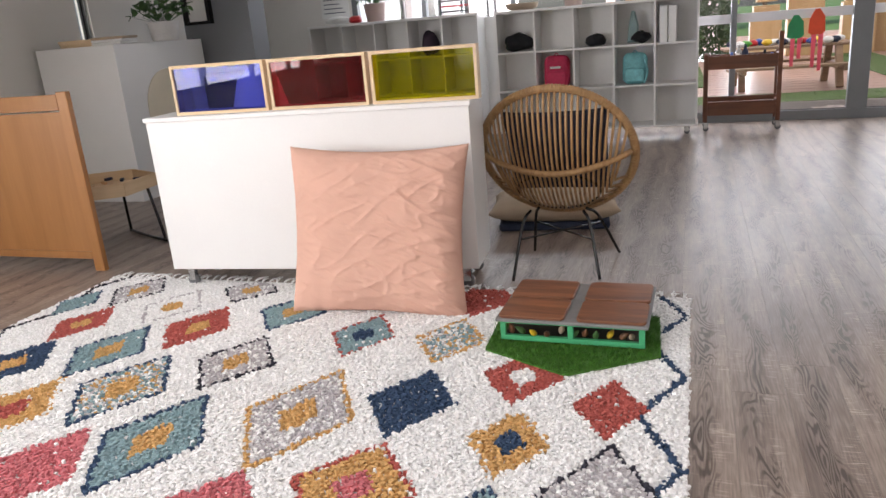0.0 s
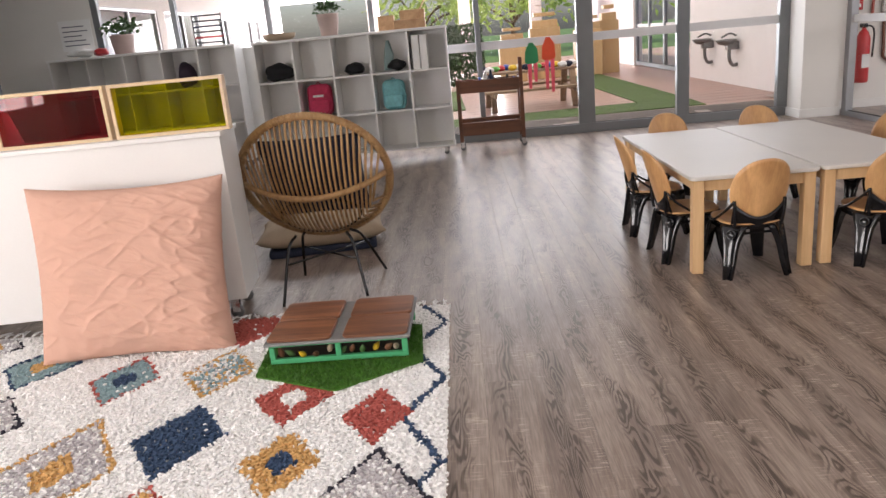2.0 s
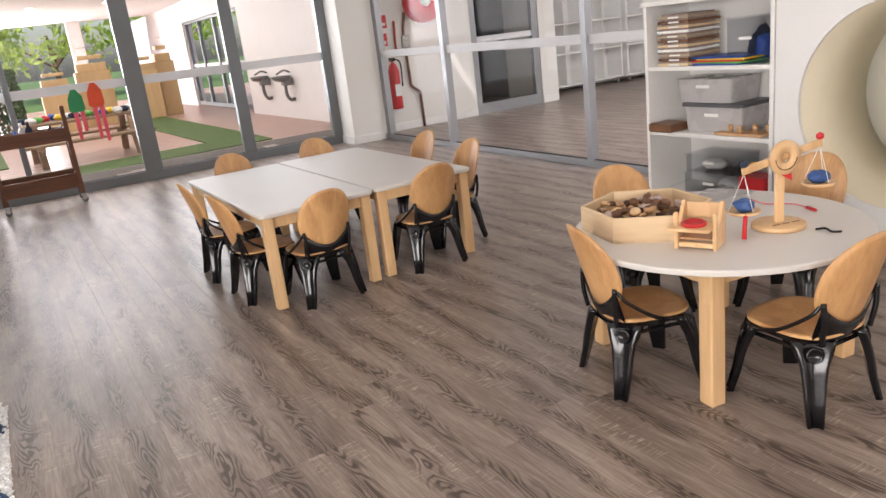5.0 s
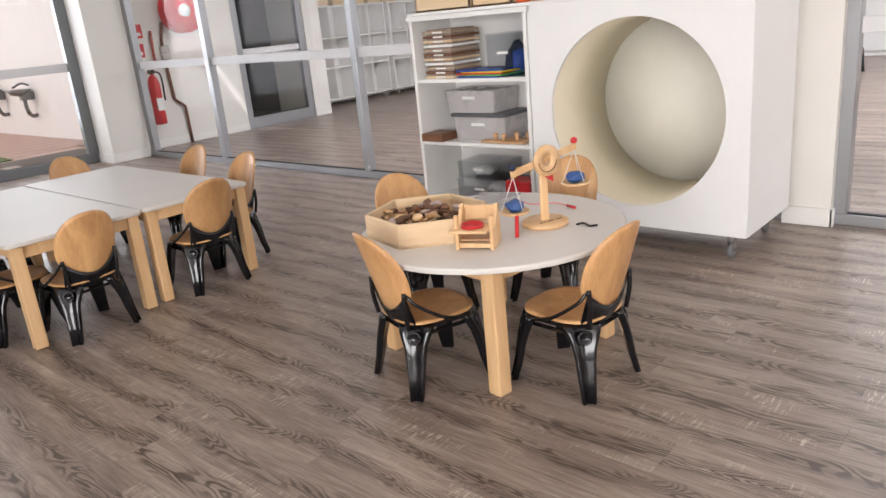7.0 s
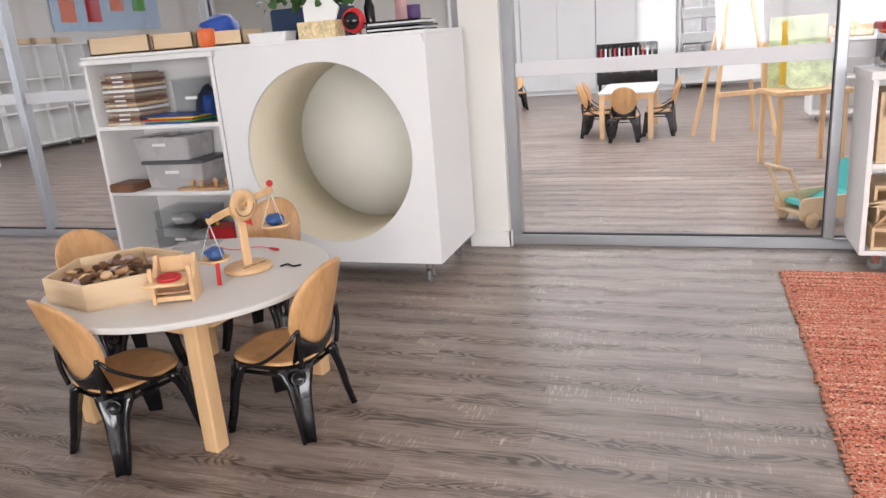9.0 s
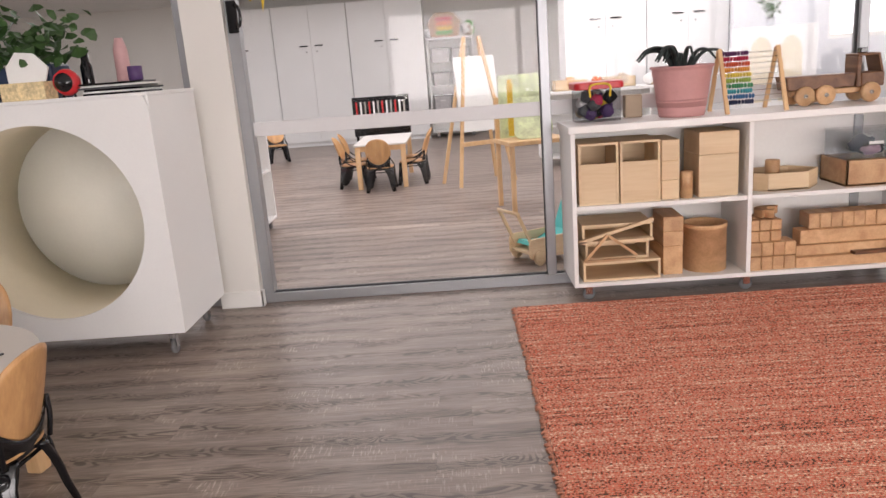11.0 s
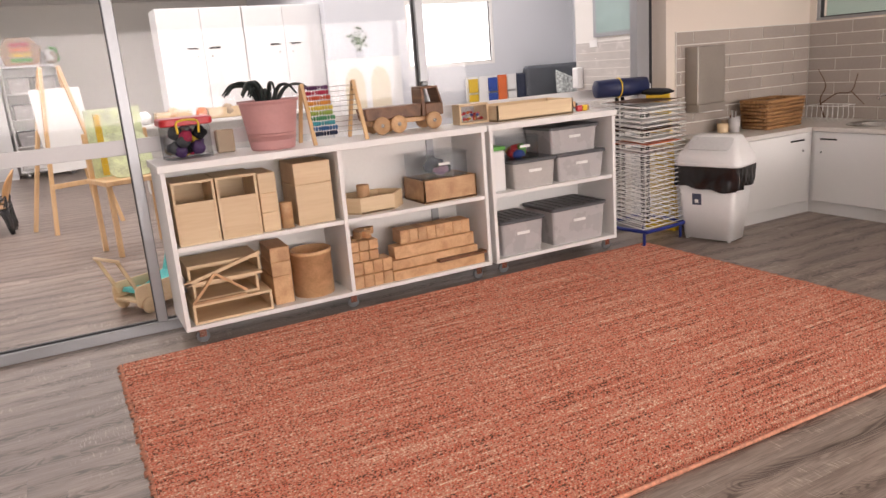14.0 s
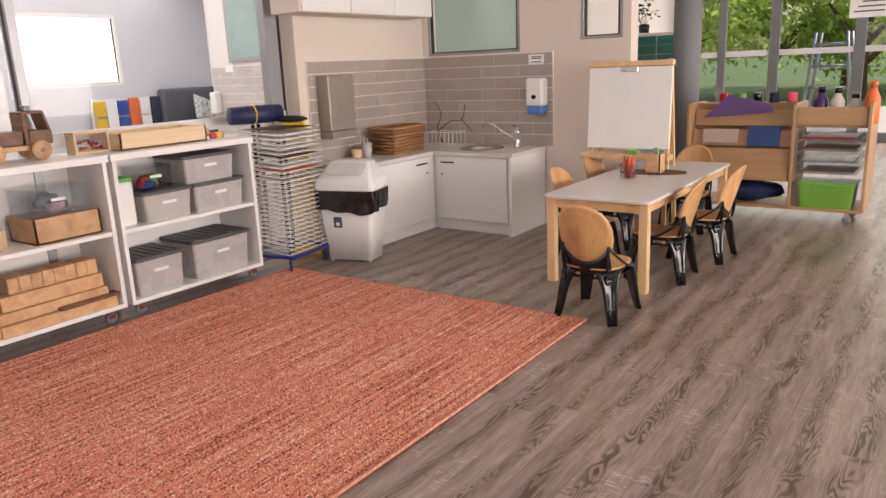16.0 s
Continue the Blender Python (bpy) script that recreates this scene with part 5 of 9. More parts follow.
POT = plain("blush_pot", (0.52, 0.40, 0.36), 0.7, vary=0.08)
WHITEPOT = plain("white_glazed_pot", (0.75, 0.74, 0.72), 0.4)
bush("pot_plant", pose(-4.35, 6.2, 1.412), [(0.09, 0), (0.12, 0.01), (0.14, 0.16), (0.15, 0.17), (0.13, 0.16)], WHITEPOT, LEAF, 120, 0.28, 0.26, "leafy green plant in a white pot on the cabinet", 0.07, 2)
for i in range(3):
    solo("folded_cloth", bm_box(-0.16, 0.16, -0.12, 0.12, 0, 0.022, 0.009, 2), (PAPER, WHITE, BEIGE)[i], "folded pale cloth on the tall cabinet", "cloth", pose(-4.57, 5.78, 1.412 + 0.0225 * i, 0, 0, 5 * i), "folded cloths")
cr = thing("dark_shadow_box", pose(-4.30, 6.95, 1.55), "black framed box hanging on the grey wall", "frame")
part("frame", bm_box(-0.36, -0.04, -0.02, 0.04, 0.0, 0.03), BLACK, cr)
part("frame", bm_box(-0.36, -0.04, -0.02, 0.04, 0.25, 0.28), BLACK, cr)
part("frame", bm_box(-0.36, -0.32, -0.02, 0.04, 0.03, 0.25), BLACK, cr)
part("frame", bm_box(-0.08, -0.04, -0.02, 0.04, 0.03, 0.25), BLACK, cr)
part("card", bm_box(-0.32, -0.08, 0.02, 0.03, 0.03, 0.25), PAPER, cr)

# bags and things in and on the cubbies
PINKBAG, AQUA = plain("pink_backpack", (0.55, 0.035, 0.10), 0.7, vary=0.2, scale=18), plain("aqua_backpack", (0.20, 0.50, 0.52), 0.7, vary=0.25, scale=16)
BLACKCLOTH = plain("black_cloth", (0.008, 0.008, 0.01), 0.8, vary=0.3)


def blob(w, d, h, seed, n=12):
    t = bmesh.new()
    bmesh.ops.create_icosphere(t, subdivisions=3, radius=1.0)
    for v in t.verts:
        k = 1 + 0.28 * noise.noise(v.co * 1.7 + Vector((seed, 0, 0))) + 0.12 * noise.noise(v.co * 4.2 + Vector((0, seed, 0)))
        v.co = Vector((v.co.x * w / 2, v.co.y * d / 2, max(-0.45, v.co.z * 0.5) * h)) * k
    lo = min(v.co.z for v in t.verts)
    for v in t.verts:
        v.co.z = max(v.co.z - lo, 0.0)
    for f in t.faces:
        f.smooth = True
    return t


def cell(i, k):
    return -1.77 + (i + 0.5) * 0.433, 0.115 + k * 0.432 + 0.0115


def backpack(i, k, mat, label, s=1.0):
    x, z = cell(i, k)
    b = thing("backpack", pose(x, 8.72, z + (0 if k else 0.0)), label, "bag", "children's bags")
    part("body", bm_prism(rounded(-0.14 * s, 0.14 * s, 0, 0.36 * s, 0.07), -0.07, 0.07, 0.03, m=pose(0, 0.05, 0, 84), seg=2), mat, b)
    part("pocket", bm_prism(rounded(-0.115 * s, 0.115 * s, 0.02, 0.18 * s, 0.04), 0.07, 0.10, 0.015, m=pose(0, 0.05, 0, 84), seg=2), mat, b)
    part("handle", bm_tube(arc([(-0.03, 0.04, 0.355 * s), (0, 0.03, 0.385 * s), (0.03, 0.04, 0.355 * s)]), 0.006, 6), mat, b)
    part("strap", bm_tube(arc([(0.10 * s, -0.03, 0.3 * s), (0.15 * s, -0.05, 0.15 * s), (0.11 * s, -0.04, 0.01)]), 0.010, 6), mat, b)
    return b


backpack(1, 1, PINKBAG, "bright pink patterned backpack in a cubby")
backpack(3, 1, AQUA, "aqua and yellow patterned backpack in a cubby", 0.93)
part("label_patch", bm_box(-0.06, 0.06, -0.06, -0.055, 0.22, 0.245, 0.002), PAPER, bpy.data.objects["backpack"])
for i, w, h in ((0, 0.34, 0.20), (2, 0.24, 0.13), (3, 0.20, 0.12)):
    x, z = cell(i, 2)
    solo("dark_bag", blob(w, 0.28, h, i + 1), BLACKCLOTH, "crumpled black bag in a cubby", "bag", pose(x + (0.06 if i == 3 else 0), 8.78, z), "children's bags")
x, z = cell(3, 2)
solo("hanging_bag", bm_prism([(-0.06, 0.03), (0.04, 0.03), (0.06, 0.2), (0.02, 0.36), (-0.02, 0.36), (-0.05, 0.2)], 0, 0.07, 0.02, m=pose(x - 0.02, 8.78, z - 0.02, 80)), plain("sage_cloth", (0.24, 0.33, 0.32), 0.8), "pale sage cloth bag hanging in a cubby", "bag", group="children's bags")
for q in range(2):
    x, z = cell(4, 2)
    solo("folder", bm_box(-0.17 + 0.09 * q, -0.09 + 0.09 * q, 0, 0.28, 0, 0.37, 0.004), PAPER, "white ring binder standing in a cubby", "folder", pose(x, 8.62, z), "folders")
CT = 0.115 + 3 * 0.432 + 0.03
bush("pot_plant", pose(-0.92, 8.8, CT), [(0.09, 0), (0.095, 0.003), (0.125, 0.23), (0.13, 0.24), (0.12, 0.235)], POT, LEAF, 90, 0.15, 0.17, "small green plant in a blush pot on the cubby shelf", 0.06, 5)
solo("woven_basket", bm_lathe([(0.12, 0), (0.17, 0.02), (0.19, 0.07), (0.18, 0.075), (0.15, 0.03), (0.02, 0.02)], 24), BEIGE, "flat woven basket on the cubby shelf", "basket", pose(-1.5, 8.8, CT))
gar = thing("toy_garage", pose(-0.02, 8.8, CT), "stacked wooden toy garage boxes on the cubby shelf", "toy")
for x0, x1, z0, z1 in ((-0.33, -0.15, 0, 0.16), (-0.15, 0.20, 0, 0.10), (-0.08, 0.20, 0.10, 0.20)):
    part("box", bm_box(x0, x1, -0.08, 0.1, z0, z1, 0.004), BLOCKWOOD, gar)
part("ramp", bm_box(-0.1, 0.12, -0.05, 0.05, 0, 0.012), BLOCKWOOD, gar, m=pose(0.2, 0, 0.27, 0, -55, 0))
bush("pot_plant", pose(-3.35, 8.9, CT + 0.015), [(0.10, 0), (0.105, 0.003), (0.135, 0.2), (0.14, 0.21), (0.13, 0.205)], POT, LEAF, 110, 0.22, 0.20, "bushy plant in a blush pot on the cubby shelf", 0.07, 7)
solo("crumpled_cloth", blob(0.32, 0.25, 0.09, 4), PAPER, "crumpled white cloth on the cubby shelf", "cloth", pose(-3.85, 8.9, CT + 0.015))
solo("red_cloth", blob(0.16, 0.15, 0.09, 6), RED, "small red cloth bundle on the cubby shelf", "cloth", pose(-3.60, 8.85, CT + 0.015))
x = -4.20 + 3.5 * 0.433
solo("dark_bag", blob(0.2, 0.25, 0.3, 9), plain("plum_cloth", (0.05, 0.03, 0.05), 0.8), "dark plum bag slumped in a cubby", "bag", pose(x, 8.95, 0.13 + 0.864 + 0.0115), "children's bags")
lad = thing("bead_rack", pose(-2.35, 8.95, CT + 0.015), "black wire counting rack on the cubby shelf", "toy")
for x in (-0.17, 0.17):
    part("post", bm_tube([(x, 0, 0), (x, 0, 0.36)], 0.008, 6), BLACK, lad)
for i in range(6):
    part("rod", bm_tube([(-0.17, 0, 0.04 + 0.06 * i), (0.17, 0, 0.04 + 0.06 * i)], 0.01, 6), (BLACK, RED, BLACK, NAVY, BLACK, BLACK)[i], lad)
nt = thing("notice", pose(-4.15, NORTH, 1.55), "laminated paper notice on the wall", "notice")
part("card", bm_box(-0.20, 0.20, -0.006, -0.001, 0, 0.36), PAPER, nt)
for i in range(5):
    part("text_bar", bm_box(-0.16, 0.15 - 0.04 * (i % 3), -0.009, -0.006, 0.06 + 0.055 * i, 0.07 + 0.055 * i), INK, nt)

# wooden trolley and paper shapes by the glass doors
tr = thing("wooden_trolley", pose(0.85, 8.93, 0), "dark red-brown wooden trolley on castors with two trays", "trolley")
for x, h in ((-0.385, 0.82), (0.345, 1.02)):
    for y in (-0.16, 0.13):
        part("post", bm_box(x, x + 0.045, y, y + 0.035, 0.10, h if y < 0 else 0.82, 0.004), CARTWOOD, tr)
for z0, z1 in ((0.66, 0.80), (0.17, 0.32)):
    part("tray_front", bm_box(-0.34, 0.345, -0.155, -0.135, z0, z1, 0.003), CARTWOOD, tr)
    part("tray_back", bm_box(-0.34, 0.345, 0.14, 0.16, z0, z1, 0.003), CARTWOOD, tr)
    part("tray_floor", bm_box(-0.34, 0.345, -0.135, 0.14, z0 + 0.01, z0 + 0.022), CARTWOOD, tr)
    for x in (-0.36, 0.36):
        part("tray_end", bm_box(x - 0.01, x + 0.01, -0.125, 0.13, z0, z1, 0.003), CARTWOOD, tr)
part("tray_lip", bm_box(-0.34, 0.345, -0.15, -0.13, 0.345, 0.375, 0.003), CARTWOOD, tr)
for x in (-0.36, 0.365):
    for y in (-0.14, 0.15):
        castor(tr, x, y, 0.10, 0.032)
for i in range(9):
    mcol = (NAVY, BLACKCLOTH, BLUEP, STEEL, NAVY, BEIGE)[i % 6]
    h = rnd.uniform(0.10, 0.22)
    solo("paint_bottle", bm_lathe([(0.03, 0), (0.034, 0.006), (0.034, h * 0.65), (0.014, h * 0.8), (0.014, h)], 14), mcol, "small dark bottle standing in the trolley tray", "bottle",
         pose(0.62 + 0.065 * i, 8.92 + rnd.uniform(-0.06, 0.06), 0.683), "trolley bottles")
for i, (x, z, w, h, mt) in enumerate(((1.42, 0.90, 0.085, 0.25, plain("green_paper", (0.03, 0.26, 0.10), 0.7)), (1.63, 0.93, 0.085, 0.27, plain("orange_paper", (0.70, 0.085, 0.03), 0.7)))):
    p = thing("paper_shape", pose(x, NORTH - 0.012, z), "hand-cut coloured paper shape with pink streamers on the glass", "paper craft", "paper shapes")
    part("body", bm_prism([(-w, 0.02), (-w * 0.6, 0), (w * 0.6, 0), (w, 0.03), (w * 0.9, h * 0.7), (w * 0.25, h), (-w * 0.3, h), (-w * 0.9, h * 0.6)], 0, 0.003, m=pose(0, 0, 0, 90)), mt, p)
    for x0, l in ((-0.05, 0.30 + 0.05 * i), (0.02, 0.22 + 0.17 * i)):
        part("streamer", bm_prism([(x0, 0.02), (x0 + 0.05, 0.02), (x0 + 0.04, -l), (x0 + 0.005, -l)], 0, 0.002, m=pose(0, 0.001, 0, 90)), PINKP, p)


# ---- things on and in the hideaway cabinet ----
CLEAR = glass("clear_plastic", (0.90, 0.91, 0.92), 0.05)
SMOKY = glass("smoky_plastic", (0.74, 0.75, 0.76), 0.1, 0.12)
rnd = random.Random(21)


def lidded_box(m, w, d, h, body, lid, label, name="storage_box", tag=True, ribs=0, group="storage boxes"):
    """A tapered plastic box with a rimmed lid, front label and lid ribs; open side of the shelf at -y."""
    b = thing(name, m, label, "box", group)
    t = bmesh.new()
    k = 0.93
    lo = rounded(-w / 2 * k, w / 2 * k, -d / 2 * k, d / 2 * k, 0.02, 3)
    hi = rounded(-w / 2, w / 2, -d / 2, d / 2, 0.02, 3)
    va, vb = [t.verts.new((x, y, 0)) for x, y in lo], [t.verts.new((x, y, h)) for x, y in hi]
    for i in range(len(va)):
        j = (i + 1) % len(va)
        t.faces.new((va[i], va[j], vb[j], vb[i]))
    t.faces.new(va[::-1])
    t.faces.new(vb)
    part("body", t, body, b)
    if lid:
        l = part("lid", bm_prism(rounded(-w / 2 - 0.012, w / 2 + 0.012, -d / 2 - 0.012, d / 2 + 0.012, 0.022, 3), h, h + 0.022, 0.004), lid, b)
        for i in range(ribs):
            x = -w / 2 + w * (i + 0.5) / ribs
            part("lid_rib", bm_box(x - 0.008, x + 0.008, -d / 2 + 0.02, d / 2 - 0.02, h + 0.022, h + 0.028, 0.002), lid, l)
    if tag:
        part("label_strip", bm_box(-0.05, 0.05, -d / 2 - 0.004, -d / 2 * 0.965, h * 0.62, h * 0.62 + 0.018), PAPER, b)
    return b


def open_tray(name, m, pts, h, mat, label, t=0.012, cat="tray", group=""):
    """A low open box of boards on any outline."""
    b = thing(name, m, label, cat, group)
    part("base", bm_prism(pts, 0, t), mat, b)
    for (x0, y0), (x1, y1) in zip(pts, pts[1:] + pts[:1]):
        l, a = math.hypot(x1 - x0, y1 - y0), math.degrees(math.atan2(y1 - y0, x1 - x0))
        part("side", bm_box(0, l, 0.0, t, 0, h, 0.0015), mat, b, m=pose(x0, y0, 0.0005, 0, 0, a))
    return b


HT = 1.363
for i, (y0, y1) in enumerate(((3.56, 3.12), (3.10, 2.82), (2.80, 2.50))):
    open_tray("wooden_tray", pose(4.22, 0, HT), [(0, y1), (0.22, y1), (0.22, y0), (0, y0)], 0.10 - 0.01 * i, PALEWOOD, "shallow plywood tray on top of the white shelf", cat="tray", group="plywood trays")
solo("blue_cloth", blob(0.26, 0.20, 0.16, 3), BLUEP, "crumpled bright blue cloth in a tray", "cloth", pose(4.36, 2.72, HT + 0.013))
solo("orange_cup", bm_lathe([(0.03, 0), (0.045, 0.01), (0.05, 0.09), (0.04, 0.1)], 16), ORANGEP, "small orange cup on the cabinet", "cup", pose(4.21, 2.72, HT))
solo("red_block", bm_box(-0.05, 0.05, -0.08, 0.08, 0, 0.07, 0.01), RED, "red box lying in a plywood tray", "box", pose(4.36, 2.98, HT + 0.013))
NAVYPOT = plain("navy_planter", (0.012, 0.03, 0.075), 0.4)
pl = thing("planter", pose(4.46, 2.18, HT, 0, 0, 90), "navy trough planter with a bushy dark green plant", "plant")
part("trough", bm_prism(rounded(-0.22, 0.22, -0.10, 0.10, 0.02), 0, 0.17, 0.01), NAVYPOT, pl)
lf = bmesh.new()
for i in range(190):
    q = Vector((rnd.gauss(-0.05, 0.15), rnd.gauss(0, 0.08), 0.17 + abs(rnd.gauss(0.10, 0.09))))
    l = rnd.uniform(0.05, 0.10)
    mm = Matrix.Translation(q) @ Euler((rnd.uniform(-1, 1), rnd.uniform(-1, 1), rnd.uniform(0, 6.3))).to_matrix().to_4x4()
    vs = [lf.verts.new(mm @ Vector(c)) for c in ((0, 0, 0), (l * 0.4, l * 0.38, 0.1 * l), (l * 0.8, l * 0.25, 0), (l, 0, -0.1 * l), (l * 0.8, -l * 0.25, 0), (l * 0.4, -l * 0.38, 0.1 * l))]
    lf.faces.new(vs)
part("foliage", lf, LEAF, pl)["kind"] = "stuff"
lidded_box(pose(4.25, 2.33, HT, 0, 0, -90), 0.24, 0.14, 0.05, WHITE, None, "low white tray with odds and ends on the cabinet", "white_tray", False, group="")
tis = thing("tissue_box", pose(4.25, 2.03, HT, 0, 0, -90), "patterned cream tissue box with a white tissue", "tissue box")
part("carton", bm_box(-0.11, 0.11, -0.06, 0.06, 0, 0.085, 0.004), plain("cream_pattern", (0.72, 0.58, 0.33), 0.7, vary=0.3, scale=60), tis)
part("tissue", bm_prism([(-0.09, 0), (0.09, 0), (0.11, 0.07), (0.04, 0.14), (-0.05, 0.15), (-0.10, 0.08)], -0.006, 0.006, m=pose(0, 0, 0.083, 78)), PAPER, tis)
ck = thing("alarm_clock", pose(4.24, 1.83, HT), "small round red alarm clock", "clock")
part("body", bm_lathe([(0.01, -0.035), (0.055, -0.03), (0.065, 0), (0.055, 0.03), (0.01, 0.035)], 24, m=pose(0, 0, 0.072, 0, 90)), RED, ck)
part("face", bm_lathe([(0.0, 0.034), (0.045, 0.034), (0.045, 0.037)], 24, m=pose(0, 0, 0.072, 0, -90)), BLACK, ck)
for y in (-0.03, 0.03):
    part("foot", bm_tube([(0, y, 0), (0, y * 0.8, 0.03)], 0.006, 6), BLACK, ck)
for i in range(6):
    solo("magazine", bm_box(-0.11, 0.11, -0.15, 0.15, 0, 0.009, 0.002), (BLACK, PAPER, BLACK, GREYLID, PAPER, BLACK)[i], "thin magazine in a stack on the cabinet", "magazine",
         pose(4.32 + rnd.uniform(-0.01, 0.01), 1.60 + rnd.uniform(-0.015, 0.015), HT + 0.0095 * i, 0, 0, rnd.uniform(-6, 6)), "magazines")
cupm = plain("purple_glaze", (0.10, 0.05, 0.16), 0.5)
solo("pencil_pot", bm_lathe([(0.03, 0), (0.035, 0.004), (0.035, 0.07), (0.03, 0.07), (0.028, 0.01)], 16), cupm, "purple pencil pot on the magazines", "pot", pose(4.36, 1.54, HT + 0.058))
solo("dark_bottle", bm_lathe([(0.028, 0), (0.03, 0.005), (0.03, 0.15), (0.02, 0.17), (0.02, 0.22)], 16), BLACK, "dark bottle standing behind the clock", "bottle", pose(4.52, 1.86, HT))
solo("pink_bottle", bm_lathe([(0.035, 0), (0.04, 0.006), (0.036, 0.22), (0.02, 0.28)], 18), plain("dusty_pink", (0.55, 0.33, 0.33), 0.5), "dusty pink bottle on the cabinet", "bottle", pose(4.55, 1.68, HT))

# puzzle shelf
for i in range(11):
    z = 0.9535 + 0.0275 * i
    p = thing("puzzle_tray", H @ pose(0.20 + rnd.uniform(-0.006, 0.006), 0.17, z, 0, 0, rnd.uniform(-3, 3)), "wooden puzzle board in a tall stack on the shelf", "puzzle", "puzzles")
    part("board", bm_box(-0.12, 0.12, -0.14, 0.14, 0, 0.016, 0.002), (PALEWOOD, DARKWOOD, BEIGE, PAPER)[i % 4], p)
    part("edge_label", bm_box(-0.03, 0.05, -0.143, -0.14, 0.003, 0.013), PAPER, p)
    part("piece_layer", bm_box(-0.10, 0.10, -0.12, 0.12, 0.016, 0.0265, 0.002), plain("worn_picture", (0.35, 0.26, 0.22), 0.7, vary=0.3, scale=50) if i == 0 else bpy.data.materials["worn_picture"], p)


def clear_box(m, w, d, h, fill, label):
    b = thing("clear_box", m, label, "box", "clear boxes")
    t = 0.004
    for x0, x1, y0, y1 in ((-w / 2, w / 2, -d / 2, -d / 2 + t), (-w / 2, w / 2, d / 2 - t, d / 2), (-w / 2, -w / 2 + t, -d / 2 + t, d / 2 - t), (w / 2 - t, w / 2, -d / 2 + t, d / 2 - t)):
        part("wall", bm_box(x0, x1, y0, y1, t, h), CLEAR, b)
    part("base", bm_box(-w / 2, w / 2, -d / 2, d / 2, 0, t), CLEAR, b)
    part("lid", bm_box(-w / 2 - 0.006, w / 2 + 0.006, -d / 2 - 0.006, d / 2 + 0.006, h, h + 0.012, 0.003), CLEAR, b)
    for i, mt in enumerate(fill):
        part("content", blob(w * rnd.uniform(0.3, 0.5), d * rnd.uniform(0.3, 0.5), h * rnd.uniform(0.4, 0.75), i + 3), mt, b, m=pose(rnd.uniform(-0.22, 0.22) * w, rnd.uniform(-0.22, 0.22) * d, t))
    part("label_strip", bm_box(-0.04, 0.04, -d / 2 - 0.003, -d / 2, h * 0.55, h * 0.55 + 0.016), PAPER, b)
    return b


clear_box(H @ pose(0.70, 0.19, 0.9535), 0.24, 0.30, 0.24, (BLUEP, NAVY, BLUEP, NAVY), "clear box of blue pieces on the shelf")
for i, mt in enumerate((BLUEP, GREENP, RED, YELLOWP, BLUEP)):
    solo("picture_book", bm_box(-0.17, 0.17, -0.11, 0.11, 0, 0.009, 0.001), mt, "thin colourful picture book lying on the shelf", "book", H @ pose(0.52 + 0.03 * (i % 2), 0.13, 0.9535 + 0.0095 * i, 0, 0, rnd.uniform(-9, 9)), "picture books")
lidded_box(H @ pose(0.44, 0.22, 0.5535), 0.42, 0.28, 0.15, GREYBOX, GREYLID, "smoky grey lidded box on the shelf")
lidded_box(H @ pose(0.38, 0.22, 0.7275), 0.40, 0.28, 0.14, GREYBOX, None, "smoky grey box stacked on another")
solo("wooden_game", bm_box(-0.09, 0.09, -0.09, 0.09, 0, 0.05, 0.006), DARKWOOD, "dark wooden game box on the shelf", "game", H @ pose(0.13, 0.06, 0.5535))
gm = thing("peg_board", H @ pose(0.66, 0.10, 0.5535), "wooden peg board toy on the shelf", "toy")
part("board", bm_box(-0.16, 0.16, -0.08, 0.08, 0, 0.014, 0.003), BLOCKWOOD, gm)
for i in range(7):
    part("peg", bm_lathe([(0.012, 0), (0.012, 0.02), (0.018, 0.032), (0.008, 0.042)], 10, m=pose(-0.12 + 0.04 * i, rnd.uniform(-0.05, 0.05), 0.014)), BLOCKWOOD, gm)
clear_box(H @ pose(0.42, 0.2, 0.155), 0.36, 0.26, 0.13, (BEIGE, PAPER, GREYBOX), "clear box with pale pieces on the bottom shelf")
clear_box(H @ pose(0.42, 0.2, 0.30), 0.34, 0.25, 0.10, (PAPER, GREYBOX), "clear box stacked on the bottom shelf")
rb = thing("tool_box", H @ pose(0.74, 0.12, 0.155), "red and yellow toy tool box on the bottom shelf", "toy")
part("box", bm_box(-0.09, 0.09, -0.08, 0.08, 0, 0.16, 0.01), RED, rb)
part("handle", bm_tube(arc([(-0.07, 0, 0.16), (-0.05, 0, 0.22), (0.05, 0, 0.22), (0.07, 0, 0.16)]), 0.01, 6), YELLOWP, rb)

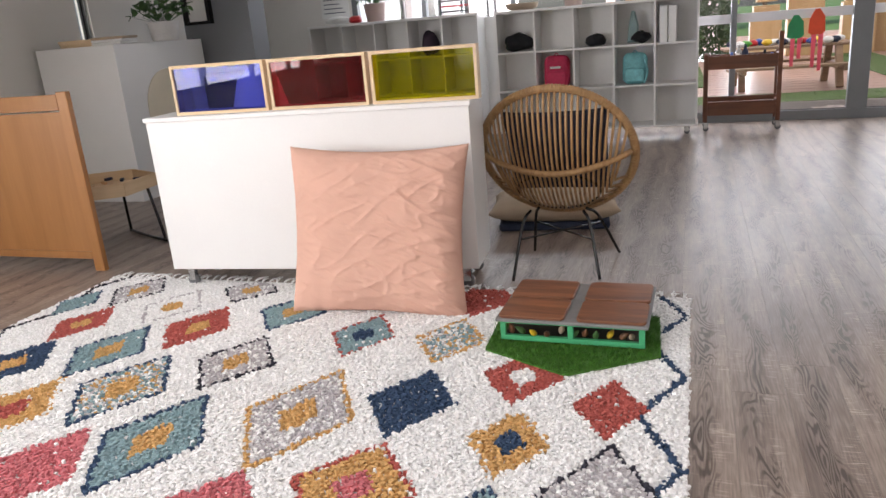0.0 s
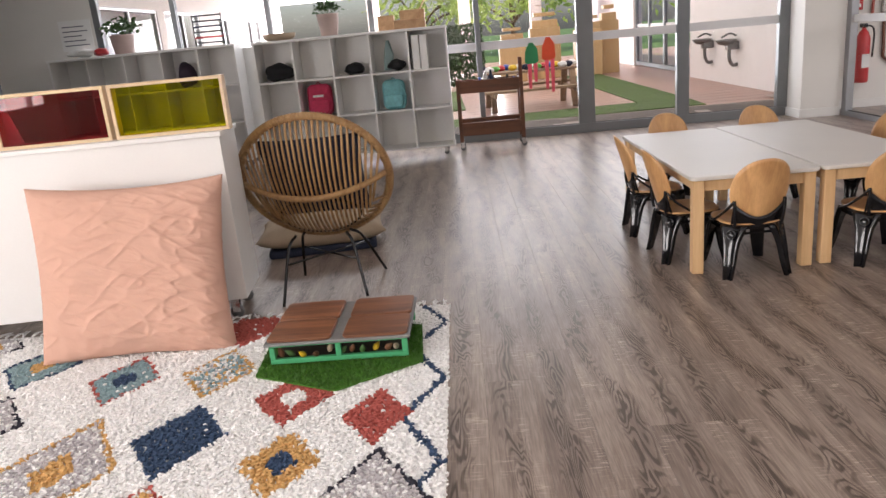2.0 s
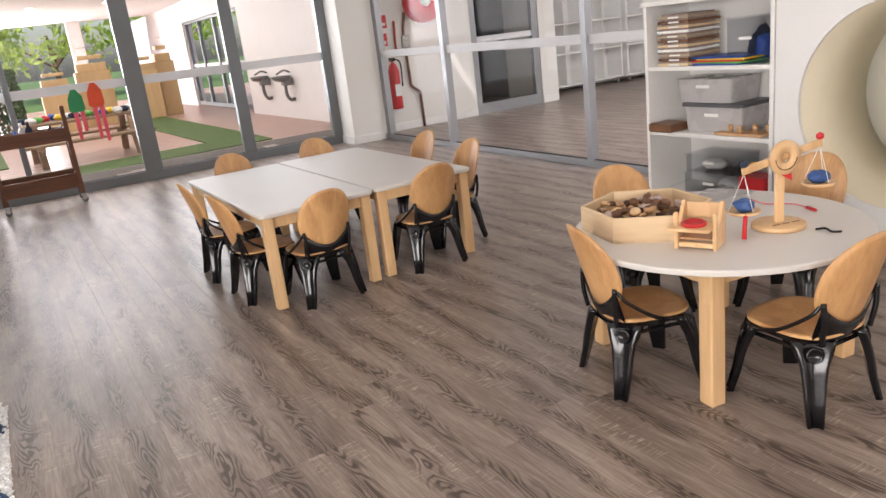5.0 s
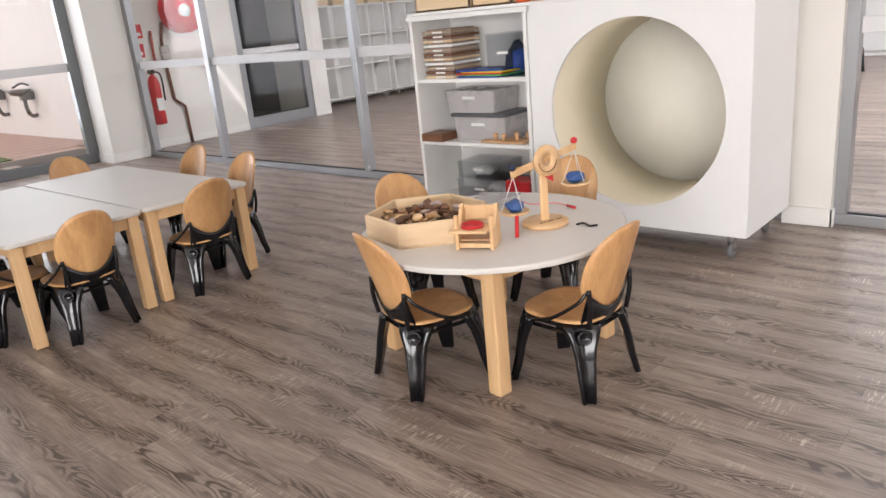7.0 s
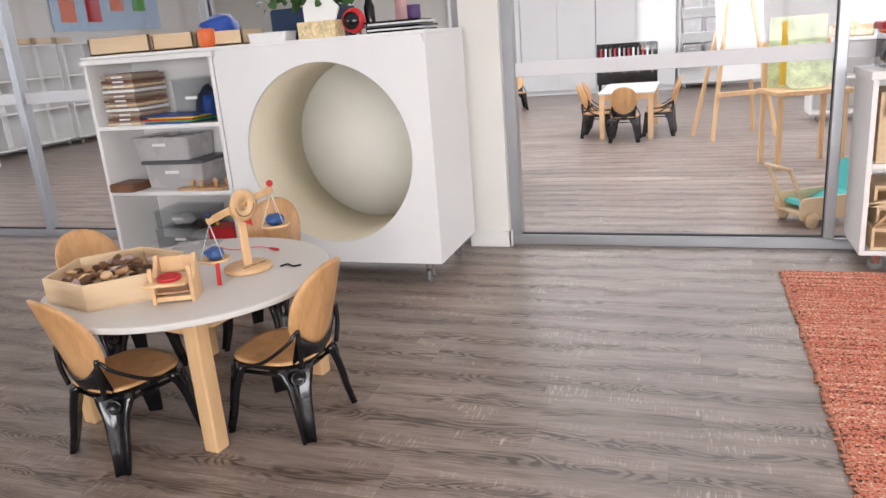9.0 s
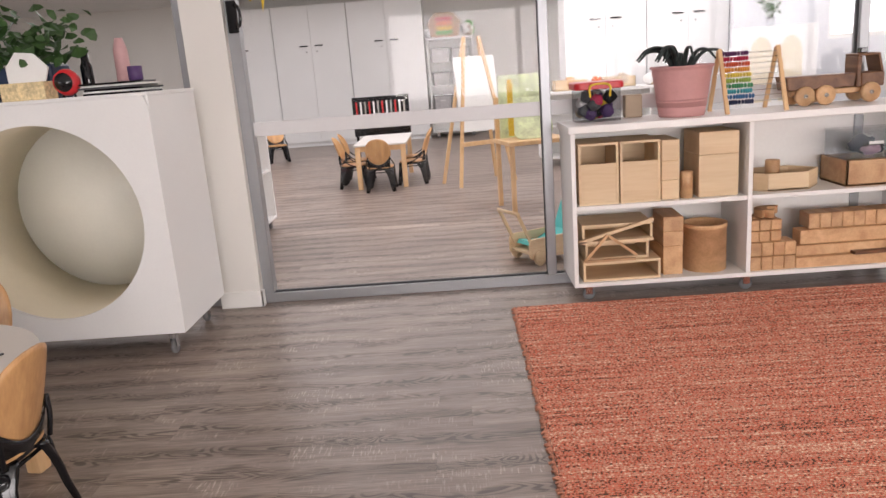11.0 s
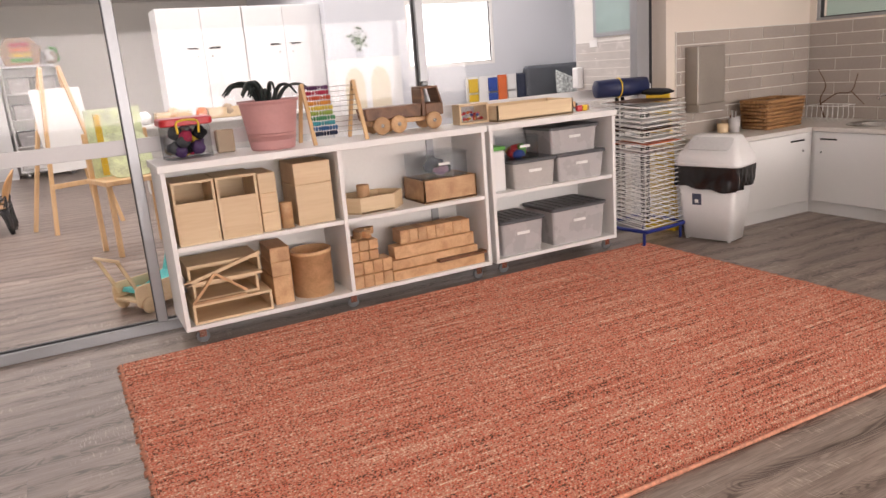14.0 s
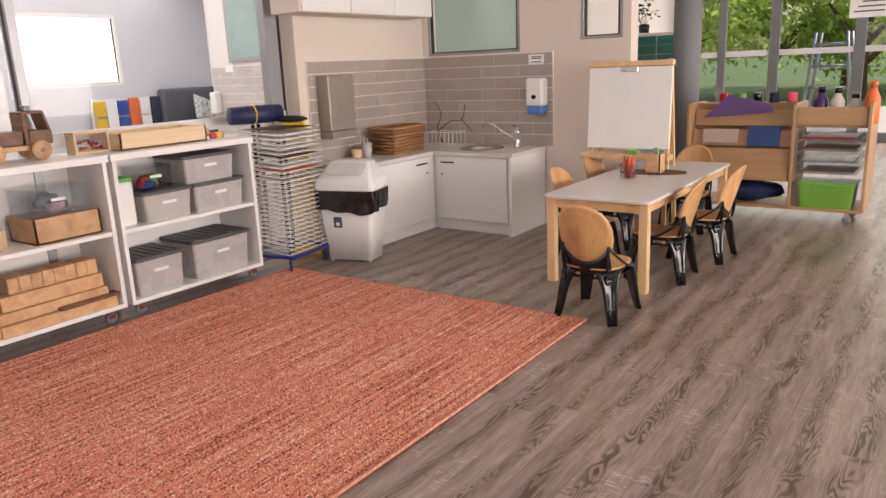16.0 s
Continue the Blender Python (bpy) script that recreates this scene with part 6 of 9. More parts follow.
# things on the round table
TZ = 0.515
hexp = [(0.245 * math.cos(radians(60 * i + 4)), 0.245 * math.sin(radians(60 * i + 4))) for i in range(6)]
hx = open_tray("hexagon_tray", pose(2.655, 2.165, TZ, 0, 0, 12), hexp, 0.095, PALEWOOD, "six-sided plywood tray full of wooden loose parts")
BARK = plain("bark_brown", (0.13, 0.065, 0.035), 0.8, vary=0.3)
for i in range(95):
    mt = (BLOCKWOOD, DARKWOOD, BARK, BEECH, BARK, POT)[i % 6]
    r, a = 0.19 * math.sqrt(rnd.random()), rnd.uniform(0, 6.28)
    kind = i % 4
    bmq = bm_tube([(-0.035, 0, 0), (0.035, 0, 0)], rnd.uniform(0.006, 0.011), 7) if kind == 0 else bm_lathe([(0.003, 0), (rnd.uniform(0.016, 0.026), 0.001), (0.02, 0.011), (0.003, 0.012)], 12) if kind == 1 else bm_box(-0.022, 0.022, -0.013, 0.013, 0, 0.016, 0.003) if kind == 2 else blob(0.05, 0.035, 0.03, i)
    solo("loose_part", bmq, mt, "small wooden loose part in the hexagon tray", "loose part", pose(2.655 + r * math.cos(a), 2.165 + r * math.sin(a), TZ + 0.022 + 0.068 * rnd.random() * (1.15 - r / 0.19 * 0.5), rnd.uniform(-30, 30), rnd.uniform(-30, 30), rnd.uniform(0, 360)), "loose parts")
dc = thing("toy_high_chair", pose(2.60, 1.86, TZ, 0, 0, -66), "small wooden doll seat with a red round tray", "toy")
for x in (-0.072, 0.058):
    part("side_board", bm_prism([(-0.052, 0), (0.052, 0), (0.052, 0.146), (0.028, 0.15), (-0.018, 0.085), (-0.052, 0.075)], 0, 0.014, 0.0015, m=Matrix(((0, 0, 1, x), (1, 0, 0, 0), (0, 1, 0, 0), (0, 0, 0, 1)))), BEECH, dc)
    part("front_post", bm_box(x, x + 0.014, -0.066, -0.053, 0, 0.13, 0.002), BEECH, dc)
part("base_bar", bm_box(-0.058, 0.058, -0.060, -0.046, 0.006, 0.024, 0.002), BEECH, dc)
part("seat_board", bm_box(-0.058, 0.058, -0.045, 0.045, 0.028, 0.036, 0.002), BLOCKWOOD, dc)
part("back_slat", bm_box(-0.058, 0.058, 0.036, 0.046, 0.085, 0.142, 0.002), BEECH, dc)
part("tray", bm_prism(rounded(-0.086, 0.058, -0.105, -0.0, 0.012), 0.072, 0.083, 0.003), BEECH, dc)
part("red_disc", bm_lathe([(0.002, 0), (0.040, 0), (0.043, 0.010), (0.036, 0.014), (0.034, 0.006), (0.002, 0.006)], 20, m=pose(-0.008, -0.048, 0.0835)), RED, dc)
bs = thing("balance_scale", pose(2.92, 1.78, TZ, 0, 0, -17), "wooden balance scale with two hanging pans", "balance scale")
part("base", bm_lathe([(0.085, 0), (0.092, 0.004), (0.092, 0.016), (0.086, 0.02)], 36), BEECH, bs)
# Raised dark strips imitate the shade in cut slots, here and on the dial.
for i in range(3):
    part("base_slot", bm_box(-0.05 + 0.04 * i, -0.02 + 0.04 * i, -0.035, -0.028, 0.0195, 0.0215), DARKWOOD, bs)
part("post", bm_box(-0.017, 0.017, -0.008, 0.008, 0.018, 0.258, 0.003), BEECH, bs)
dial = part("dial", bm_lathe([(0.020, -0.007), (0.060, -0.007), (0.060, 0.007), (0.020, 0.007)], 36, m=pose(0, -0.026, 0.258, 90), closed=True), BEECH, bs)
part("scale_slot", bm_tube([(0.043 * math.cos(a), -0.0335, 0.258 + 0.043 * math.sin(a)) for a in (math.pi * (1.02 + 0.96 * j / 20) for j in range(21))], 0.0022, 5), DARKWOOD, dial)
beam = part("beam", bm_box(-0.165, 0.165, -0.006, 0.006, -0.014, 0.014, 0.004), BEECH, bs, m=pose(0, -0.012, 0.258, 0, -10, 0))
part("pointer", bm_prism([(-0.028, 0.26), (0.012, 0.235), (0.006, 0.29)], 0, 0.004, m=pose(0.02, -0.02, -0.065, 90)), RED, bs)
for s, mt in ((-1, BLUEP), (1, RED)):
    ex, ez_ = s * 0.155 * math.cos(radians(10)), 0.258 + s * 0.155 * math.sin(radians(10))
    part("end_knob", bm_lathe([(0.002, -0.014), (0.012, -0.007), (0.014, 0), (0.012, 0.008), (0.002, 0.014)], 14, m=pose(ex, -0.012, ez_ + 0.024)), NAVY if s < 0 else RED, bs)
    pz = ez_ - 0.15
    part("pan", bm_lathe([(0.003, 0), (0.052, 0), (0.058, 0.007), (0.054, 0.012), (0.048, 0.006), (0.003, 0.005)], 28, m=pose(ex, -0.012, pz)), BEECH, bs)
    part("pan_weight", blob(0.075, 0.07, 0.045, s + 4), plain("blue_bears", (0.03, 0.08, 0.24), 0.5) if s < 0 else bpy.data.materials["blue_bears"], bs, m=pose(ex, -0.012, pz + 0.006))
    for a in (30, 150, 270):
        part("string", bm_tube([(ex, -0.012, ez_ - 0.01), (ex + 0.052 * math.cos(radians(a)), -0.012 + 0.052 * math.sin(radians(a)), pz + 0.008)], 0.0012, 4), PAPER, bs)
solo("red_stick", bm_tube([(0, 0, 0.006), (0.02, 0.01, 0.09)], 0.008, 8), RED, "red plastic stick on the table", "stick", pose(2.715, 1.77, TZ))
solo("black_hook", bm_tube(arc([(0, 0, 0.004), (0.03, 0.01, 0.004), (0.045, -0.03, 0.004), (0.075, -0.035, 0.005)]), 0.004, 6), BLACK, "small black hook on the table", "hook", pose(2.955, 1.66, TZ, 0, 0, -50))
wand = thing("magnet_wand", pose(3.18, 1.84, TZ), "red tipped fishing wand with cord on the table", "toy")
part("tip", bm_tube([(0, 0, 0.006), (-0.02, -0.05, 0.006)], 0.006, 8), RED, wand)
part("cord", bm_tube(arc([(0, 0, 0.006), (0.02, 0.08, 0.004), (-0.03, 0.16, 0.004), (0.0, 0.25, 0.004)]), 0.002, 5), PINKP, wand)
solo("flat_puzzle", bm_box(-0.16, 0.16, -0.1, 0.1, 0, 0.008, 0.002), GREYBOX, "flat grey board lying on the round table", "board", pose(3.12, 2.20, TZ, 0, 0, 20))


# ---- block shelf contents ----
def U1(x, y, z, a=0):
    return U @ pose(x, y, z, 0, 0, a)


def hollow(name, m, w, d, h, t, mat, label, group, window=0.0):
    """A hollow building block: boards round an open middle; window: how much of its front stays open at the top."""
    b = thing(name, m, label, "block", group)
    part("board", bm_box(0, w, 0, d, 0, t, 0.0015), mat, b)
    part("board", bm_box(0, w, 0, d, h - t, h, 0.0015), mat, b)
    part("board", bm_box(0, t, 0, d, t, h - t, 0.0015), mat, b)
    part("board", bm_box(w - t, w, 0, d, t, h - t, 0.0015), mat, b)
    if window:
        part("front_board", bm_box(t, w - t, 0.002, 0.012, t, h * (1 - window), 0.001), mat, b)
    part("back_board", bm_box(t, w - t, d - 0.01, d - 0.002, t, h - t), mat, b)
    return b


Z1, Z2 = 0.113, 0.5575
for x in (0.045, 0.275):
    hollow("hollow_block", U1(x, 0.03, Z2), 0.222, 0.30, 0.345, 0.014, PALEWOOD, "tall hollow plywood building block with an open slot", "hollow blocks", 0.33)
for i, h in enumerate((0.11, 0.11, 0.115)):
    solo("cube_block", bm_box(0, 0.10, 0, 0.28, 0, h - 0.001, 0.003), PALEWOOD, "plywood building block in a stack of three", "block", U1(0.508, 0.05, Z2 + sum((0.11, 0.11, 0.115)[:i])), "cube blocks")
solo("cylinder_block", bm_lathe([(0.036, 0), (0.036, 0.148), (0.033, 0.15)], 24), BLOCKWOOD, "solid wooden cylinder block", "block", U1(0.655, 0.08, Z2))
solo("cube_block", bm_box(0, 0.22, 0, 0.28, 0, 0.235, 0.003), PALEWOOD, "large plywood building block", "block", U1(0.715, 0.05, Z2), "cube blocks")
solo("cube_block", bm_box(0, 0.22, 0, 0.28, 0, 0.125, 0.003), PALEWOOD, "plywood building block on top of another", "block", U1(0.715, 0.05, Z2 + 0.236), "cube blocks")
hollow("hollow_block", U1(0.055, 0.02, Z1), 0.44, 0.30, 0.115, 0.014, PALEWOOD, "long hollow plywood block lying flat", "hollow blocks")
hollow("hollow_block", U1(0.075, 0.05, Z1 + 0.117), 0.36, 0.28, 0.105, 0.014, PALEWOOD, "hollow plywood block on another", "hollow blocks")
hollow("hollow_block", U1(0.06, 0.06, Z1 + 0.224), 0.40, 0.28, 0.10, 0.014, PALEWOOD, "hollow plywood block at the top of a stack", "hollow blocks")
tri = thing("triangle_block", U1(0.065, 0.004, Z1 + 0.118), "triangular frame of plywood strips leaning on the blocks", "block", "triangle blocks")
part("strip", bm_box(0, 0.20, 0, 0.014, 0, 0.014), BLOCKWOOD, tri, m=pose(0, 0, 0, 0, -48, 0))
part("strip", bm_box(0, 0.20, 0, 0.014, 0, 0.014), BLOCKWOOD, tri, m=pose(0.13, 0, 0.146, 0, 38, 0))
part("strip", bm_box(0.0, 0.285, 0, 0.014, 0, 0.014), BLOCKWOOD, tri)
tr2 = thing("ramp_block", U1(0.035, 0.022, Z1 + 0.222), "long plywood ramp frame leaning across the stack", "block", "triangle blocks")
part("strip", bm_box(0, 0.44, 0, 0.026, 0, 0.018), PALEWOOD, tr2, m=pose(0, 0, 0.0, 0, -15, 0))
part("strip", bm_box(0, 0.42, 0, 0.026, 0, 0.016), PALEWOOD, tr2)
for z, h in ((0, 0.17), (0.171, 0.085), (0.257, 0.085)):
    solo("solid_block", bm_box(0, 0.115, 0, 0.26, 0, h, 0.004), BLOCKWOOD, "solid golden wooden block in a stack", "block", U1(0.52, 0.06, Z1 + z, 3 - 20 * z), "solid blocks")
solo("round_box", bm_lathe([(0.122, 0), (0.122, 0.25), (0.126, 0.25), (0.126, 0.275), (0.112, 0.275), (0.112, 0.02), (0.01, 0.02)], 40), BLOCKWOOD, "round bentwood box with a raised rim", "box", U1(0.79, 0.17, Z1))
hex2 = [(0.18 * math.cos(radians(60 * i)) * 1.25, 0.15 * math.sin(radians(60 * i))) for i in range(6)]
open_tray("hexagon_tray", U1(1.22, 0.20, Z2), hex2, 0.10, PALEWOOD, "long six-sided plywood tray on the shelf")
solo("cylinder_block", bm_lathe([(0.04, 0), (0.04, 0.15), (0.037, 0.152)], 24), BLOCKWOOD, "wooden cylinder block standing in a tray", "block", U1(1.17, 0.17, Z2 + 0.013))
open_tray("timber_crate", U1(1.53, 0.05, Z2), [(0, 0), (0.38, 0), (0.38, 0.30), (0, 0.30)], 0.145, BLOCKWOOD, "golden timber crate on the shelf", cat="crate")
clear_box(U1(1.70, 0.20, Z2 + 0.146), 0.33, 0.24, 0.145, (BLACKCLOTH, NAVY, CUP := plain("mauve_bits", (0.35, 0.2, 0.28), 0.6)), "clear lidded box of dark pieces on the crate")
for i in range(8):
    solo("unit_block", bm_box(0, 0.062, 0, 0.13, 0, 0.088, 0.004), BLOCKWOOD, "short wooden block standing in a row", "block", U1(1.36 + 0.0635 * i, 0.10, Z1 + 0.205, rnd.uniform(-3, 3)), "unit blocks")
for z, l, x, y in ((0.0, 0.66, 1.26, 0.02), (0.001, 0.66, 1.25, 0.13), (0.062, 0.62, 1.27, 0.05), (0.124, 0.58, 1.30, 0.07)):
    solo("plank_block", bm_box(0, l, 0, 0.10, 0, 0.060 if z != 0.124 else 0.08, 0.003), BLOCKWOOD, "long wooden plank block in a stack", "block", U1(x, y, Z1 + z, rnd.uniform(-1.5, 1.5)), "plank blocks")
solo("plank_block", bm_box(0, 0.36, 0, 0.07, 0, 0.018, 0.002), DARKWOOD, "thin dark plank lying in front of the blocks", "block", U1(1.58, 0.0 + 0.005, Z1 + 0.061, 2), "plank blocks")
for r in range(4):
    for i in range(4 - (r == 3)):
        if r < 2 or i < 3:
            solo("unit_block", bm_box(0, 0.062, 0, 0.125, 0, 0.060 if r > 1 else 0.078, 0.004), BLOCKWOOD, "small wooden block in a loose pile", "block", U1(1.0 + 0.0645 * i + 0.01 * (r % 2), 0.02 + 0.02 * r, Z1 + (0, 0.079, 0.158, 0.219)[r], rnd.uniform(-4, 4) if r > 1 else 0), "unit blocks")
for i in range(4):
    solo("arch_block", bm_prism([(0.085 * math.cos(math.pi * j / 12), 0.085 * math.sin(math.pi * j / 12)) for j in range(13)] + [(0.05 * math.cos(math.pi * (12 - j) / 12), 0.05 * math.sin(math.pi * (12 - j) / 12)) for j in range(13)], 0, 0.045, 0.002), BLOCKWOOD,
         "curved wooden arch block on the pile", "block", U1(1.09 + 0.035 * i, 0.16, Z1 + 0.24 + 0.046 * (i // 2), 20 * i), "arch blocks")

# on top of the block shelf
ST = 1.005
tub = thing("red_lidded_tub", U1(0.20, 0.30, ST), "clear plastic tub with a red lid, full of small toys", "tub")
part("body", bm_prism(rounded(-0.125, 0.125, -0.11, 0.11, 0.03), 0, 0.19), SMOKY, tub)
for i in range(22):
    part("toy", blob(0.075, 0.065, 0.075, i), (cupm, BLACKCLOTH, GREYBOX, PINKBAG, BEIGE, GREYLID, YELLOWP)[i % 7], tub, m=pose(rnd.uniform(-0.08, 0.08), rnd.uniform(-0.07, 0.07), 0.004 + 0.011 * (i % 10)))
part("lid", bm_prism(rounded(-0.14, 0.14, -0.125, 0.125, 0.035), 0.182, 0.222, 0.006), RED, tub)
part("handle", bm_tube(arc([(-0.055, -0.130, 0.14), (-0.05, -0.134, 0.205), (0.05, -0.134, 0.205), (0.055, -0.130, 0.14)], 5), 0.006, 6), YELLOWP, tub)
solo("paper_bag", bm_box(-0.05, 0.05, -0.03, 0.03, 0, 0.13, 0.006), BEIGE, "small brown paper bag beside the tub", "bag", U1(0.42, 0.34, ST))
PINKPOT = plain("pink_ribbed_pot", (0.56, 0.29, 0.28), 0.6, vary=0.08)
pp = thing("pink_planter", U1(0.665, 0.21, ST) @ Matrix.Diagonal((1.22, 1.22, 1.06, 1)), "ribbed pink pot holding dark strappy felt leaves", "planter")
prof = [(0.10, 0)] + [(0.103 + 0.030 * j / 24 + 0.0016 * (j % 2), 0.01 + 0.235 * j / 24) for j in range(25)] + [(0.142, 0.25), (0.142, 0.262), (0.130, 0.262), (0.11, 0.05), (0.01, 0.04)]
part("pot", bm_lathe(prof, 36), PINKPOT, pp)
for i in range(17):
    a, l = rnd.uniform(0.5, 5.6), rnd.uniform(0.16, 0.30)
    lift = rnd.uniform(0.10, 0.20)
    c, s = math.cos(a + 1.6), math.sin(a + 1.6)
    if i < 11:
        c, s = -abs(math.cos(a)) , 0.6 * math.sin(a)
    path = [(0.02 * c, 0.02 * s, 0.20), (0.4 * l * c, 0.4 * l * s, 0.25 + lift * 0.5), (0.75 * l * c, 0.75 * l * s, 0.25 + lift * 0.6), (l * c, l * s, 0.24 + lift * 0.35)]
    t = bm_tube(arc(path, 4), 0.013, 6, r1=0.004)
    part("leaf", t, DARKLEAF, pp)
ab = thing("abacus", U1(1.03, 0.20, ST), "wooden abacus frame with rows of rainbow beads", "abacus")
for x in (-0.16, 0.16):
    part("leg", bm_box(-0.011, 0.011, -0.009, 0.009, 0, 0.375, 0.002), BEECH, ab, m=pose(x, -0.14, 0, -22))
    part("leg", bm_box(-0.011, 0.011, -0.009, 0.009, 0, 0.365, 0.002), BEECH, ab, m=pose(x, 0.15, 0, 22))
cols = ((0.10, 0.02, 0.10), (0.45, 0.02, 0.06), (0.62, 0.10, 0.04), (0.72, 0.30, 0.05), (0.72, 0.55, 0.08), (0.30, 0.42, 0.08), (0.06, 0.28, 0.12), (0.05, 0.33, 0.38), (0.03, 0.13, 0.30), (0.012, 0.02, 0.06))
bead = bm_lathe([(0.003, -0.0065), (0.0125, -0.004), (0.0135, 0), (0.0125, 0.004), (0.003, 0.0065)], 10, m=pose(0, 0, 0, 0, 90))
beadme = bpy.data.meshes.new("bead")
bead.to_mesh(beadme)
bead.free()
for r in range(10):
    d = 0.345 - 0.031 * r
    yy, zz = -0.14 + d * math.sin(radians(22)), d * math.cos(radians(22))
    rod = part("rod", bm_tube([(-0.16, 0, 0), (0.16, 0, 0)], 0.002, 5), STEEL, ab, m=pose(0, yy, zz))
    mt = plain("bead_colour", cols[r], 0.35)
    me = beadme.copy()
    me.materials.append(mt)
    for i in range(10):
        b = new("bead", me)
        b.parent, b.matrix_basis = rod, pose(-0.145 + 0.0145 * i + 0.004 * math.sin(r * 3 + i), 0, 0)
tk = thing("wooden_truck", U1(1.56, 0.30, ST, 0), "dark walnut toy tip truck with six wheels", "toy truck")
part("chassis", bm_box(-0.26, 0.22, -0.045, 0.045, 0.055, 0.085, 0.004), BLOCKWOOD, tk)
part("tray", bm_prism([(-0.29, 0.09), (0.075, 0.09), (0.085, 0.165), (-0.305, 0.165)], -0.075, 0.075, 0.004, m=pose(0, 0, 0, 90)), DARKWOOD, tk)
cab = part("cab", bm_box(0.09, 0.115, -0.07, 0.07, 0.085, 0.255, 0.004), DARKWOOD, tk)
part("cab_floor", bm_box(0.115, 0.245, -0.07, 0.07, 0.085, 0.165, 0.006), DARKWOOD, cab)
part("cab_roof", bm_box(0.09, 0.215, -0.07, 0.07, 0.255, 0.27, 0.004), DARKWOOD, cab)
part("cab_pillar", bm_box(0, 0.014, -0.07, 0.07, 0, 0.10, 0.002), DARKWOOD, cab, m=pose(0.225, 0, 0.163, 0, -14, 0))
part("beacon", bm_box(0.13, 0.17, -0.02, 0.02, 0.27, 0.30, 0.003), BLACK, cab)
for x in (-0.20, -0.085, 0.165):
    for s in (-1, 1):
        w = part("wheel", bm_lathe([(0.002, -0.014), (0.05, -0.014), (0.055, -0.008), (0.055, 0.008), (0.05, 0.014), (0.002, 0.014)], 24, m=pose(x, s * 0.078, 0.055, 90)), BLOCKWOOD, tk)
        part("hub", bm_lathe([(0.001, -0.017), (0.012, -0.017), (0.012, 0.017), (0.001, 0.017)], 12, m=pose(x, s * 0.078, 0.055, 90)), STEEL, w)
bx = thing("bead_box", U1(2.02, 0.26, ST), "small wooden display box of coloured beads", "box")
for a, b, z0, z1 in ((-0.11, 0.11, 0, 0.014), (-0.11, 0.11, 0.116, 0.13), (-0.11, -0.096, 0.014, 0.116), (0.096, 0.11, 0.014, 0.116)):
    part("frame", bm_box(a, b, -0.05, 0.05, z0, z1, 0.001), PALEWOOD, bx)
part("pane", bm_box(-0.096, 0.096, -0.046, -0.044, 0.014, 0.116), CLEAR, bx)
for i in range(26):
    part("bead", bm_lathe([(0.002, -0.01), (0.011, -0.005), (0.013, 0), (0.011, 0.006), (0.002, 0.01)], 8), (RED, BLUEP, PAPER, ORANGEP, PINKP, YELLOWP)[i % 6], bx, m=pose(rnd.uniform(-0.08, 0.08), rnd.uniform(-0.03, 0.03), 0.026 + 0.05 * rnd.random()))


def V1(x, y, z, a=0):
    return V @ pose(x, y, z, 0, 0, a)


open_tray("timber_crate", V1(0.13, 0.10, ST), [(0, 0), (0.62, 0), (0.62, 0.30), (0, 0.30)], 0.105, PALEWOOD, "long pale timber crate on top of the shelf", cat="crate")
snake = thing("wooden_snake", V1(0.84, 0.22, ST), "jointed wooden snake with red patches on the shelf", "toy")
for i in range(7):
    part("link", bm_box(-0.022, 0.022, -0.02, 0.02, 0, 0.04, 0.008, 2), (BLOCKWOOD, RED, YELLOWP)[i % 3], snake, m=pose(-0.11 + 0.036 * i, 0.03 * math.sin(i), 0.03 * (i in (1, 2, 3)), 0, 0, 25 * math.cos(i)))
lidded_box(V1(0.24, 0.20, Z1 - 0.003), 0.34, 0.34, 0.22, GREYBOX, GREYLID, "smoky grey box with a ribbed dark lid", ribs=6)
lidded_box(V1(0.72, 0.21, Z1 - 0.003), 0.46, 0.36, 0.24, GREYBOX, GREYLID, "wide smoky grey box with a ribbed dark lid", ribs=7)
wb = thing("green_lidded_tub", V1(0.10, 0.16, 0.5525), "tall white tub with a green lid", "tub")
part("body", bm_box(-0.06, 0.06, -0.08, 0.10, 0, 0.27, 0.01), WHITE, wb)
part("lid", bm_box(-0.064, 0.064, -0.084, 0.104, 0.27, 0.295, 0.006), GREENP, wb)
lidded_box(V1(0.36, 0.20, 0.5525), 0.34, 0.34, 0.17, plain("milky_plastic", (0.46, 0.44, 0.42), 0.4), GREYLID, "milky plastic storage box with dark lid")
clear_box(V1(0.32, 0.18, 0.745), 0.22, 0.2, 0.14, (RED, YELLOWP, GREENP, BLUEP, ORANGEP, RED, YELLOWP, GREENP), "clear box of bright beads on another box")
lidded_box(V1(0.76, 0.21, 0.5525), 0.40, 0.34, 0.17, GREYBOX, GREYLID, "smoky grey storage box on the shelf")
lidded_box(V1(0.72, 0.22, 0.7455), 0.40, 0.32, 0.16, GREYBOX, GREYLID, "smoky grey storage box stacked on another")

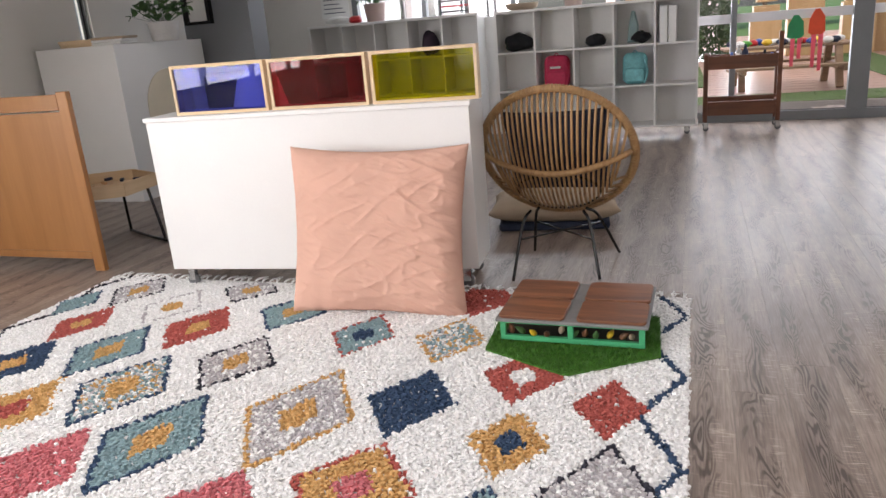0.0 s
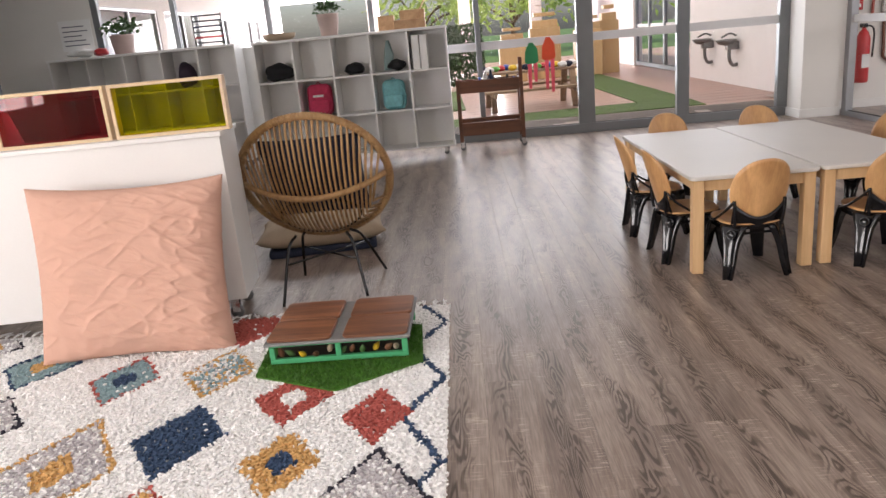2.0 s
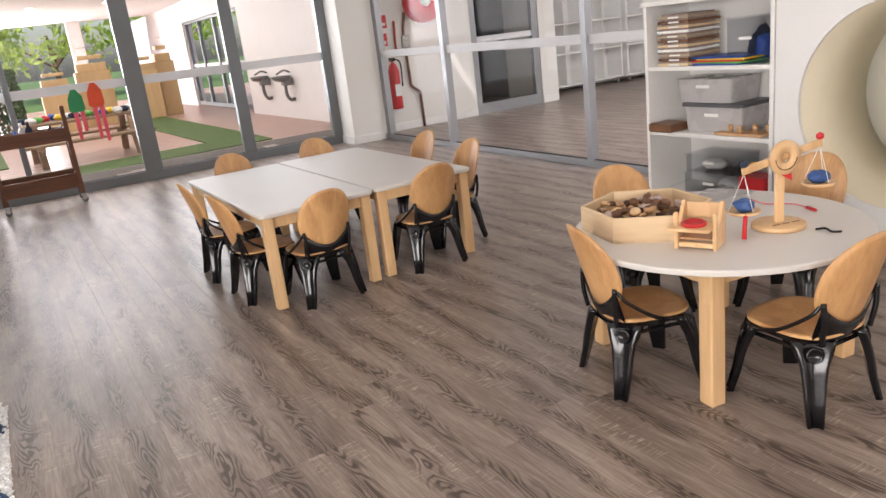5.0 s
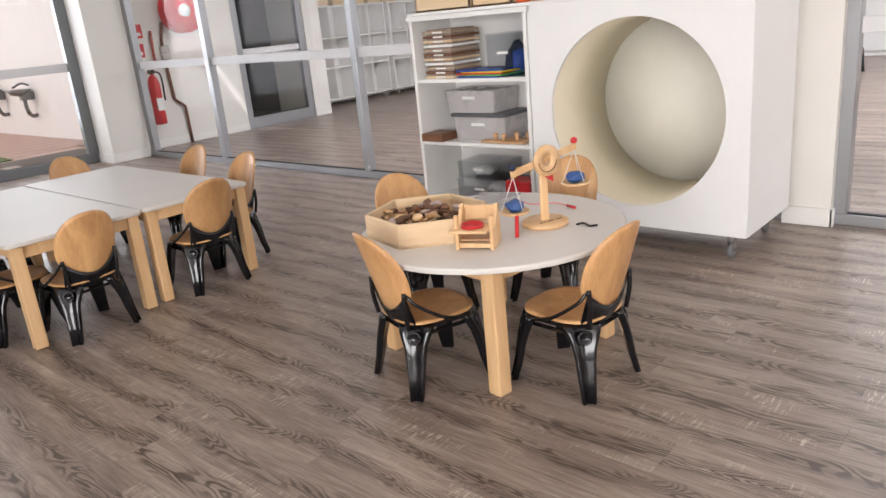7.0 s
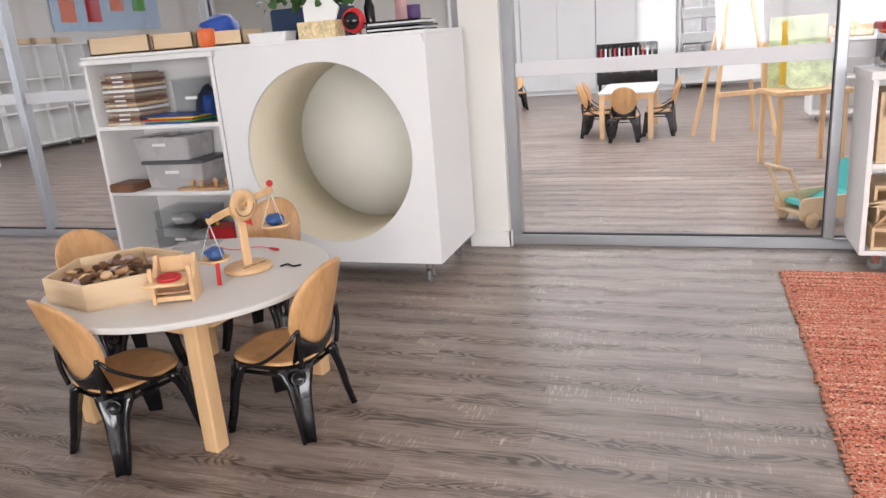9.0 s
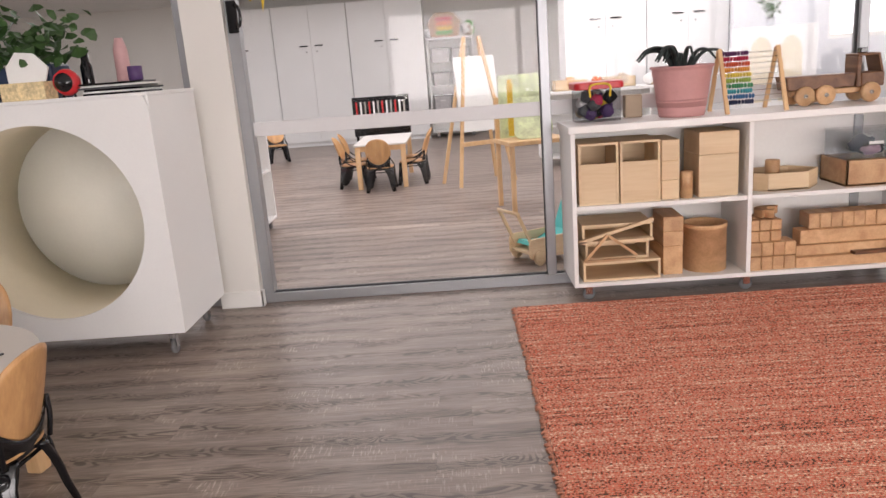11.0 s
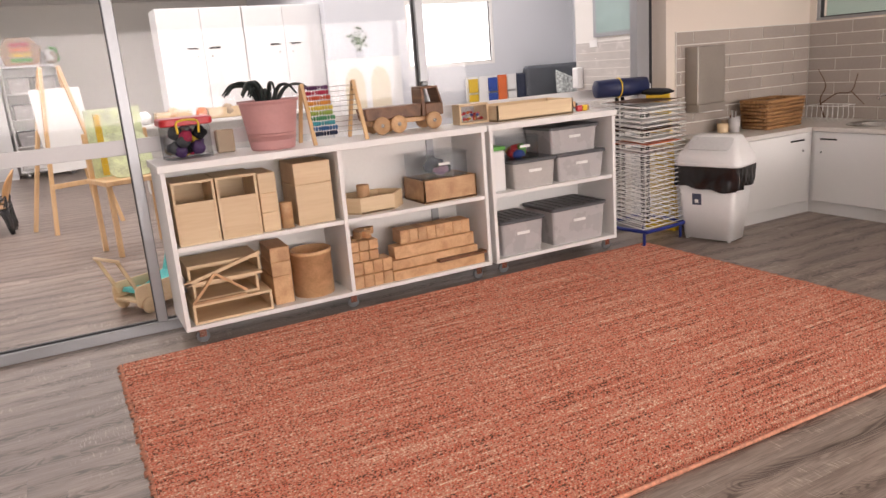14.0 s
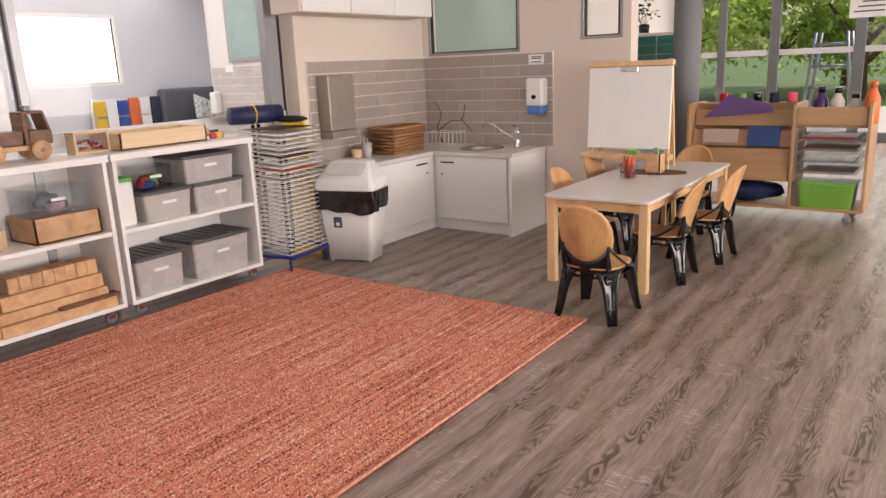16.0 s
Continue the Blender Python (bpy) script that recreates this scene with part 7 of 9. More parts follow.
# drying rack, bin, safety sign
WIRE = plain("white_coated_wire", (0.82, 0.81, 0.78), 0.4)
BLUEM = plain("blue_enamel", (0.02, 0.035, 0.22), 0.35)
dr = thing("drying_rack", pose(4.74, -4.03, 0, 0, 0, 6), "tall stacked wire drying rack loaded with artworks", "drying rack")
part("base_frame", bm_tube(arc([(-0.20, -0.22, 0.12), (0.18, -0.22, 0.12), (0.20, 0.0, 0.12), (0.18, 0.22, 0.12), (-0.20, 0.22, 0.12), (-0.24, 0.18, 0.12), (-0.24, -0.18, 0.12), (-0.20, -0.22, 0.12)], 4), 0.014, 8), BLUEM, dr)
for x, y in ((-0.2, -0.2), (-0.2, 0.2), (0.16, -0.2), (0.16, 0.2)):
    part("foot", bm_tube([(x, y, 0), (x, y, 0.12)], 0.011, 8), BLUEM, dr)
for y in (-0.03, 0.03):
    part("spine", bm_box(0.19, 0.21, y - 0.012, y + 0.012, 0.12, 1.06, 0.002), BLACK, dr)
    part("spine", bm_box(-0.05, -0.03, y - 0.012, y + 0.012, 0.12, 0.99, 0.002), BLACK, dr)
for i in range(27):
    z = 0.16 + 0.033 * i
    t = bmesh.new()
    bm_tube([(-0.22, -0.23, z - 0.02), (0.19, -0.21, z + 0.012), (0.19, 0.21, z + 0.012), (-0.22, 0.23, z - 0.02)], 0.0042, 5, t, closed=True)
    for j in range(6):
        y = -0.18 + 0.072 * j
        bm_tube([(-0.22, y, z - 0.02), (0.19, y, z + 0.012)], 0.0024, 4, t)
    part("wire_tray", t, WIRE, dr)["kind"] = "stuff"
for i in (15, 17, 18, 20, 21, 22, 24, 25, 26):
    z = 0.16 + 0.033 * i + 0.016
    solo("artwork_sheet", bm_prism([(-0.21, -0.2), (0.17, -0.2 + 0.02 * (i % 3)), (0.16, 0.19), (-0.2, 0.2 - 0.03 * (i % 2))], 0, 0.003), (PAPER, PAPER, BARK, GREYBOX, PAPER, BLACKCLOTH)[i % 6] if i != 17 else ORANGEP,
         "painted paper sheet drying on the rack", "paper", pose(4.74, -4.03, z, 0, 0, 6 + rnd.uniform(-4, 4)), "artworks")
roll = thing("rolled_mat", pose(4.80, -3.90, 1.075, 0, 0, 75), "navy rolled mat tied with a yellow cord on the rack", "mat")
part("roll", bm_lathe([(0.02, -0.2), (0.062, -0.195), (0.066, 0), (0.062, 0.195), (0.02, 0.2)], 20, m=pose(0, 0, 0.065, 0, 90)), plain("navy_vinyl", (0.012, 0.02, 0.075), 0.5), roll)
part("cord", bm_tube([(0.02, 0.069 * math.cos(a), 0.065 + 0.069 * math.sin(a)) for a in (2 * math.pi * j / 16 for j in range(16))], 0.005, 5, closed=True), YELLOWP, roll)
solo("dark_cloth", blob(0.3, 0.22, 0.05, 5), BLACKCLOTH, "dark cloth scraps on the drying rack", "cloth", pose(4.70, -4.12, 1.066))
fs_ = thing("folded_floor_sign", pose(4.86, -4.36, 0, 0, 0, 10), "yellow folded wet floor sign behind the bin", "sign")
part("panel", bm_prism([(-0.14, 0), (0.14, 0), (0.10, 1.1), (-0.10, 1.1)], -0.008, 0.008, m=pose(0, 0, 0, 86, 0, 0) @ pose(0, 0, 0.02)), YELLOWP, fs_)
part("panel", bm_prism([(-0.14, 0), (0.14, 0), (0.10, 1.1), (-0.10, 1.1)], -0.008, 0.008, m=pose(0, 0, 0, 88, 0, 0) @ pose(0, 0, -0.02)), YELLOWP, fs_)
WBIN = plain("white_polypropylene", (0.82, 0.815, 0.81), 0.35, vary=0.04)
BAG = plain("black_bin_liner", (0.008, 0.008, 0.009), 0.2, bump=0.5, fine=30, spec=0.7)
bn = thing("swing_bin", pose(4.38, -4.40, 0, 0, 0, -164) @ Matrix.Diagonal((1.14, 1.1, 1.03, 1)), "white swing-top bin with a black liner folded over its rim", "bin")


def taper(w0, d0, w1, d1, z0, z1, r, bm=None, n=4):
    t = bmesh.new()
    va = [t.verts.new((x, y, z0)) for x, y in rounded(-w0, w0, -d0, d0, r, n)]
    vb = [t.verts.new((x, y, z1)) for x, y in rounded(-w1, w1, -d1, d1, r, n)]
    for i in range(len(va)):
        j = (i + 1) % len(va)
        t.faces.new((va[i], va[j], vb[j], vb[i])).smooth = True
    t.faces.new(va[::-1])
    t.faces.new(vb)
    return merged(t, bm)


part("body", taper(0.165, 0.10, 0.205, 0.125, 0.012, 0.46, 0.04), WBIN, bn)
ln = bmesh.new()
outline = rounded(-1, 1, -1, 1, 0.25, 6)
loop = []
for (ax, ay), (bx, by) in zip(outline, outline[1:] + outline[:1]):
    n = max(1, int(math.hypot(bx - ax, by - ay) / 0.06))
    loop += [(ax + (bx - ax) * q / n, ay + (by - ay) * q / n) for q in range(n)]
rows = []
for r in range(11):
    f = r / 10
    row = []
    for x, y in loop:
        low = 0.395 - 0.035 * noise.noise((x * 1.6 + 3, y * 1.6, 1)) - (0.03 * max(0, 1 - abs(x - 0.45) * 1.1) if y < -0.9 else 0)
        z = 0.535 + (low - 0.535) * f
        k = 0.013 * noise.noise((x * 4.2 + 2 * z, y * 4.2, z * 9)) + 0.006 * noise.noise((x * 7, y * 7 + z * 14, z * 22 - x * 5))
        g = 1 - 0.07 * f + (k / 0.2) * f + 0.045 * f
        row.append(ln.verts.new((x * 0.222 * g, y * 0.138 * g, z)))
    rows.append(row)
for p, q in zip(rows, rows[1:]):
    for i in range(len(p)):
        ln.faces.new((p[i], p[(i + 1) % len(p)], q[(i + 1) % len(p)], q[i])).smooth = True
part("liner", ln, BAG, bn, "creased black plastic liner")
part("rim", taper(0.218, 0.137, 0.222, 0.140, 0.53, 0.56, 0.045), WBIN, bn)
hood = bmesh.new()
levels = [[hood.verts.new((x, y, z)) for x, y in rounded(x0, x1, y0, y1, r, 4)] for x0, x1, y0, y1, z, r in
          ((-0.222, 0.222, -0.141, 0.141, 0.56, 0.045), (-0.220, 0.220, -0.139, 0.139, 0.600, 0.045), (-0.196, 0.196, -0.112, 0.128, 0.632, 0.04), (-0.150, 0.150, -0.008, 0.098, 0.728, 0.03), (-0.132, 0.132, 0.006, 0.086, 0.738, 0.025))]
for p, q in zip(levels, levels[1:]):
    for i in range(len(p)):
        hood.faces.new((p[i], p[(i + 1) % len(p)], q[(i + 1) % len(p)], q[i])).smooth = True
hood.faces.new(levels[-1])
part("hood", hood, WBIN, bn)
part("flap", bm_prism(rounded(-0.140, 0.140, 0.008, 0.128, 0.028), 0, 0.007, 0.003, m=pose(0, -0.114, 0.638, 42.5)), plain("pale_grey_flap", (0.66, 0.66, 0.66), 0.3), bn)
for x in (-0.14, 0.14):
    for y in (-0.08, 0.08):
        part("foot", bm_lathe([(0.012, 0), (0.014, 0.012)], 10, m=pose(x, y, 0)), WBIN, bn)
st_ = part("sticker", bm_box(-0.030, 0.030, -0.1195, -0.1150, 0.265, 0.345), INK, bn, m=pose(-0.06, 0, 0, 3.2) @ pose(0, 0.016, 0))
part("sticker_mark", bm_box(-0.012, 0.012, -0.1205, -0.1195, 0.280, 0.305), PAPER, st_)

# on the sink bench
WICKER = wood("dark_wicker", (0.46, 0.25, 0.10), (0.20, 0.09, 0.035), 0.6, 60, 0.1, 0)
wbk = thing("wicker_basket", pose(4.70, -5.40, bt, 0, 0, 94) @ Matrix.Diagonal((1, 1, 1.25, 1)), "rectangular brown woven basket on the sink bench", "basket")
for z in range(7):
    w, d = 0.215 + 0.003 * z, 0.12 + 0.002 * z
    ringp = []
    for j in range(64):
        q = rounded(-w, w, -d, d, 0.03, 15)[j]
        o = 0.008 * (1 if (j // 2 + z) % 2 else -1)
        nrm = Vector((q[0], q[1] * 1.5)).normalized()
        ringp.append((q[0] + nrm.x * o, q[1] + nrm.y * o, 0.012 + 0.023 * z))
    part("weave", bm_tube(ringp, 0.011, 6, closed=True), WICKER, wbk)
part("base", bm_prism(rounded(-0.21, 0.21, -0.115, 0.115, 0.03), 0, 0.012), WICKER, wbk)
part("rim", bm_tube([(*q, 0.175) for q in rounded(-0.237, 0.237, -0.134, 0.134, 0.03, 6)], 0.013, 6, closed=True), WICKER, wbk)
dk = thing("dish_rack", pose(4.55, -5.92, bt), "small white wire dish rack with dry twigs", "dish rack")
for i in range(7):
    part("wire", bm_tube(arc([(-0.14 + 0.046 * i, -0.1, 0.13), (-0.14 + 0.046 * i, -0.09, 0.01), (-0.14 + 0.046 * i, 0.09, 0.01), (-0.14 + 0.046 * i, 0.1, 0.13)], 4), 0.003, 5), WIRE, dk)
part("rim", bm_tube([(-0.15, -0.1, 0.13), (0.15, -0.1, 0.13), (0.15, 0.1, 0.13), (-0.15, 0.1, 0.13)], 0.004, 6, closed=True), WIRE, dk)
tg = thing("twig", pose(4.62, -5.95, bt + 0.02), "bare grey branching twig", "twig")
part("stem", bm_tube(arc([(0, 0, 0), (0.03, 0.02, 0.15), (-0.02, 0.03, 0.27), (0.06, 0.02, 0.40)]), 0.007, 6, r1=0.003), BARK, tg)
part("branch", bm_tube(arc([(0.02, 0.02, 0.12), (-0.10, 0.0, 0.20), (-0.24, 0.02, 0.22), (-0.30, 0.04, 0.36)]), 0.006, 6, r1=0.003), BARK, tg)
part("branch", bm_tube(arc([(-0.24, 0.02, 0.22), (-0.36, 0.03, 0.12)]), 0.005, 6, r1=0.003), BARK, tg)
for i, (x, y, h, mt) in enumerate(((4.78, -4.93, 0.07, PALEWOOD), (4.72, -4.99, 0.12, GREYBOX), (4.82, -5.02, 0.09, BEIGE))):
    solo("bench_pot", bm_lathe([(0.035, 0), (0.04, 0.004), (0.045, h), (0.038, h), (0.034, 0.012)], 18), mt, "small pot of brushes on the sink bench", "pot", pose(x, y, bt), "bench pots")
for i in range(7):
    solo("brush", bm_tube([(0, 0, 0), (rnd.uniform(-0.03, 0.03), rnd.uniform(-0.03, 0.03), rnd.uniform(0.12, 0.17))], 0.006, 6), (STEEL, BARK, GREYBOX)[i % 3], "upright brush in a pot", "brush", pose(4.72 + rnd.uniform(-0.02, 0.02), -4.99 + rnd.uniform(-0.02, 0.02), bt + 0.014), "brushes")

# on and round the rectangular table near the rug
T3 = 0.588
solo("oval_mat", bm_prism(ellipse(0, 0, 0.24, 0.12, 32), 0, 0.008, 0.002), BARK, "oval cut timber board on the table", "board", pose(2.47, -5.62, T3, 0, 0, 12))
pcup = thing("pen_cup", pose(2.55, -5.33, T3), "clear cup packed with coloured markers", "pen cup")
part("cup", bm_lathe([(0.055, 0), (0.062, 0.10), (0.06, 0.10), (0.053, 0.004)], 20), CLEAR, pcup)
for i in range(18):
    a, r = rnd.uniform(0, 6.28), rnd.uniform(0, 0.04)
    part("marker", bm_tube([(r * math.cos(a) * 0.7, r * math.sin(a) * 0.7, 0.006), (r * math.cos(a) * 1.5, r * math.sin(a) * 1.5, rnd.uniform(0.13, 0.17))], 0.006, 6), (RED, PINKP, RED, GREENP, ORANGEP, PINKP, YELLOWP, cupm)[i % 8], pcup)
open_tray("pencil_box", pose(2.43, -5.55, T3 + 0.009), [(-0.055, -0.055), (0.055, -0.055), (0.055, 0.055), (-0.055, 0.055)], 0.14, BLOCKWOOD, "square wooden pencil box on the table", cat="box")
solo("green_scissors", bm_tube(arc([(-0.02, 0, 0), (0, 0, 0.15), (0.02, 0, 0.16), (0.025, 0.01, 0.14)]), 0.006, 6), GREENP, "green handled tool in the pencil box", "tool", pose(2.42, -5.56, T3 + 0.024))
es = thing("easel", pose(2.76, -5.95, 0, 0, 0, 180), "wooden easel with a white board and clipped paper", "easel")
for s in (-1, 1):
    part("leg", bm_box(-0.018, 0.018, -0.012, 0.012, 0, 1.42, 0.003), BEECH, es, m=pose(s * 0.30, 0.17, 0, 8.5, 0, 0))
    part("leg", bm_box(-0.018, 0.018, -0.012, 0.012, 0, 1.40, 0.003), BEECH, es, m=pose(s * 0.31, -0.14, 0, -3.5, 0, 0))
part("board", bm_box(-0.332, 0.332, -0.008, 0.008, 0, 0.62, 0.004), PAPER, es, "", pose(0, -0.116, 0.735, -3.5))
part("top_rail", bm_box(-0.335, 0.335, -0.03, 0.03, 0, 0.04, 0.004), BEECH, es, "", pose(0, -0.062, 1.358, -3.5))
part("tray", bm_box(-0.36, 0.36, -0.12, 0.0, 0.66, 0.70, 0.004), BEECH, es, m=pose(0, -0.10, 0))
part("clip", bm_box(-0.07, 0.07, -0.022, -0.01, 0, 0.03, 0.004), CHROME, es, m=pose(0, -0.083, 1.318, -3.5))
solo("green_sponge", bm_box(-0.05, 0.05, -0.03, 0.03, 0, 0.03, 0.008), GREENP, "green sponge on the easel tray", "sponge", pose(2.70, -5.79, 0.7005))

# art caddy near the garden doors
CADDY = wood("caddy_plywood", (0.50, 0.31, 0.16), (0.40, 0.23, 0.11), 0.5, 6, 0.05, 0)
cd = thing("art_caddy", pose(1.95, -7.25, 0, 0, 0, 0), "plywood art trolley with sloped pockets, drawers and a green tub", "art trolley")
for x in (-0.72, 0.13 - 0.30, 0.70):
    part("side_board", bm_prism(rounded(-0.30, 0.25, 0.11, 1.0, 0.06), -0.012, 0.012, 0.002, m=Matrix(((0, 0, 1, x), (1, 0, 0, 0), (0, 1, 0, 0), (0, 0, 0, 1)))), CADDY, cd)
part("base_board", bm_box(-0.72, 0.70, -0.28, 0.24, 0.11, 0.135, 0.003), CADDY, cd)
part("back_board", bm_box(-0.16, 0.69, 0.0, 0.015, 0.36, 0.99), CADDY, cd)
for i, (z, y) in enumerate(((0.44, 0.235), (0.63, 0.17), (0.80, 0.105))):
    part("pocket_front", bm_box(-0.15, 0.68, -0.008, 0.008, 0, 0.14 if i else 0.26, 0.003), CADDY, cd, m=pose(0, y, z - 0.08 * (not i), 12))
part("shelf_board", bm_box(-0.15, 0.68, -0.02, 0.24, 0.345, 0.36, 0.002), CADDY, cd)
part("trough", bm_box(-0.70, -0.185, 0.20, 0.225, 0.82, 0.965, 0.003), CADDY, cd)
part("trough_floor", bm_box(-0.70, -0.185, -0.22, 0.20, 0.80, 0.82, 0.003), CADDY, cd)
for i in range(4):
    part("drawer", bm_box(-0.66, -0.21, -0.2, 0.23, 0.42 + 0.095 * i, 0.485 + 0.095 * i, 0.006), SMOKY, cd, "clear plastic drawer")
    part("drawer_paper", bm_box(-0.63, -0.24, -0.18, 0.21, 0.425 + 0.095 * i, 0.44 + 0.095 * i), (POT, GREYBOX, BEIGE, RED)[i], cd)
for x in (-0.62, 0.60):
    for y in (-0.2, 0.18):
        castor(cd, x, y, 0.11, 0.036)
lidded_box(pose(1.505, -7.16, 0.136, 0, 0, 180), 0.42, 0.30, 0.19, plain("lime_plastic", (0.16, 0.40, 0.05), 0.4), None, "lime green plastic tub in the art trolley", "green_tub", False, group="")
part("rim", bm_prism(rounded(-0.22, 0.22, -0.16, 0.16, 0.02), 0.19, 0.215, 0.006), plain("lime_rim", (0.18, 0.44, 0.06), 0.4), bpy.data.objects["green_tub"])
solo("navy_cloth", blob(0.5, 0.3, 0.18, 7), plain("blue_bundle", (0.015, 0.025, 0.10), 0.8), "bundle of navy cloth on the trolley's lower shelf", "cloth", pose(2.12, -7.2, 0.136))
solo("purple_sheet", bm_prism([(-0.3, 0), (0.28, 0.05), (0.26, 0.12), (-0.1, 0.2)], 0, 0.004, m=pose(2.25, -7.13, 0.87, 80, 0, 180)), plain("purple_card", (0.13, 0.07, 0.22), 0.6), "purple card in the trolley pocket", "card")
solo("blue_folder", bm_box(-0.13, 0.13, -0.006, 0.006, 0, 0.17, 0.003), plain("blue_card", (0.02, 0.06, 0.20), 0.5), "dark blue folder in the trolley pocket", "folder", pose(2.02, -7.035, 0.64, 12))
solo("red_card", bm_box(-0.15, 0.15, -0.003, 0.003, 0, 0.12, 0.001), POT, "pink card in the trolley pocket", "card", pose(2.38, -7.05, 0.66, 12))
for i, (mt, h) in enumerate(((plain("purple_paint", (0.06, 0.012, 0.14), 0.3), 0.30), (plain("white_paint_bottle", (0.62, 0.58, 0.50), 0.35), 0.29), (GREYBOX, 0.24), (ORANGEP, 0.34))):
    b = thing("paint_bottle", pose(1.62 - 0.125 * i, -7.22 + 0.03 * (i % 2), 0.82), "squat plastic paint bottle with a cap on the art trolley", "bottle", "paint bottles")
    part("bottle", bm_lathe([(0.05, 0), (0.056, 0.008), (0.056, h * 0.62), (0.03, h * 0.8), (0.026, h * 0.86)], 22), mt, b)
    part("cap", bm_lathe([(0.03, h * 0.86), (0.03, h), (0.026, h + 0.004)], 18), BLACK if i != 3 else ORANGEP, b)
for i, mt in enumerate((RED, GREENP, BLACK, NAVY, PINKP)):
    solo("paint_pot", bm_lathe([(0.035, 0), (0.042, 0.004), (0.042, 0.075), (0.036, 0.085)], 18), mt, "small lidded paint pot on the trolley ledge", "pot", pose(2.42 - 0.14 * i, -7.30, 0.992), "paint pots")
part("ledge", bm_box(-0.16, 0.69, -0.16, 0.0, 0.975, 0.99, 0.002), CADDY, cd)


# ---- splashback tiles ----
def tiles():
    """Staggered subway tiles, each one a piece on its wall."""
    def mesh(w, h, axis):
        t = bm_box(0, w, 0, 0.006, 0, h, 0.0015) if axis == "x" else bm_box(-0.006, 0, 0, w, 0, h, 0.0015)
        me = bpy.data.meshes.new("tile")
        t.to_mesh(me)
        t.free()
        me.materials.append(TILE)
        return me

    full, g, h = 0.392, 0.007, 0.0935
    cache = {}
    for nm, axis, a0, a1, fixed in (("splashback_south", "x", 3.548, 4.915, SINK + 0.011), ("splashback_east", "y", SINK + 0.016, -4.56, 4.919)):
        ob = bpy.data.objects[nm]
        for r in range(8):
            x = a0 - (0.5 * full if r % 2 else 0.06)
            while x < a1 - 0.01:
                lo, hi = max(x, a0), min(x + full, a1)
                w = round(hi - lo - g, 3)
                if w > 0.01:
                    key = (w, axis)
                    cache.setdefault(key, None)
                    if cache[key] is None:
                        cache[key] = mesh(w, h, axis)
                    t = new("tile", cache[key])
                    t.location = (lo, fixed, bt + 0.002 + r * 0.1004) if axis == "x" else (fixed, lo, bt + 0.002 + r * 0.1004)
                    t.parent = ob
                x += full


tiles()


# ---- the next room, behind the glass ----
wall("wall_room_north", 5.15, 8.45, 9.56, 9.72, 0, 2.95, PAINT, "white wall with fire equipment and a glass door", [(6.86, 8.14, 0, 2.1)])
wall("wall_room_north_far", 8.45, 16.4, 10.75, 10.9, 0, 2.95, PAINT, "white far wall behind cubby shelves", ())
wall("wall_room_return", 8.45, 8.6, 9.72, 10.75, 0, 2.95, PAINT, "white return wall", (), "y")
wall("wall_room_east", 16.0, 16.15, -4.2, 10.9, 0, 2.95, PAINT, "white far wall", (), "y")
wall("wall_room_bay", 11.0, 11.15, -8.3, -3.9, 0, 2.95, PALE_GREY, "pale grey wall with a bright window", [(-6.72, -5.17, 1.35, 2.36)], "y")
wall("wall_room_bay_return", 11.15, 16.1, -4.22, -4.07, 0, 2.95, PALE_GREY, "pale grey return wall", ())
wall("wall_room_south", 5.2, 11.0, -8.45, -8.3, 0, 2.95, PALE_GREY, "pale grey wall", ())
wall("wall_room_west", 5.2, 5.3, -8.3, -4.5, 0, 2.95, PAINT, "white wall behind the kitchen", (), "y")
window_run("window_bay", "bright white framed window", "y", 11.05, -6.72, -5.17, [(-6.7, 0.05), (-5.19, 0.05)], SKIRT, 0, sill=0.05, head=2.36, z0=1.35)
window_run("door_room_north", "silver framed glass door in the white wall", "x", 9.62, 6.86, 8.14, [(6.92, 0.11), (8.08, 0.11)], SILVER, 1.06, sill=0.16, head=2.1)
skirting([(5.16, 6.86, 9.545, 9.56), (8.14, 8.45, 9.545, 9.56)])
# built-in cupboards
for x0, y0, wide, top, hz in ((15.35, 0.47, 1.46, 2.71, 1.95), (15.35, 1.94, 1.46, 2.71, 1.95), (15.35, 3.41, 1.46, 2.71, 1.95), (11.6, -2.87, 1.17, 2.42, 1.87), (11.6, -4.05, 1.17, 2.42, 1.87)):
    c = thing("tall_cupboard", pose(x0, y0, 0), "tall white two-door storage cupboard with black handles", "cupboard", "tall cupboards")
    part("body", bm_box(0.02, 0.62, 0, wide, 0.08, top), WHITE, c)
    part("kickboard", bm_box(0.04, 0.06, 0, wide, 0, 0.08), WHITE, c)
    for k in (0, 1):
        d = part("door", bm_box(0, 0.018, 0.004 + wide / 2 * k, wide / 2 * (1 + k) - 0.004, 0.085, top - 0.01, 0.003), WHITE, c)
        y = wide / 2 + (0.07 if k else -0.07)
        part("handle", bm_box(-0.02, -0.01, y - 0.16 * (1 - k), y + 0.16 * k, hz - 0.011, hz + 0.011, 0.003), BLACK, d)
        part("lock", bm_lathe([(0.014, 0), (0.014, 0.008)], 10, m=pose(0, y - 0.03 + 0.06 * k, hz - 0.11, 0, -90)), CHROME, d)
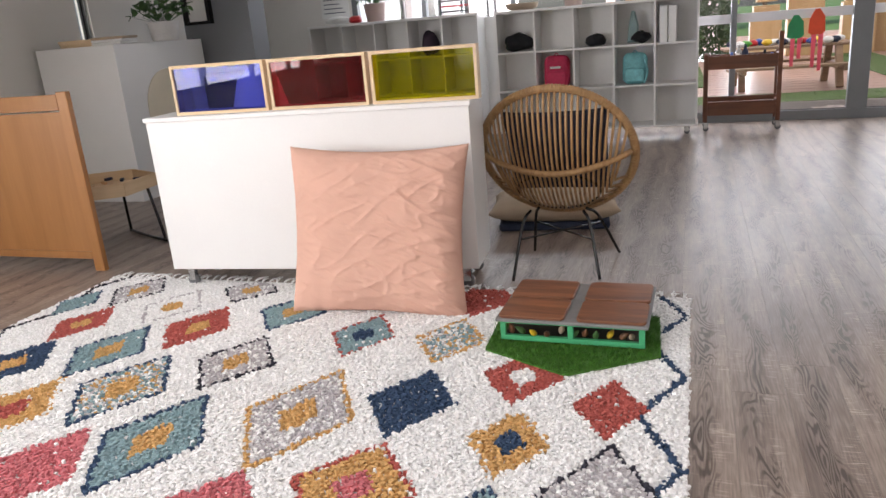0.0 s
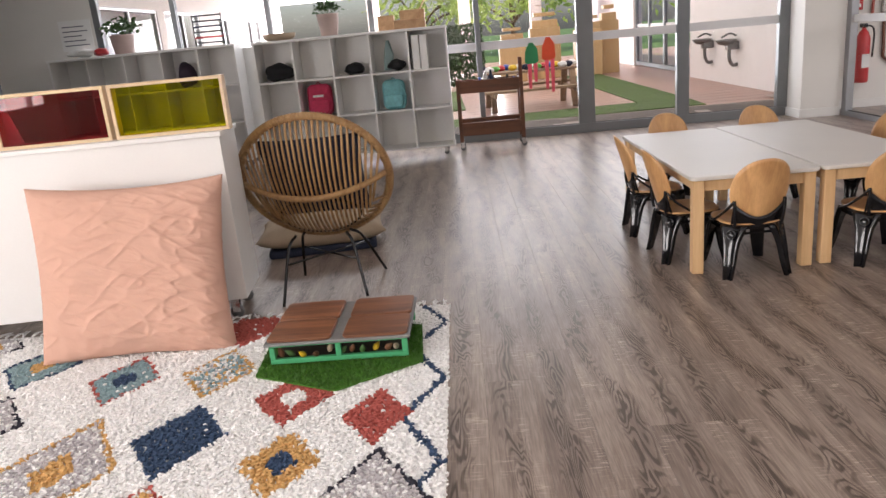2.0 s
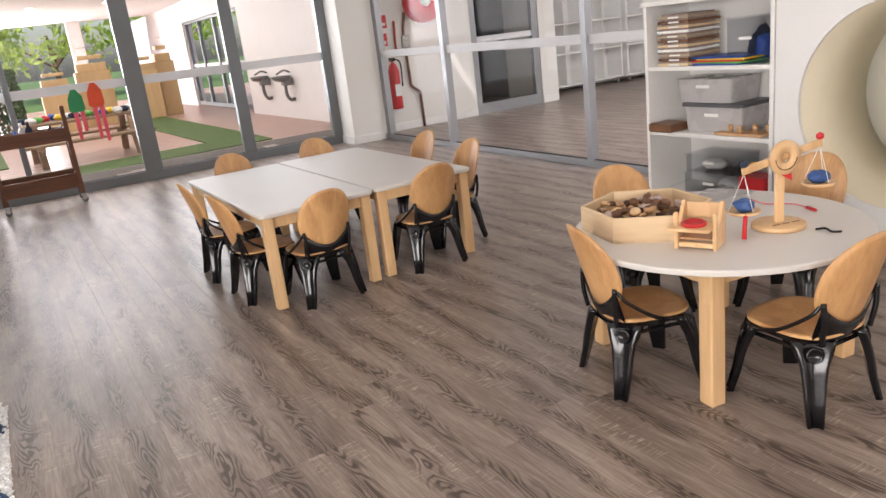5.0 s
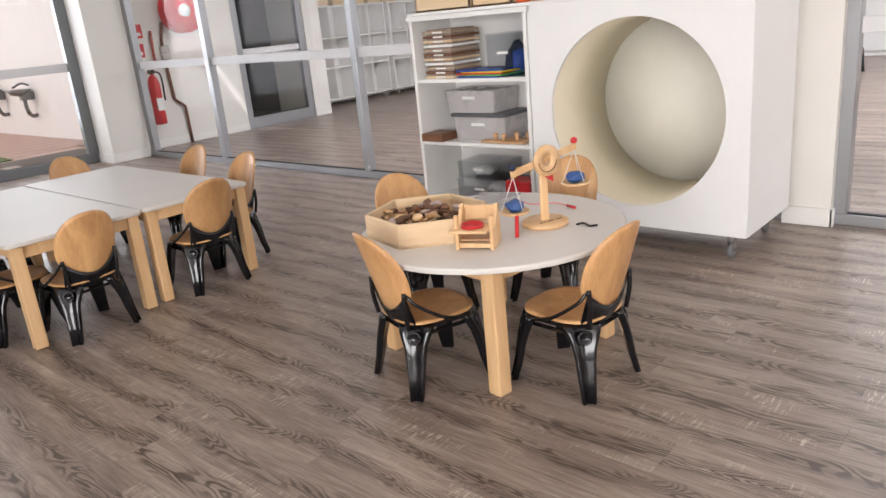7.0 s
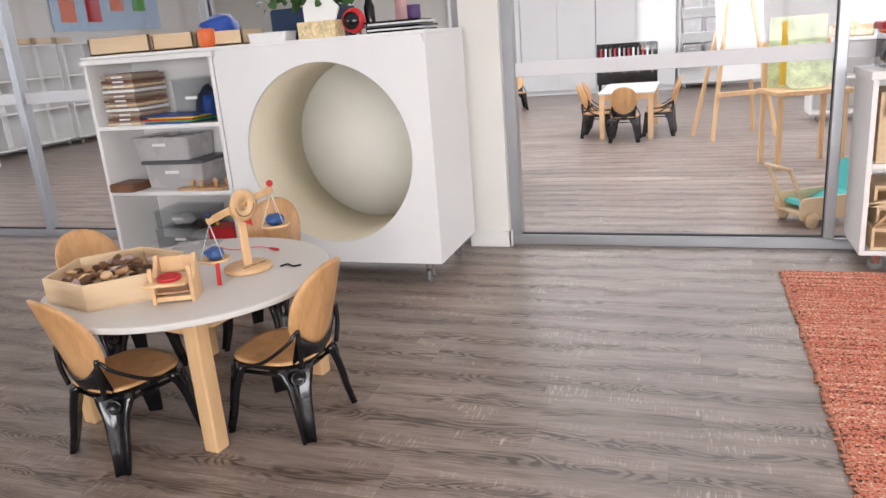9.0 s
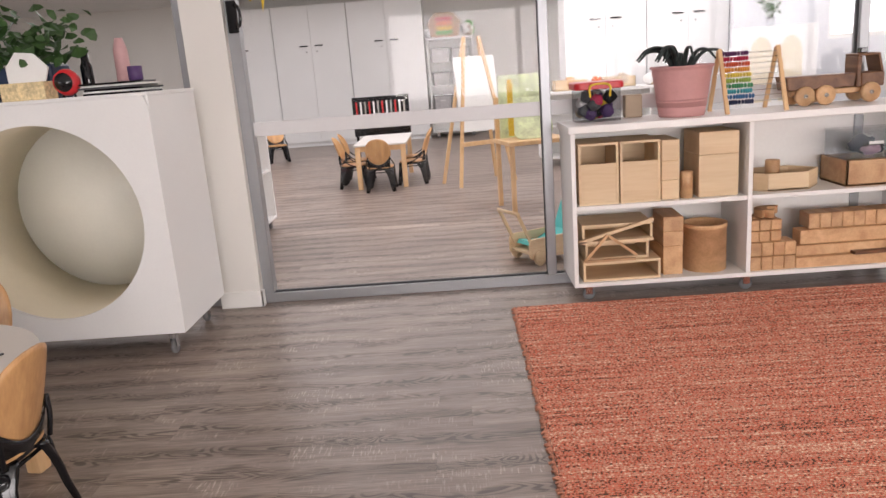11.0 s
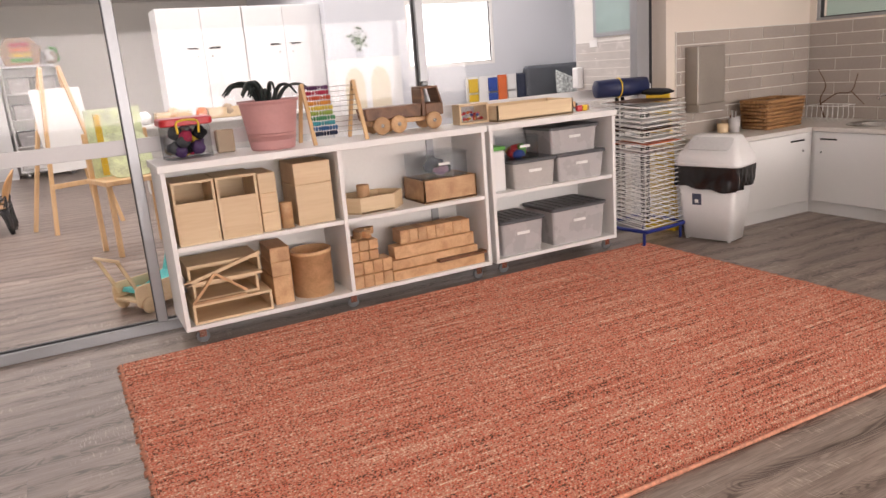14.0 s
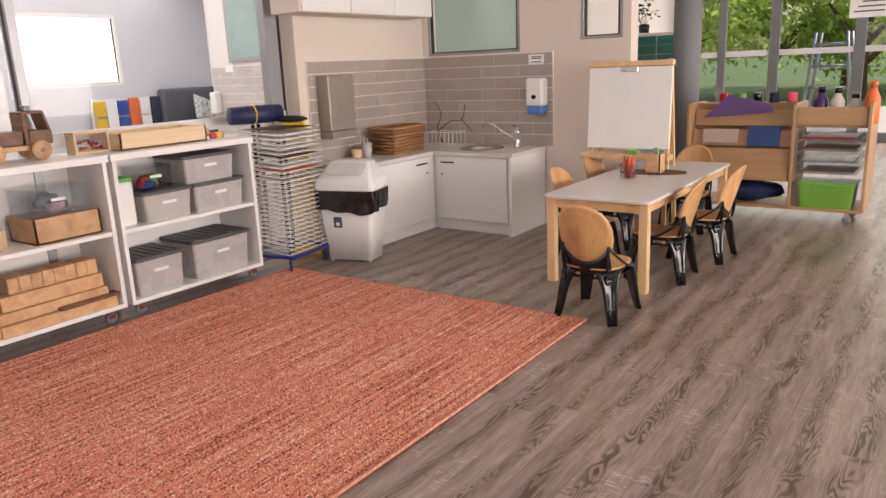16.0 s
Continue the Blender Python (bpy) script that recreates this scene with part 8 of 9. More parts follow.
# fire equipment
fe = thing("fire_extinguisher", pose(5.45, 9.50, 0.32), "red fire extinguisher hanging on the white wall", "extinguisher")
part("cylinder", bm_lathe([(0.07, 0), (0.078, 0.02), (0.078, 0.52), (0.05, 0.60), (0.022, 0.63), (0.022, 0.66)], 20, m=pose(0, -0.05, 0)), RED, fe)
part("label_panel", bm_box(-0.045, 0.045, -0.134, -0.128, 0.18, 0.34), PAPER, fe)
part("valve", bm_box(-0.02, 0.02, -0.1, 0.02, 0.65, 0.70, 0.004), BLACK, fe)
part("hose", bm_tube(arc([(0, -0.06, 0.68), (0.10, -0.08, 0.62), (0.09, -0.1, 0.3)]), 0.011, 6), BLACK, fe)
for k, (x, z) in enumerate(((5.40, 1.18), (5.42, 1.42))):
    s = thing("safety_sign", pose(x, 9.555, z), "red location sign over the extinguisher", "sign", "safety signs")
    part("plate", bm_box(-0.07, 0.07, -0.004, 0, 0, 0.17), RED, s)
    part("text_bar", bm_box(-0.045, 0.045, -0.006, -0.004, 0.03, 0.07), PAPER, s)
hr = thing("hose_reel", pose(6.02, 9.42, 1.72), "large red fire hose reel on the wall", "hose reel")
part("disc", bm_lathe([(0.02, -0.08), (0.27, -0.08), (0.285, -0.07), (0.285, -0.06), (0.12, -0.05), (0.12, 0.05), (0.285, 0.06), (0.285, 0.08), (0.02, 0.08)], 36, m=pose(0, 0, 0, 90)), RED, hr)
part("hub", bm_lathe([(0.002, 0.081), (0.08, 0.081), (0.08, 0.09), (0.002, 0.092)], 24, m=pose(0, 0, 0, 90)), PAPER, hr)
part("hose", bm_tube([(0.2 * math.cos(a), 0, 0.2 * math.sin(a)) for a in (2 * math.pi * j / 30 for j in range(30))], 0.04, 8, closed=True), BLACK, hr)
pi = thing("copper_pipe", pose(5.75, 9.53, 0), "dark copper water pipe running down the wall", "pipe")
part("pipe", bm_tube(arc([(0.14, 0, 0.0), (0.13, 0, 0.42), (0.12, 0, 0.50), (0.0, 0, 0.60), (-0.01, 0, 0.70), (-0.03, 0, 1.30), (0.02, 0, 1.6)], 6), 0.020, 8), plain("old_copper", (0.16, 0.075, 0.05), 0.4, metal=0.7), pi)
part("valve", bm_box(-0.07, 0.05, -0.03, 0.02, 1.12, 1.30, 0.01), STEEL, pi)
part("elbow", bm_tube(arc([(-0.03, 0, 1.12), (-0.10, 0, 1.05), (-0.17, 0, 1.12), (-0.16, 0, 1.5)]), 0.018, 8), plain("red_pipe", (0.35, 0.05, 0.03), 0.4), pi)
va = thing("red_valve", pose(6.30, 9.5, 1.02), "red wall valve with a pipe", "valve")
part("wheel", bm_lathe([(0.02, 0), (0.06, 0), (0.06, 0.03), (0.02, 0.03)], 16, m=pose(0, 0, 0, 90)), RED, va)
part("pipe", bm_tube([(-0.25, 0.03, 0), (0.10, 0.03, 0)], 0.015, 8), RED, va)
dh = thing("door_handle_set", pose(6.40, 9.54, 0.86), "steel door lever on the white wall", "handle")
part("plate", bm_box(-0.03, 0.03, -0.01, 0.01, -0.14, 0.06, 0.003), STEEL, dh)
part("lever", bm_box(-0.12, 0.02, -0.05, -0.03, -0.01, 0.012, 0.004), STEEL, dh)
# far cubbies
for k in range(2):
    u = thing("far_cubby_shelf", pose(8.78 + 1.9 * k, 10.22, 0, 0, 0, 2), "white far cubby shelf on castors by the wall", "shelf unit", "far cubbies")
    part("back_panel", bm_box(0, 1.85, 0.38, 0.40, 0.10, 1.68), WHITE_SHELF, u)
    for z in (0.10, 0.64, 1.14, 1.66):
        part("shelf", bm_box(0, 1.85, 0, 0.38, z, z + 0.025), WHITE_SHELF, u)
    for i in range(5):
        part("upright", bm_box(0.4575 * i, 0.4575 * i + 0.02, 0.004, 0.38, 0.125, 1.66), WHITE_SHELF, u)
    castor(u, 0.1, 0.06, 0.10)
    castor(u, 1.75, 0.06, 0.10)
for i in range(5):
    open_tray("wooden_tray", pose(9.0 + 0.42 * i, 10.3, 1.685), [(0, 0), (0.32, 0), (0.32, 0.22), (0, 0.22)], 0.10, PALEWOOD, "wooden tray on the far cubby shelf", cat="tray", group="far trays")
bd = thing("blue_board", pose(12.6, 10.72, 1.0), "pale blue display board with coloured signs", "display board")
part("board", bm_box(-1.5, 1.3, -0.02, 0, 0.9, 2.0), plain("pale_blue_board", (0.45, 0.58, 0.75), 0.8), bd)
for i, mt in enumerate((ORANGEP, RED, ORANGEP, GREENP)):
    part("poster", bm_box(-1.3 + 0.62 * i, -0.95 + 0.62 * i, -0.028, -0.02, 1.05 + 0.2 * (i > 1), 1.45 + 0.2 * (i > 1)), mt, bd)
# far table with chairs
table("far_table", 9.30, 10.6, 0.56, 1.20, 0.54, "white low table in the next room")
for x, y, a in ((9.22, 0.88, 0), (9.62, 1.24, 268), (10.1, 1.24, 272), (9.62, 0.52, 88), (10.1, 0.52, 92), (13.0, 3.0, 200)):
    copy_thing(CHAIR, pose(x, y, 0, 0, 0, a))
pb = thing("brush_stand", pose(11.6, 1.05, 0), "black wire stand hung with brushes", "stand")
part("panel", bm_box(-0.02, 0.02, -0.42, 0.42, 0.45, 1.02), BLACK, pb)
for i in range(12):
    part("brush", bm_box(-0.035, -0.025, -0.36 + 0.064 * i, -0.335 + 0.064 * i, 0.6 + 0.05 * (i % 3), 0.95), (STEEL, WHITE, RED)[i % 3], pb)
for y in (-0.38, 0.38):
    part("leg", bm_box(-0.02, 0.02, y - 0.02, y + 0.02, 0, 0.45), BLACK, pb)
e2 = thing("tall_easel", pose(9.32, -0.28, 0, 0, 0, -65), "tall pale wooden easel with a white board", "easel")
for s in (-1, 1):
    part("leg", bm_box(-0.02, 0.02, -0.015, 0.015, 0, 1.72, 0.003), BEECH, e2, m=pose(s * 0.36, -0.24, 0, -8, -s * 9, 0))
    part("leg", bm_box(-0.02, 0.02, -0.015, 0.015, 0, 1.68, 0.003), BEECH, e2, m=pose(s * 0.36, 0.24, 0, 8, -s * 9, 0))
part("board", bm_box(-0.26, 0.26, -0.008, 0.008, 0, 0.85), PAPER, e2, m=pose(0, -0.14, 0.62, -8))
part("cross_bar", bm_box(-0.30, 0.30, -0.20, -0.16, 0.46, 0.51, 0.003), BEECH, e2)
open_shelf("far_shelf", pose(15.3, 0.42, 0, 0, 0, -90), 0.9, 0.4, 0.1, 1.92, (0, 0.875), ((0.025, 0.875, 0.55), (0.025, 0.875, 1.0), (0.025, 0.875, 1.45)), "white shelf with grey boxes in the next room", castors=((0.1, 0.06), (0.8, 0.06)))
for i in range(6):
    lidded_box(pose(15.5, 0.18 - 0.40 * (i % 2), (0.5625, 1.0125, 1.4625)[i // 2], 0, 0, -90), 0.34, 0.3, 0.24, GREYBOX, GREYLID, "grey lidded box on the far shelf", "far_box", group="far boxes")
hexhouse = thing("toy_house", pose(15.5, 0.06, 1.92, 0, 0, -90), "six-sided wooden toy house with rainbow slats on the far shelf", "toy")
part("shell", bm_prism([(-0.26, 0), (0.26, 0), (0.32, 0.28), (0.18, 0.46), (-0.18, 0.46), (-0.32, 0.28)], -0.12, 0.12, 0.01, m=pose(0, 0, 0, 90)), BLOCKWOOD, hexhouse)
for q, mt in enumerate((GREENP, YELLOWP, ORANGEP, RED)):
    part("slat", bm_box(-0.16, 0.16, -0.135, -0.121, 0.06 + 0.085 * q, 0.12 + 0.085 * q), mt, hexhouse)
for i in range(4):
    solo("far_toy", blob(0.22, 0.2, 0.2 + 0.03 * i, i), (PAPER, BEIGE, PAPER, GREENP)[i], "small pale toy on the far shelf", "toy", pose(15.5, 0.36 - 0.26 * i, 1.92 if i != 1 else 2.38) if i in (0, 3) else pose(15.45, -0.42 + 0.02 * i, 1.92 + 0.0), "far toys")
play = open_shelf("low_play_bench", pose(10.2, -1.15, 0, 0, 0, -90), 2.1, 0.45, 0.09, 0.95, (0, 0.7, 1.4, 2.075), ((0.025, 2.075, 0.5),), "low white shelf with wooden play things in the next room", castors=((0.1, 0.06), (2.0, 0.06)))
for i in range(3):
    open_tray("wooden_tray", pose(10.28, -1.35 - 0.62 * i, 0.95, 0, 0, -90), [(0, 0), (0.42, 0), (0.42, 0.24), (0, 0.24)], 0.13, PALEWOOD, "wooden tray on the low play shelf", cat="tray", group="play trays")
for i, mt in enumerate((PAPER, BLOCKWOOD, ORANGEP, BEIGE, PAPER, BLOCKWOOD)):
    solo("craft_toy", blob(0.16, 0.14, 0.16, i + 12), mt, "small plain toy on the low play shelf", "toy", pose(10.34, -1.22 - 0.34 * i, 0.964 if i % 2 else 0.95), "craft toys")
pk = thing("paint_easel", pose(7.6, -0.74, 0, 0, 0, -75), "pale wooden two-sided paint station with bright splashes", "paint station")
part("shelf", bm_box(-0.3, 0.3, -0.25, 0.25, 0.62, 0.66, 0.004), BEECH, pk)
for x in (-0.28, 0.24):
    for y in (-0.22, 0.18):
        part("leg", bm_box(x, x + 0.04, y, y + 0.04, 0, 1.05 if y > 0 else 0.62, 0.003), BEECH, pk)
LIME = plain("lime_sheet", (0.62, 0.70, 0.44), 0.6, vary=0.4, scale=9)
part("splash_board", bm_box(-0.24, 0.24, 0.17, 0.18, 0.66, 1.25), LIME, pk)
part("chair_shell", bm_prism(rounded(-0.2, 0.2, 0, 0.4, 0.1), -0.01, 0.01, m=pose(0, -0.1, 0.66, 70)), LIME, pk)
part("strip", bm_box(-0.30, -0.25, -0.26, -0.25, 0.72, 1.22), YELLOWP, pk)
# teal push cart
TEAL = plain("teal_canvas", (0.10, 0.52, 0.50), 0.8, vary=0.1)
pu = thing("push_cart", pose(5.66, -0.62, 0, 0, 0, -62) @ Matrix.Diagonal((0.74, 0.74, 0.86, 1)), "birch push cart with a teal canvas sling", "toy cart")
for s in (-1, 1):
    part("side", bm_prism(rounded(-0.30, 0.30, 0.05, 0.22, 0.05), -0.009, 0.009, 0.002, m=pose(0, s * 0.17, 0, 90)), PALEWOOD, pu)
    part("handle_post", bm_box(-0.015, 0.015, -0.01, 0.01, 0, 0.34, 0.003), PALEWOOD, pu, m=pose(-0.24, s * 0.155, 0.14, 0, -28, 0))
    for x in (-0.2, 0.2):
        part("wheel", bm_lathe([(0.01, -0.012), (0.06, -0.012), (0.06, 0.012), (0.01, 0.012)], 20, m=pose(x, s * 0.195, 0.06, 90)), PALEWOOD, pu)
part("handle", bm_tube([(-0.40, -0.18, 0.44), (-0.40, 0.18, 0.44)], 0.014, 8), PALEWOOD, pu)
part("base", bm_box(-0.28, 0.28, -0.16, 0.16, 0.09, 0.105), PALEWOOD, pu)
part("sling", bm_prism([(-0.22, 0.14), (0.0, 0.11), (0.24, 0.19), (0.34, 0.42), (0.31, 0.43), (0.21, 0.22), (0.0, 0.14), (-0.2, 0.17)], -0.155, 0.155, m=pose(0, 0, 0, 90)), TEAL, pu)
# white cabinet just behind the glass
open_shelf("white_play_shelf", pose(6.27, 1.73, 0, 0, 0, 0), 1.2, 0.42, 0.09, 1.0, (0, 1.175), ((0.025, 1.175, 0.55),), "white low shelf on castors behind the glass", castors=((0.1, 0.05), (1.1, 0.05)))
# arched doll house, book rack, sofa in the bay
dh2 = thing("arch_shelf", pose(10.55, -4.33, 0, 0, 0, -90), "white cabinet with two arched openings", "cabinet")
part("body", bm_box(-0.49, 0.49, 0, 0.38, 0.0, 1.57, 0.004), WHITE, dh2)
for x in (-0.24, 0.15):
    part("arch_liner", bm_prism([(x + 0.15 * math.cos(math.pi * j / 14), 1.16 + 0.28 * math.sin(math.pi * j / 14)) for j in range(15)] + [(x - 0.15, 0.6), (x + 0.15, 0.6)], -0.004, 0.0, m=pose(0, -0.001, 0, 90)), CREAM, dh2)
bush("pot_plant", pose(10.75, -4.28, 1.57), [(0.05, 0), (0.055, 0.004), (0.06, 0.11), (0.05, 0.12)], CLEAR, LEAF, 60, 0.13, 0.32, "sprig of leaves in a glass jar on the white cabinet", 0.06, 11)
bkr = thing("book_rack", pose(10.85, -6.62, 0, 0, 0, -90), "low rack displaying picture books face out", "book rack")
part("back", bm_box(-0.55, 0.55, 0.0, 0.04, 0.0, 1.16), WHITE, bkr)
for i in range(12):
    part("book", bm_box(-0.53 + 0.18 * (i % 6), -0.37 + 0.18 * (i % 6), -0.05, -0.03, 0.68 + 0.24 * (i // 6), 0.89 + 0.24 * (i // 6) + 0.03 * (i % 2)), (YELLOWP, PAPER, BLUEP, ORANGEP, PAPER, NAVY)[i % 6], bkr)
sf = thing("grey_sofa", pose(10.5, -7.72, 0, 0, 0, -90), "grey fabric sofa with a patterned cushion", "sofa")
SOFA = plain("grey_fabric", (0.10, 0.11, 0.125), 0.9, vary=0.15)
part("seat", bm_box(-0.55, 0.55, -0.4, 0.3, 0.0, 0.68, 0.05, 2), SOFA, sf)
part("back", bm_box(-0.55, 0.55, 0.25, 0.42, 0.5, 1.26, 0.05, 2), SOFA, sf)
solo("patterned_cushion", cushion_bm(0.5, 0.42, 0.14, 2, 0.01, 16), plain("leaf_print", (0.45, 0.48, 0.46), 0.9, vary=0.9, scale=22), "black and white leaf print cushion on the sofa", "cushion", pose(10.45, -7.72, 0.90, 70, 20, -80))
kt = thing("tiled_panel", pose(8.30, -6.52, 0), "pale tiled wall panel with a window over it", "wall panel")
part("wall", bm_box(-0.85, 0.35, -0.1, 0, 0, 2.9), PAINT, kt)
part("tile_field", bm_box(-0.85, 0.33, 0.0, 0.01, 0.7, 1.52), plain("pale_taupe_tile", (0.52, 0.49, 0.46), 0.25), kt)
for i in range(8):
    part("grout_line", bm_box(-0.85, 0.33, 0.01, 0.0115, 0.79 + 0.1 * i, 0.795 + 0.1 * i), GROUT, kt)
part("window_frame", bm_box(-0.80, -0.05, 0.0, 0.03, 1.58, 2.5), SILVER, kt)
part("window_pane", bm_box(-0.74, -0.11, 0.03, 0.034, 1.63, 2.5), plain("sea_green_glass", (0.33, 0.45, 0.43), 0.15), kt)
part("sign_card", bm_box(-0.1, 0.05, 0.01, 0.014, 1.46, 1.55), PAPER, kt)
solo("soap_dispenser", bm_box(-0.06, 0.06, 0.0, 0.1, 0, 0.27, 0.02, 3), WHITE, "white soap dispenser on the pale tiles", "dispenser", pose(8.55, -6.508, 0.95))
yc = thing("yellow_streamer", pose(5.0765, 0.93, 1.82), "yellow paper streamer stuck on the glass", "paper craft")
for i in range(3):
    part("strip", bm_prism([(0.0 + 0.07 * i, 0.3), (0.05 + 0.07 * i, 0.3), (0.035 + 0.07 * i, -0.06 * (i % 2)), (0.015 + 0.07 * i, 0.02)], 0, 0.002, m=pose(0, 0, 0, 90, 0, 90)), YELLOWP, yc)
kh = thing("door_pull", pose(5.0, 1.20, 1.74), "black rounded pull handle on the silver frame", "handle")
part("plate", bm_box(0.0, 0.02, -0.03, 0.03, -0.09, 0.09, 0.006), BLACK, kh)
part("pull", bm_tube(arc([(0.0, -0.02, 0.06), (-0.035, -0.05, 0.05), (-0.04, -0.06, 0.0), (-0.035, -0.05, -0.05), (0.0, -0.02, -0.06)]), 0.009, 8), BLACK, kh)

# ---- the verandah and garden ----
DECK = plain("red_paving", (0.40, 0.245, 0.195), 0.35, vary=0.18, scale=1.2, stretch=(1, 1, 1))
GRASS = plain("lawn", (0.06, 0.12, 0.025), 0.9, vary=0.4, scale=3, fine=60)
structure("ground", bm_box(-260, 260, -260, 260, -0.30, -0.145), GRASS, "green garden ground running to the horizon", "ground")
structure("pavement_north", bm_box(-14, 30, 9.6, 34, -0.145, -0.03), DECK, "reddish paved verandah", "pavement")
bmq = bmesh.new()
for i in range(60):
    bm_box(-14, 30, 9.75 + 0.4 * i, 9.758 + 0.4 * i, -0.031, -0.0285, bm=bmq)
structure("pavement_joints", bmq, BARK, "dark joints between the paving rows", "pavement")
structure("pavement_south", bm_box(-8, 9, -22, -13.55, -0.145, -0.03), plain("pale_concrete", (0.42, 0.40, 0.37), 0.8, vary=0.1), "pale concrete terrace", "pavement")
OTURF = plain("outdoor_turf", (0.065, 0.12, 0.022), 0.8, vary=0.35, scale=5, fine=120)
for nm, pts in (("turf_strip", [(-3, 11.2), (1.5, 11.29), (4.22, 11.47), (4.26, 12.56), (3.44, 12.5), (1.5, 12.33), (-3, 12.2)]), ("turf_strip", [(3.44, 12.51), (4.26, 12.57), (4.27, 20.7), (3.3, 20.5)]), ("turf_strip", [(-3, 13.6), (0.6, 13.8), (0.5, 18.5), (-3, 18.5)])):
    t = thing(nm, pose(0, 0, -0.028), "strip of green artificial turf on the paving", "turf", "turf strips")
    part("mat", bm_prism(pts, 0, 0.014), OTURF, t)
    part("tufts", blades(pts, 2500, 0.03, 8, 0.012), OTURF, t)["kind"] = "stuff"
RENDER = plain("white_render", (0.80, 0.78, 0.77), 0.9, vary=0.03)
structure("wall_verandah", bm_box(5.62, 5.8, 9.76, 16.8, -0.03, 2.85), RENDER, "white rendered outside wall with drinking taps", "wall")
structure("wall_verandah_far", bm_box(5.75, 6.0, 22.6, 32, -0.03, 2.85), RENDER, "white rendered outside wall further along", "wall")
structure("wall_verandah_lintel", bm_box(5.7, 5.9, 16.8, 22.6, 2.3, 2.85), RENDER, "white wall over the far doors", "wall")
window_run("window_verandah", "grey framed glass doors further along the verandah", "y", 5.85, 16.8, 22.6, [(16.85, 0.1), (18.2, 0.1), (19.6, 0.14), (21.1, 0.1), (22.55, 0.1)], FRAME, 1.06, sill=0.1, head=2.3)
wall("wall_garden", -5.75, -5.6, 9.75, 27.2, -0.03, 2.86, RENDER, "white rendered wing across the verandah with windows", [(13.2, 15.9, 0.9, 2.35), (16.3, 18.5, 0.9, 2.35), (19.9, 20.8, 0.9, 2.3), (22.2, 24.1, 0.1, 2.3)], "y")
for k, (a, b, lo, hi) in enumerate(((13.2, 15.9, 0.9, 2.35), (16.3, 18.5, 0.9, 2.35), (19.9, 20.8, 0.9, 2.3), (22.2, 24.1, 0.1, 2.3))):
    window_run("window_wing", "grey framed window in the white wing", "y", -5.66, a, b, [(a + 0.04, 0.08), (0.5 * (a + b), 0.06), (b - 0.04, 0.08)], SILVER, 0, sill=0.06, head=hi, z0=lo)
structure("wing_room_wall", bm_box(-9.1, -9.0, 10, 27, 0, 2.86), PALE_GREY, "pale wall inside the wing", "wall")
# Added closed room; roof and grey walls keep the view through the door dark.
structure("storeroom_floor", bm_box(5.8, 8.6, 9.76, 16.0, -0.028, -0.008), CONCRETE, "grey floor of the added dark box behind the glass door", "floor")
structure("storeroom_ceiling", bm_box(5.8, 8.7, 9.76, 16.1, 2.6, 2.7), GREY_PAINT, "grey ceiling added to keep daylight out behind the glass door", "ceiling")
structure("storeroom_wall_end", bm_box(5.8, 8.7, 16.0, 16.1, -0.03, 2.6), GREY_PAINT, "grey end wall added to darken the view through the glass door", "wall")
structure("storeroom_wall_side", bm_box(8.6, 8.7, 10.9, 16.0, -0.03, 2.6), GREY_PAINT, "grey side wall added to darken the view through the glass door", "wall")
for q in range(3):
    rk = thing("storeroom_rack", pose(6.5 + 0.75 * q, 13.2 - 0.7 * q, -0.008, 0, 0, 20 * q), "grey metal rack with bare shelves in the added dark box", "rack", "storeroom racks")
    for z in (0.35, 0.8, 1.25):
        part("shelf", bm_box(-0.45, 0.45, -0.2, 0.2, z, z + 0.03), FRAME, rk)
    for x in (-0.44, 0.42):
        part("post", bm_box(x, x + 0.03, -0.2, 0.2, 0, 1.6), FRAME, rk)
# One dark sheet; the dimness behind the far doors is put into its colour.
structure("dark_room_beyond", bm_box(8.0, 8.1, 15.5, 23.5, 0, 2.85), GREY_PAINT, "dark grey sheet standing for the dim room inside the far doors", "wall")
DOWNLIT = plain("lit_diffuser", (0.9, 0.88, 0.84), 0.5, Emission_Color=(1.0, 0.95, 0.86, 1), Emission_Strength=6.0)
structure("verandah_roof", bm_box(-9.2, 6.0, 9.75, 27.5, 2.86, 3.0), CEIL, "white verandah soffit with downlights", "roof")
for i in range(5):
    for j in range(2):
        structure("downlight", bm_lathe([(0.09, 0), (0.09, 0.012), (0.07, 0.014)], 16, m=pose(-3.2 + 1.7 * i, 15.5 + 5 * j, 2.846)), DOWNLIT, "round recessed downlight", "light")
for x, y in ((-2.3, 27.2), (0.9, 27.2), (3.4, 27.2)):
    structure("verandah_post", bm_box(x - 0.2, x + 0.2, y - 0.2, y + 0.2, -0.03, 2.86, 0.01), RENDER, "square white verandah post", "column")
DULLCHROME = plain("dull_chrome", (0.20, 0.20, 0.20), 0.3, metal=0.9)
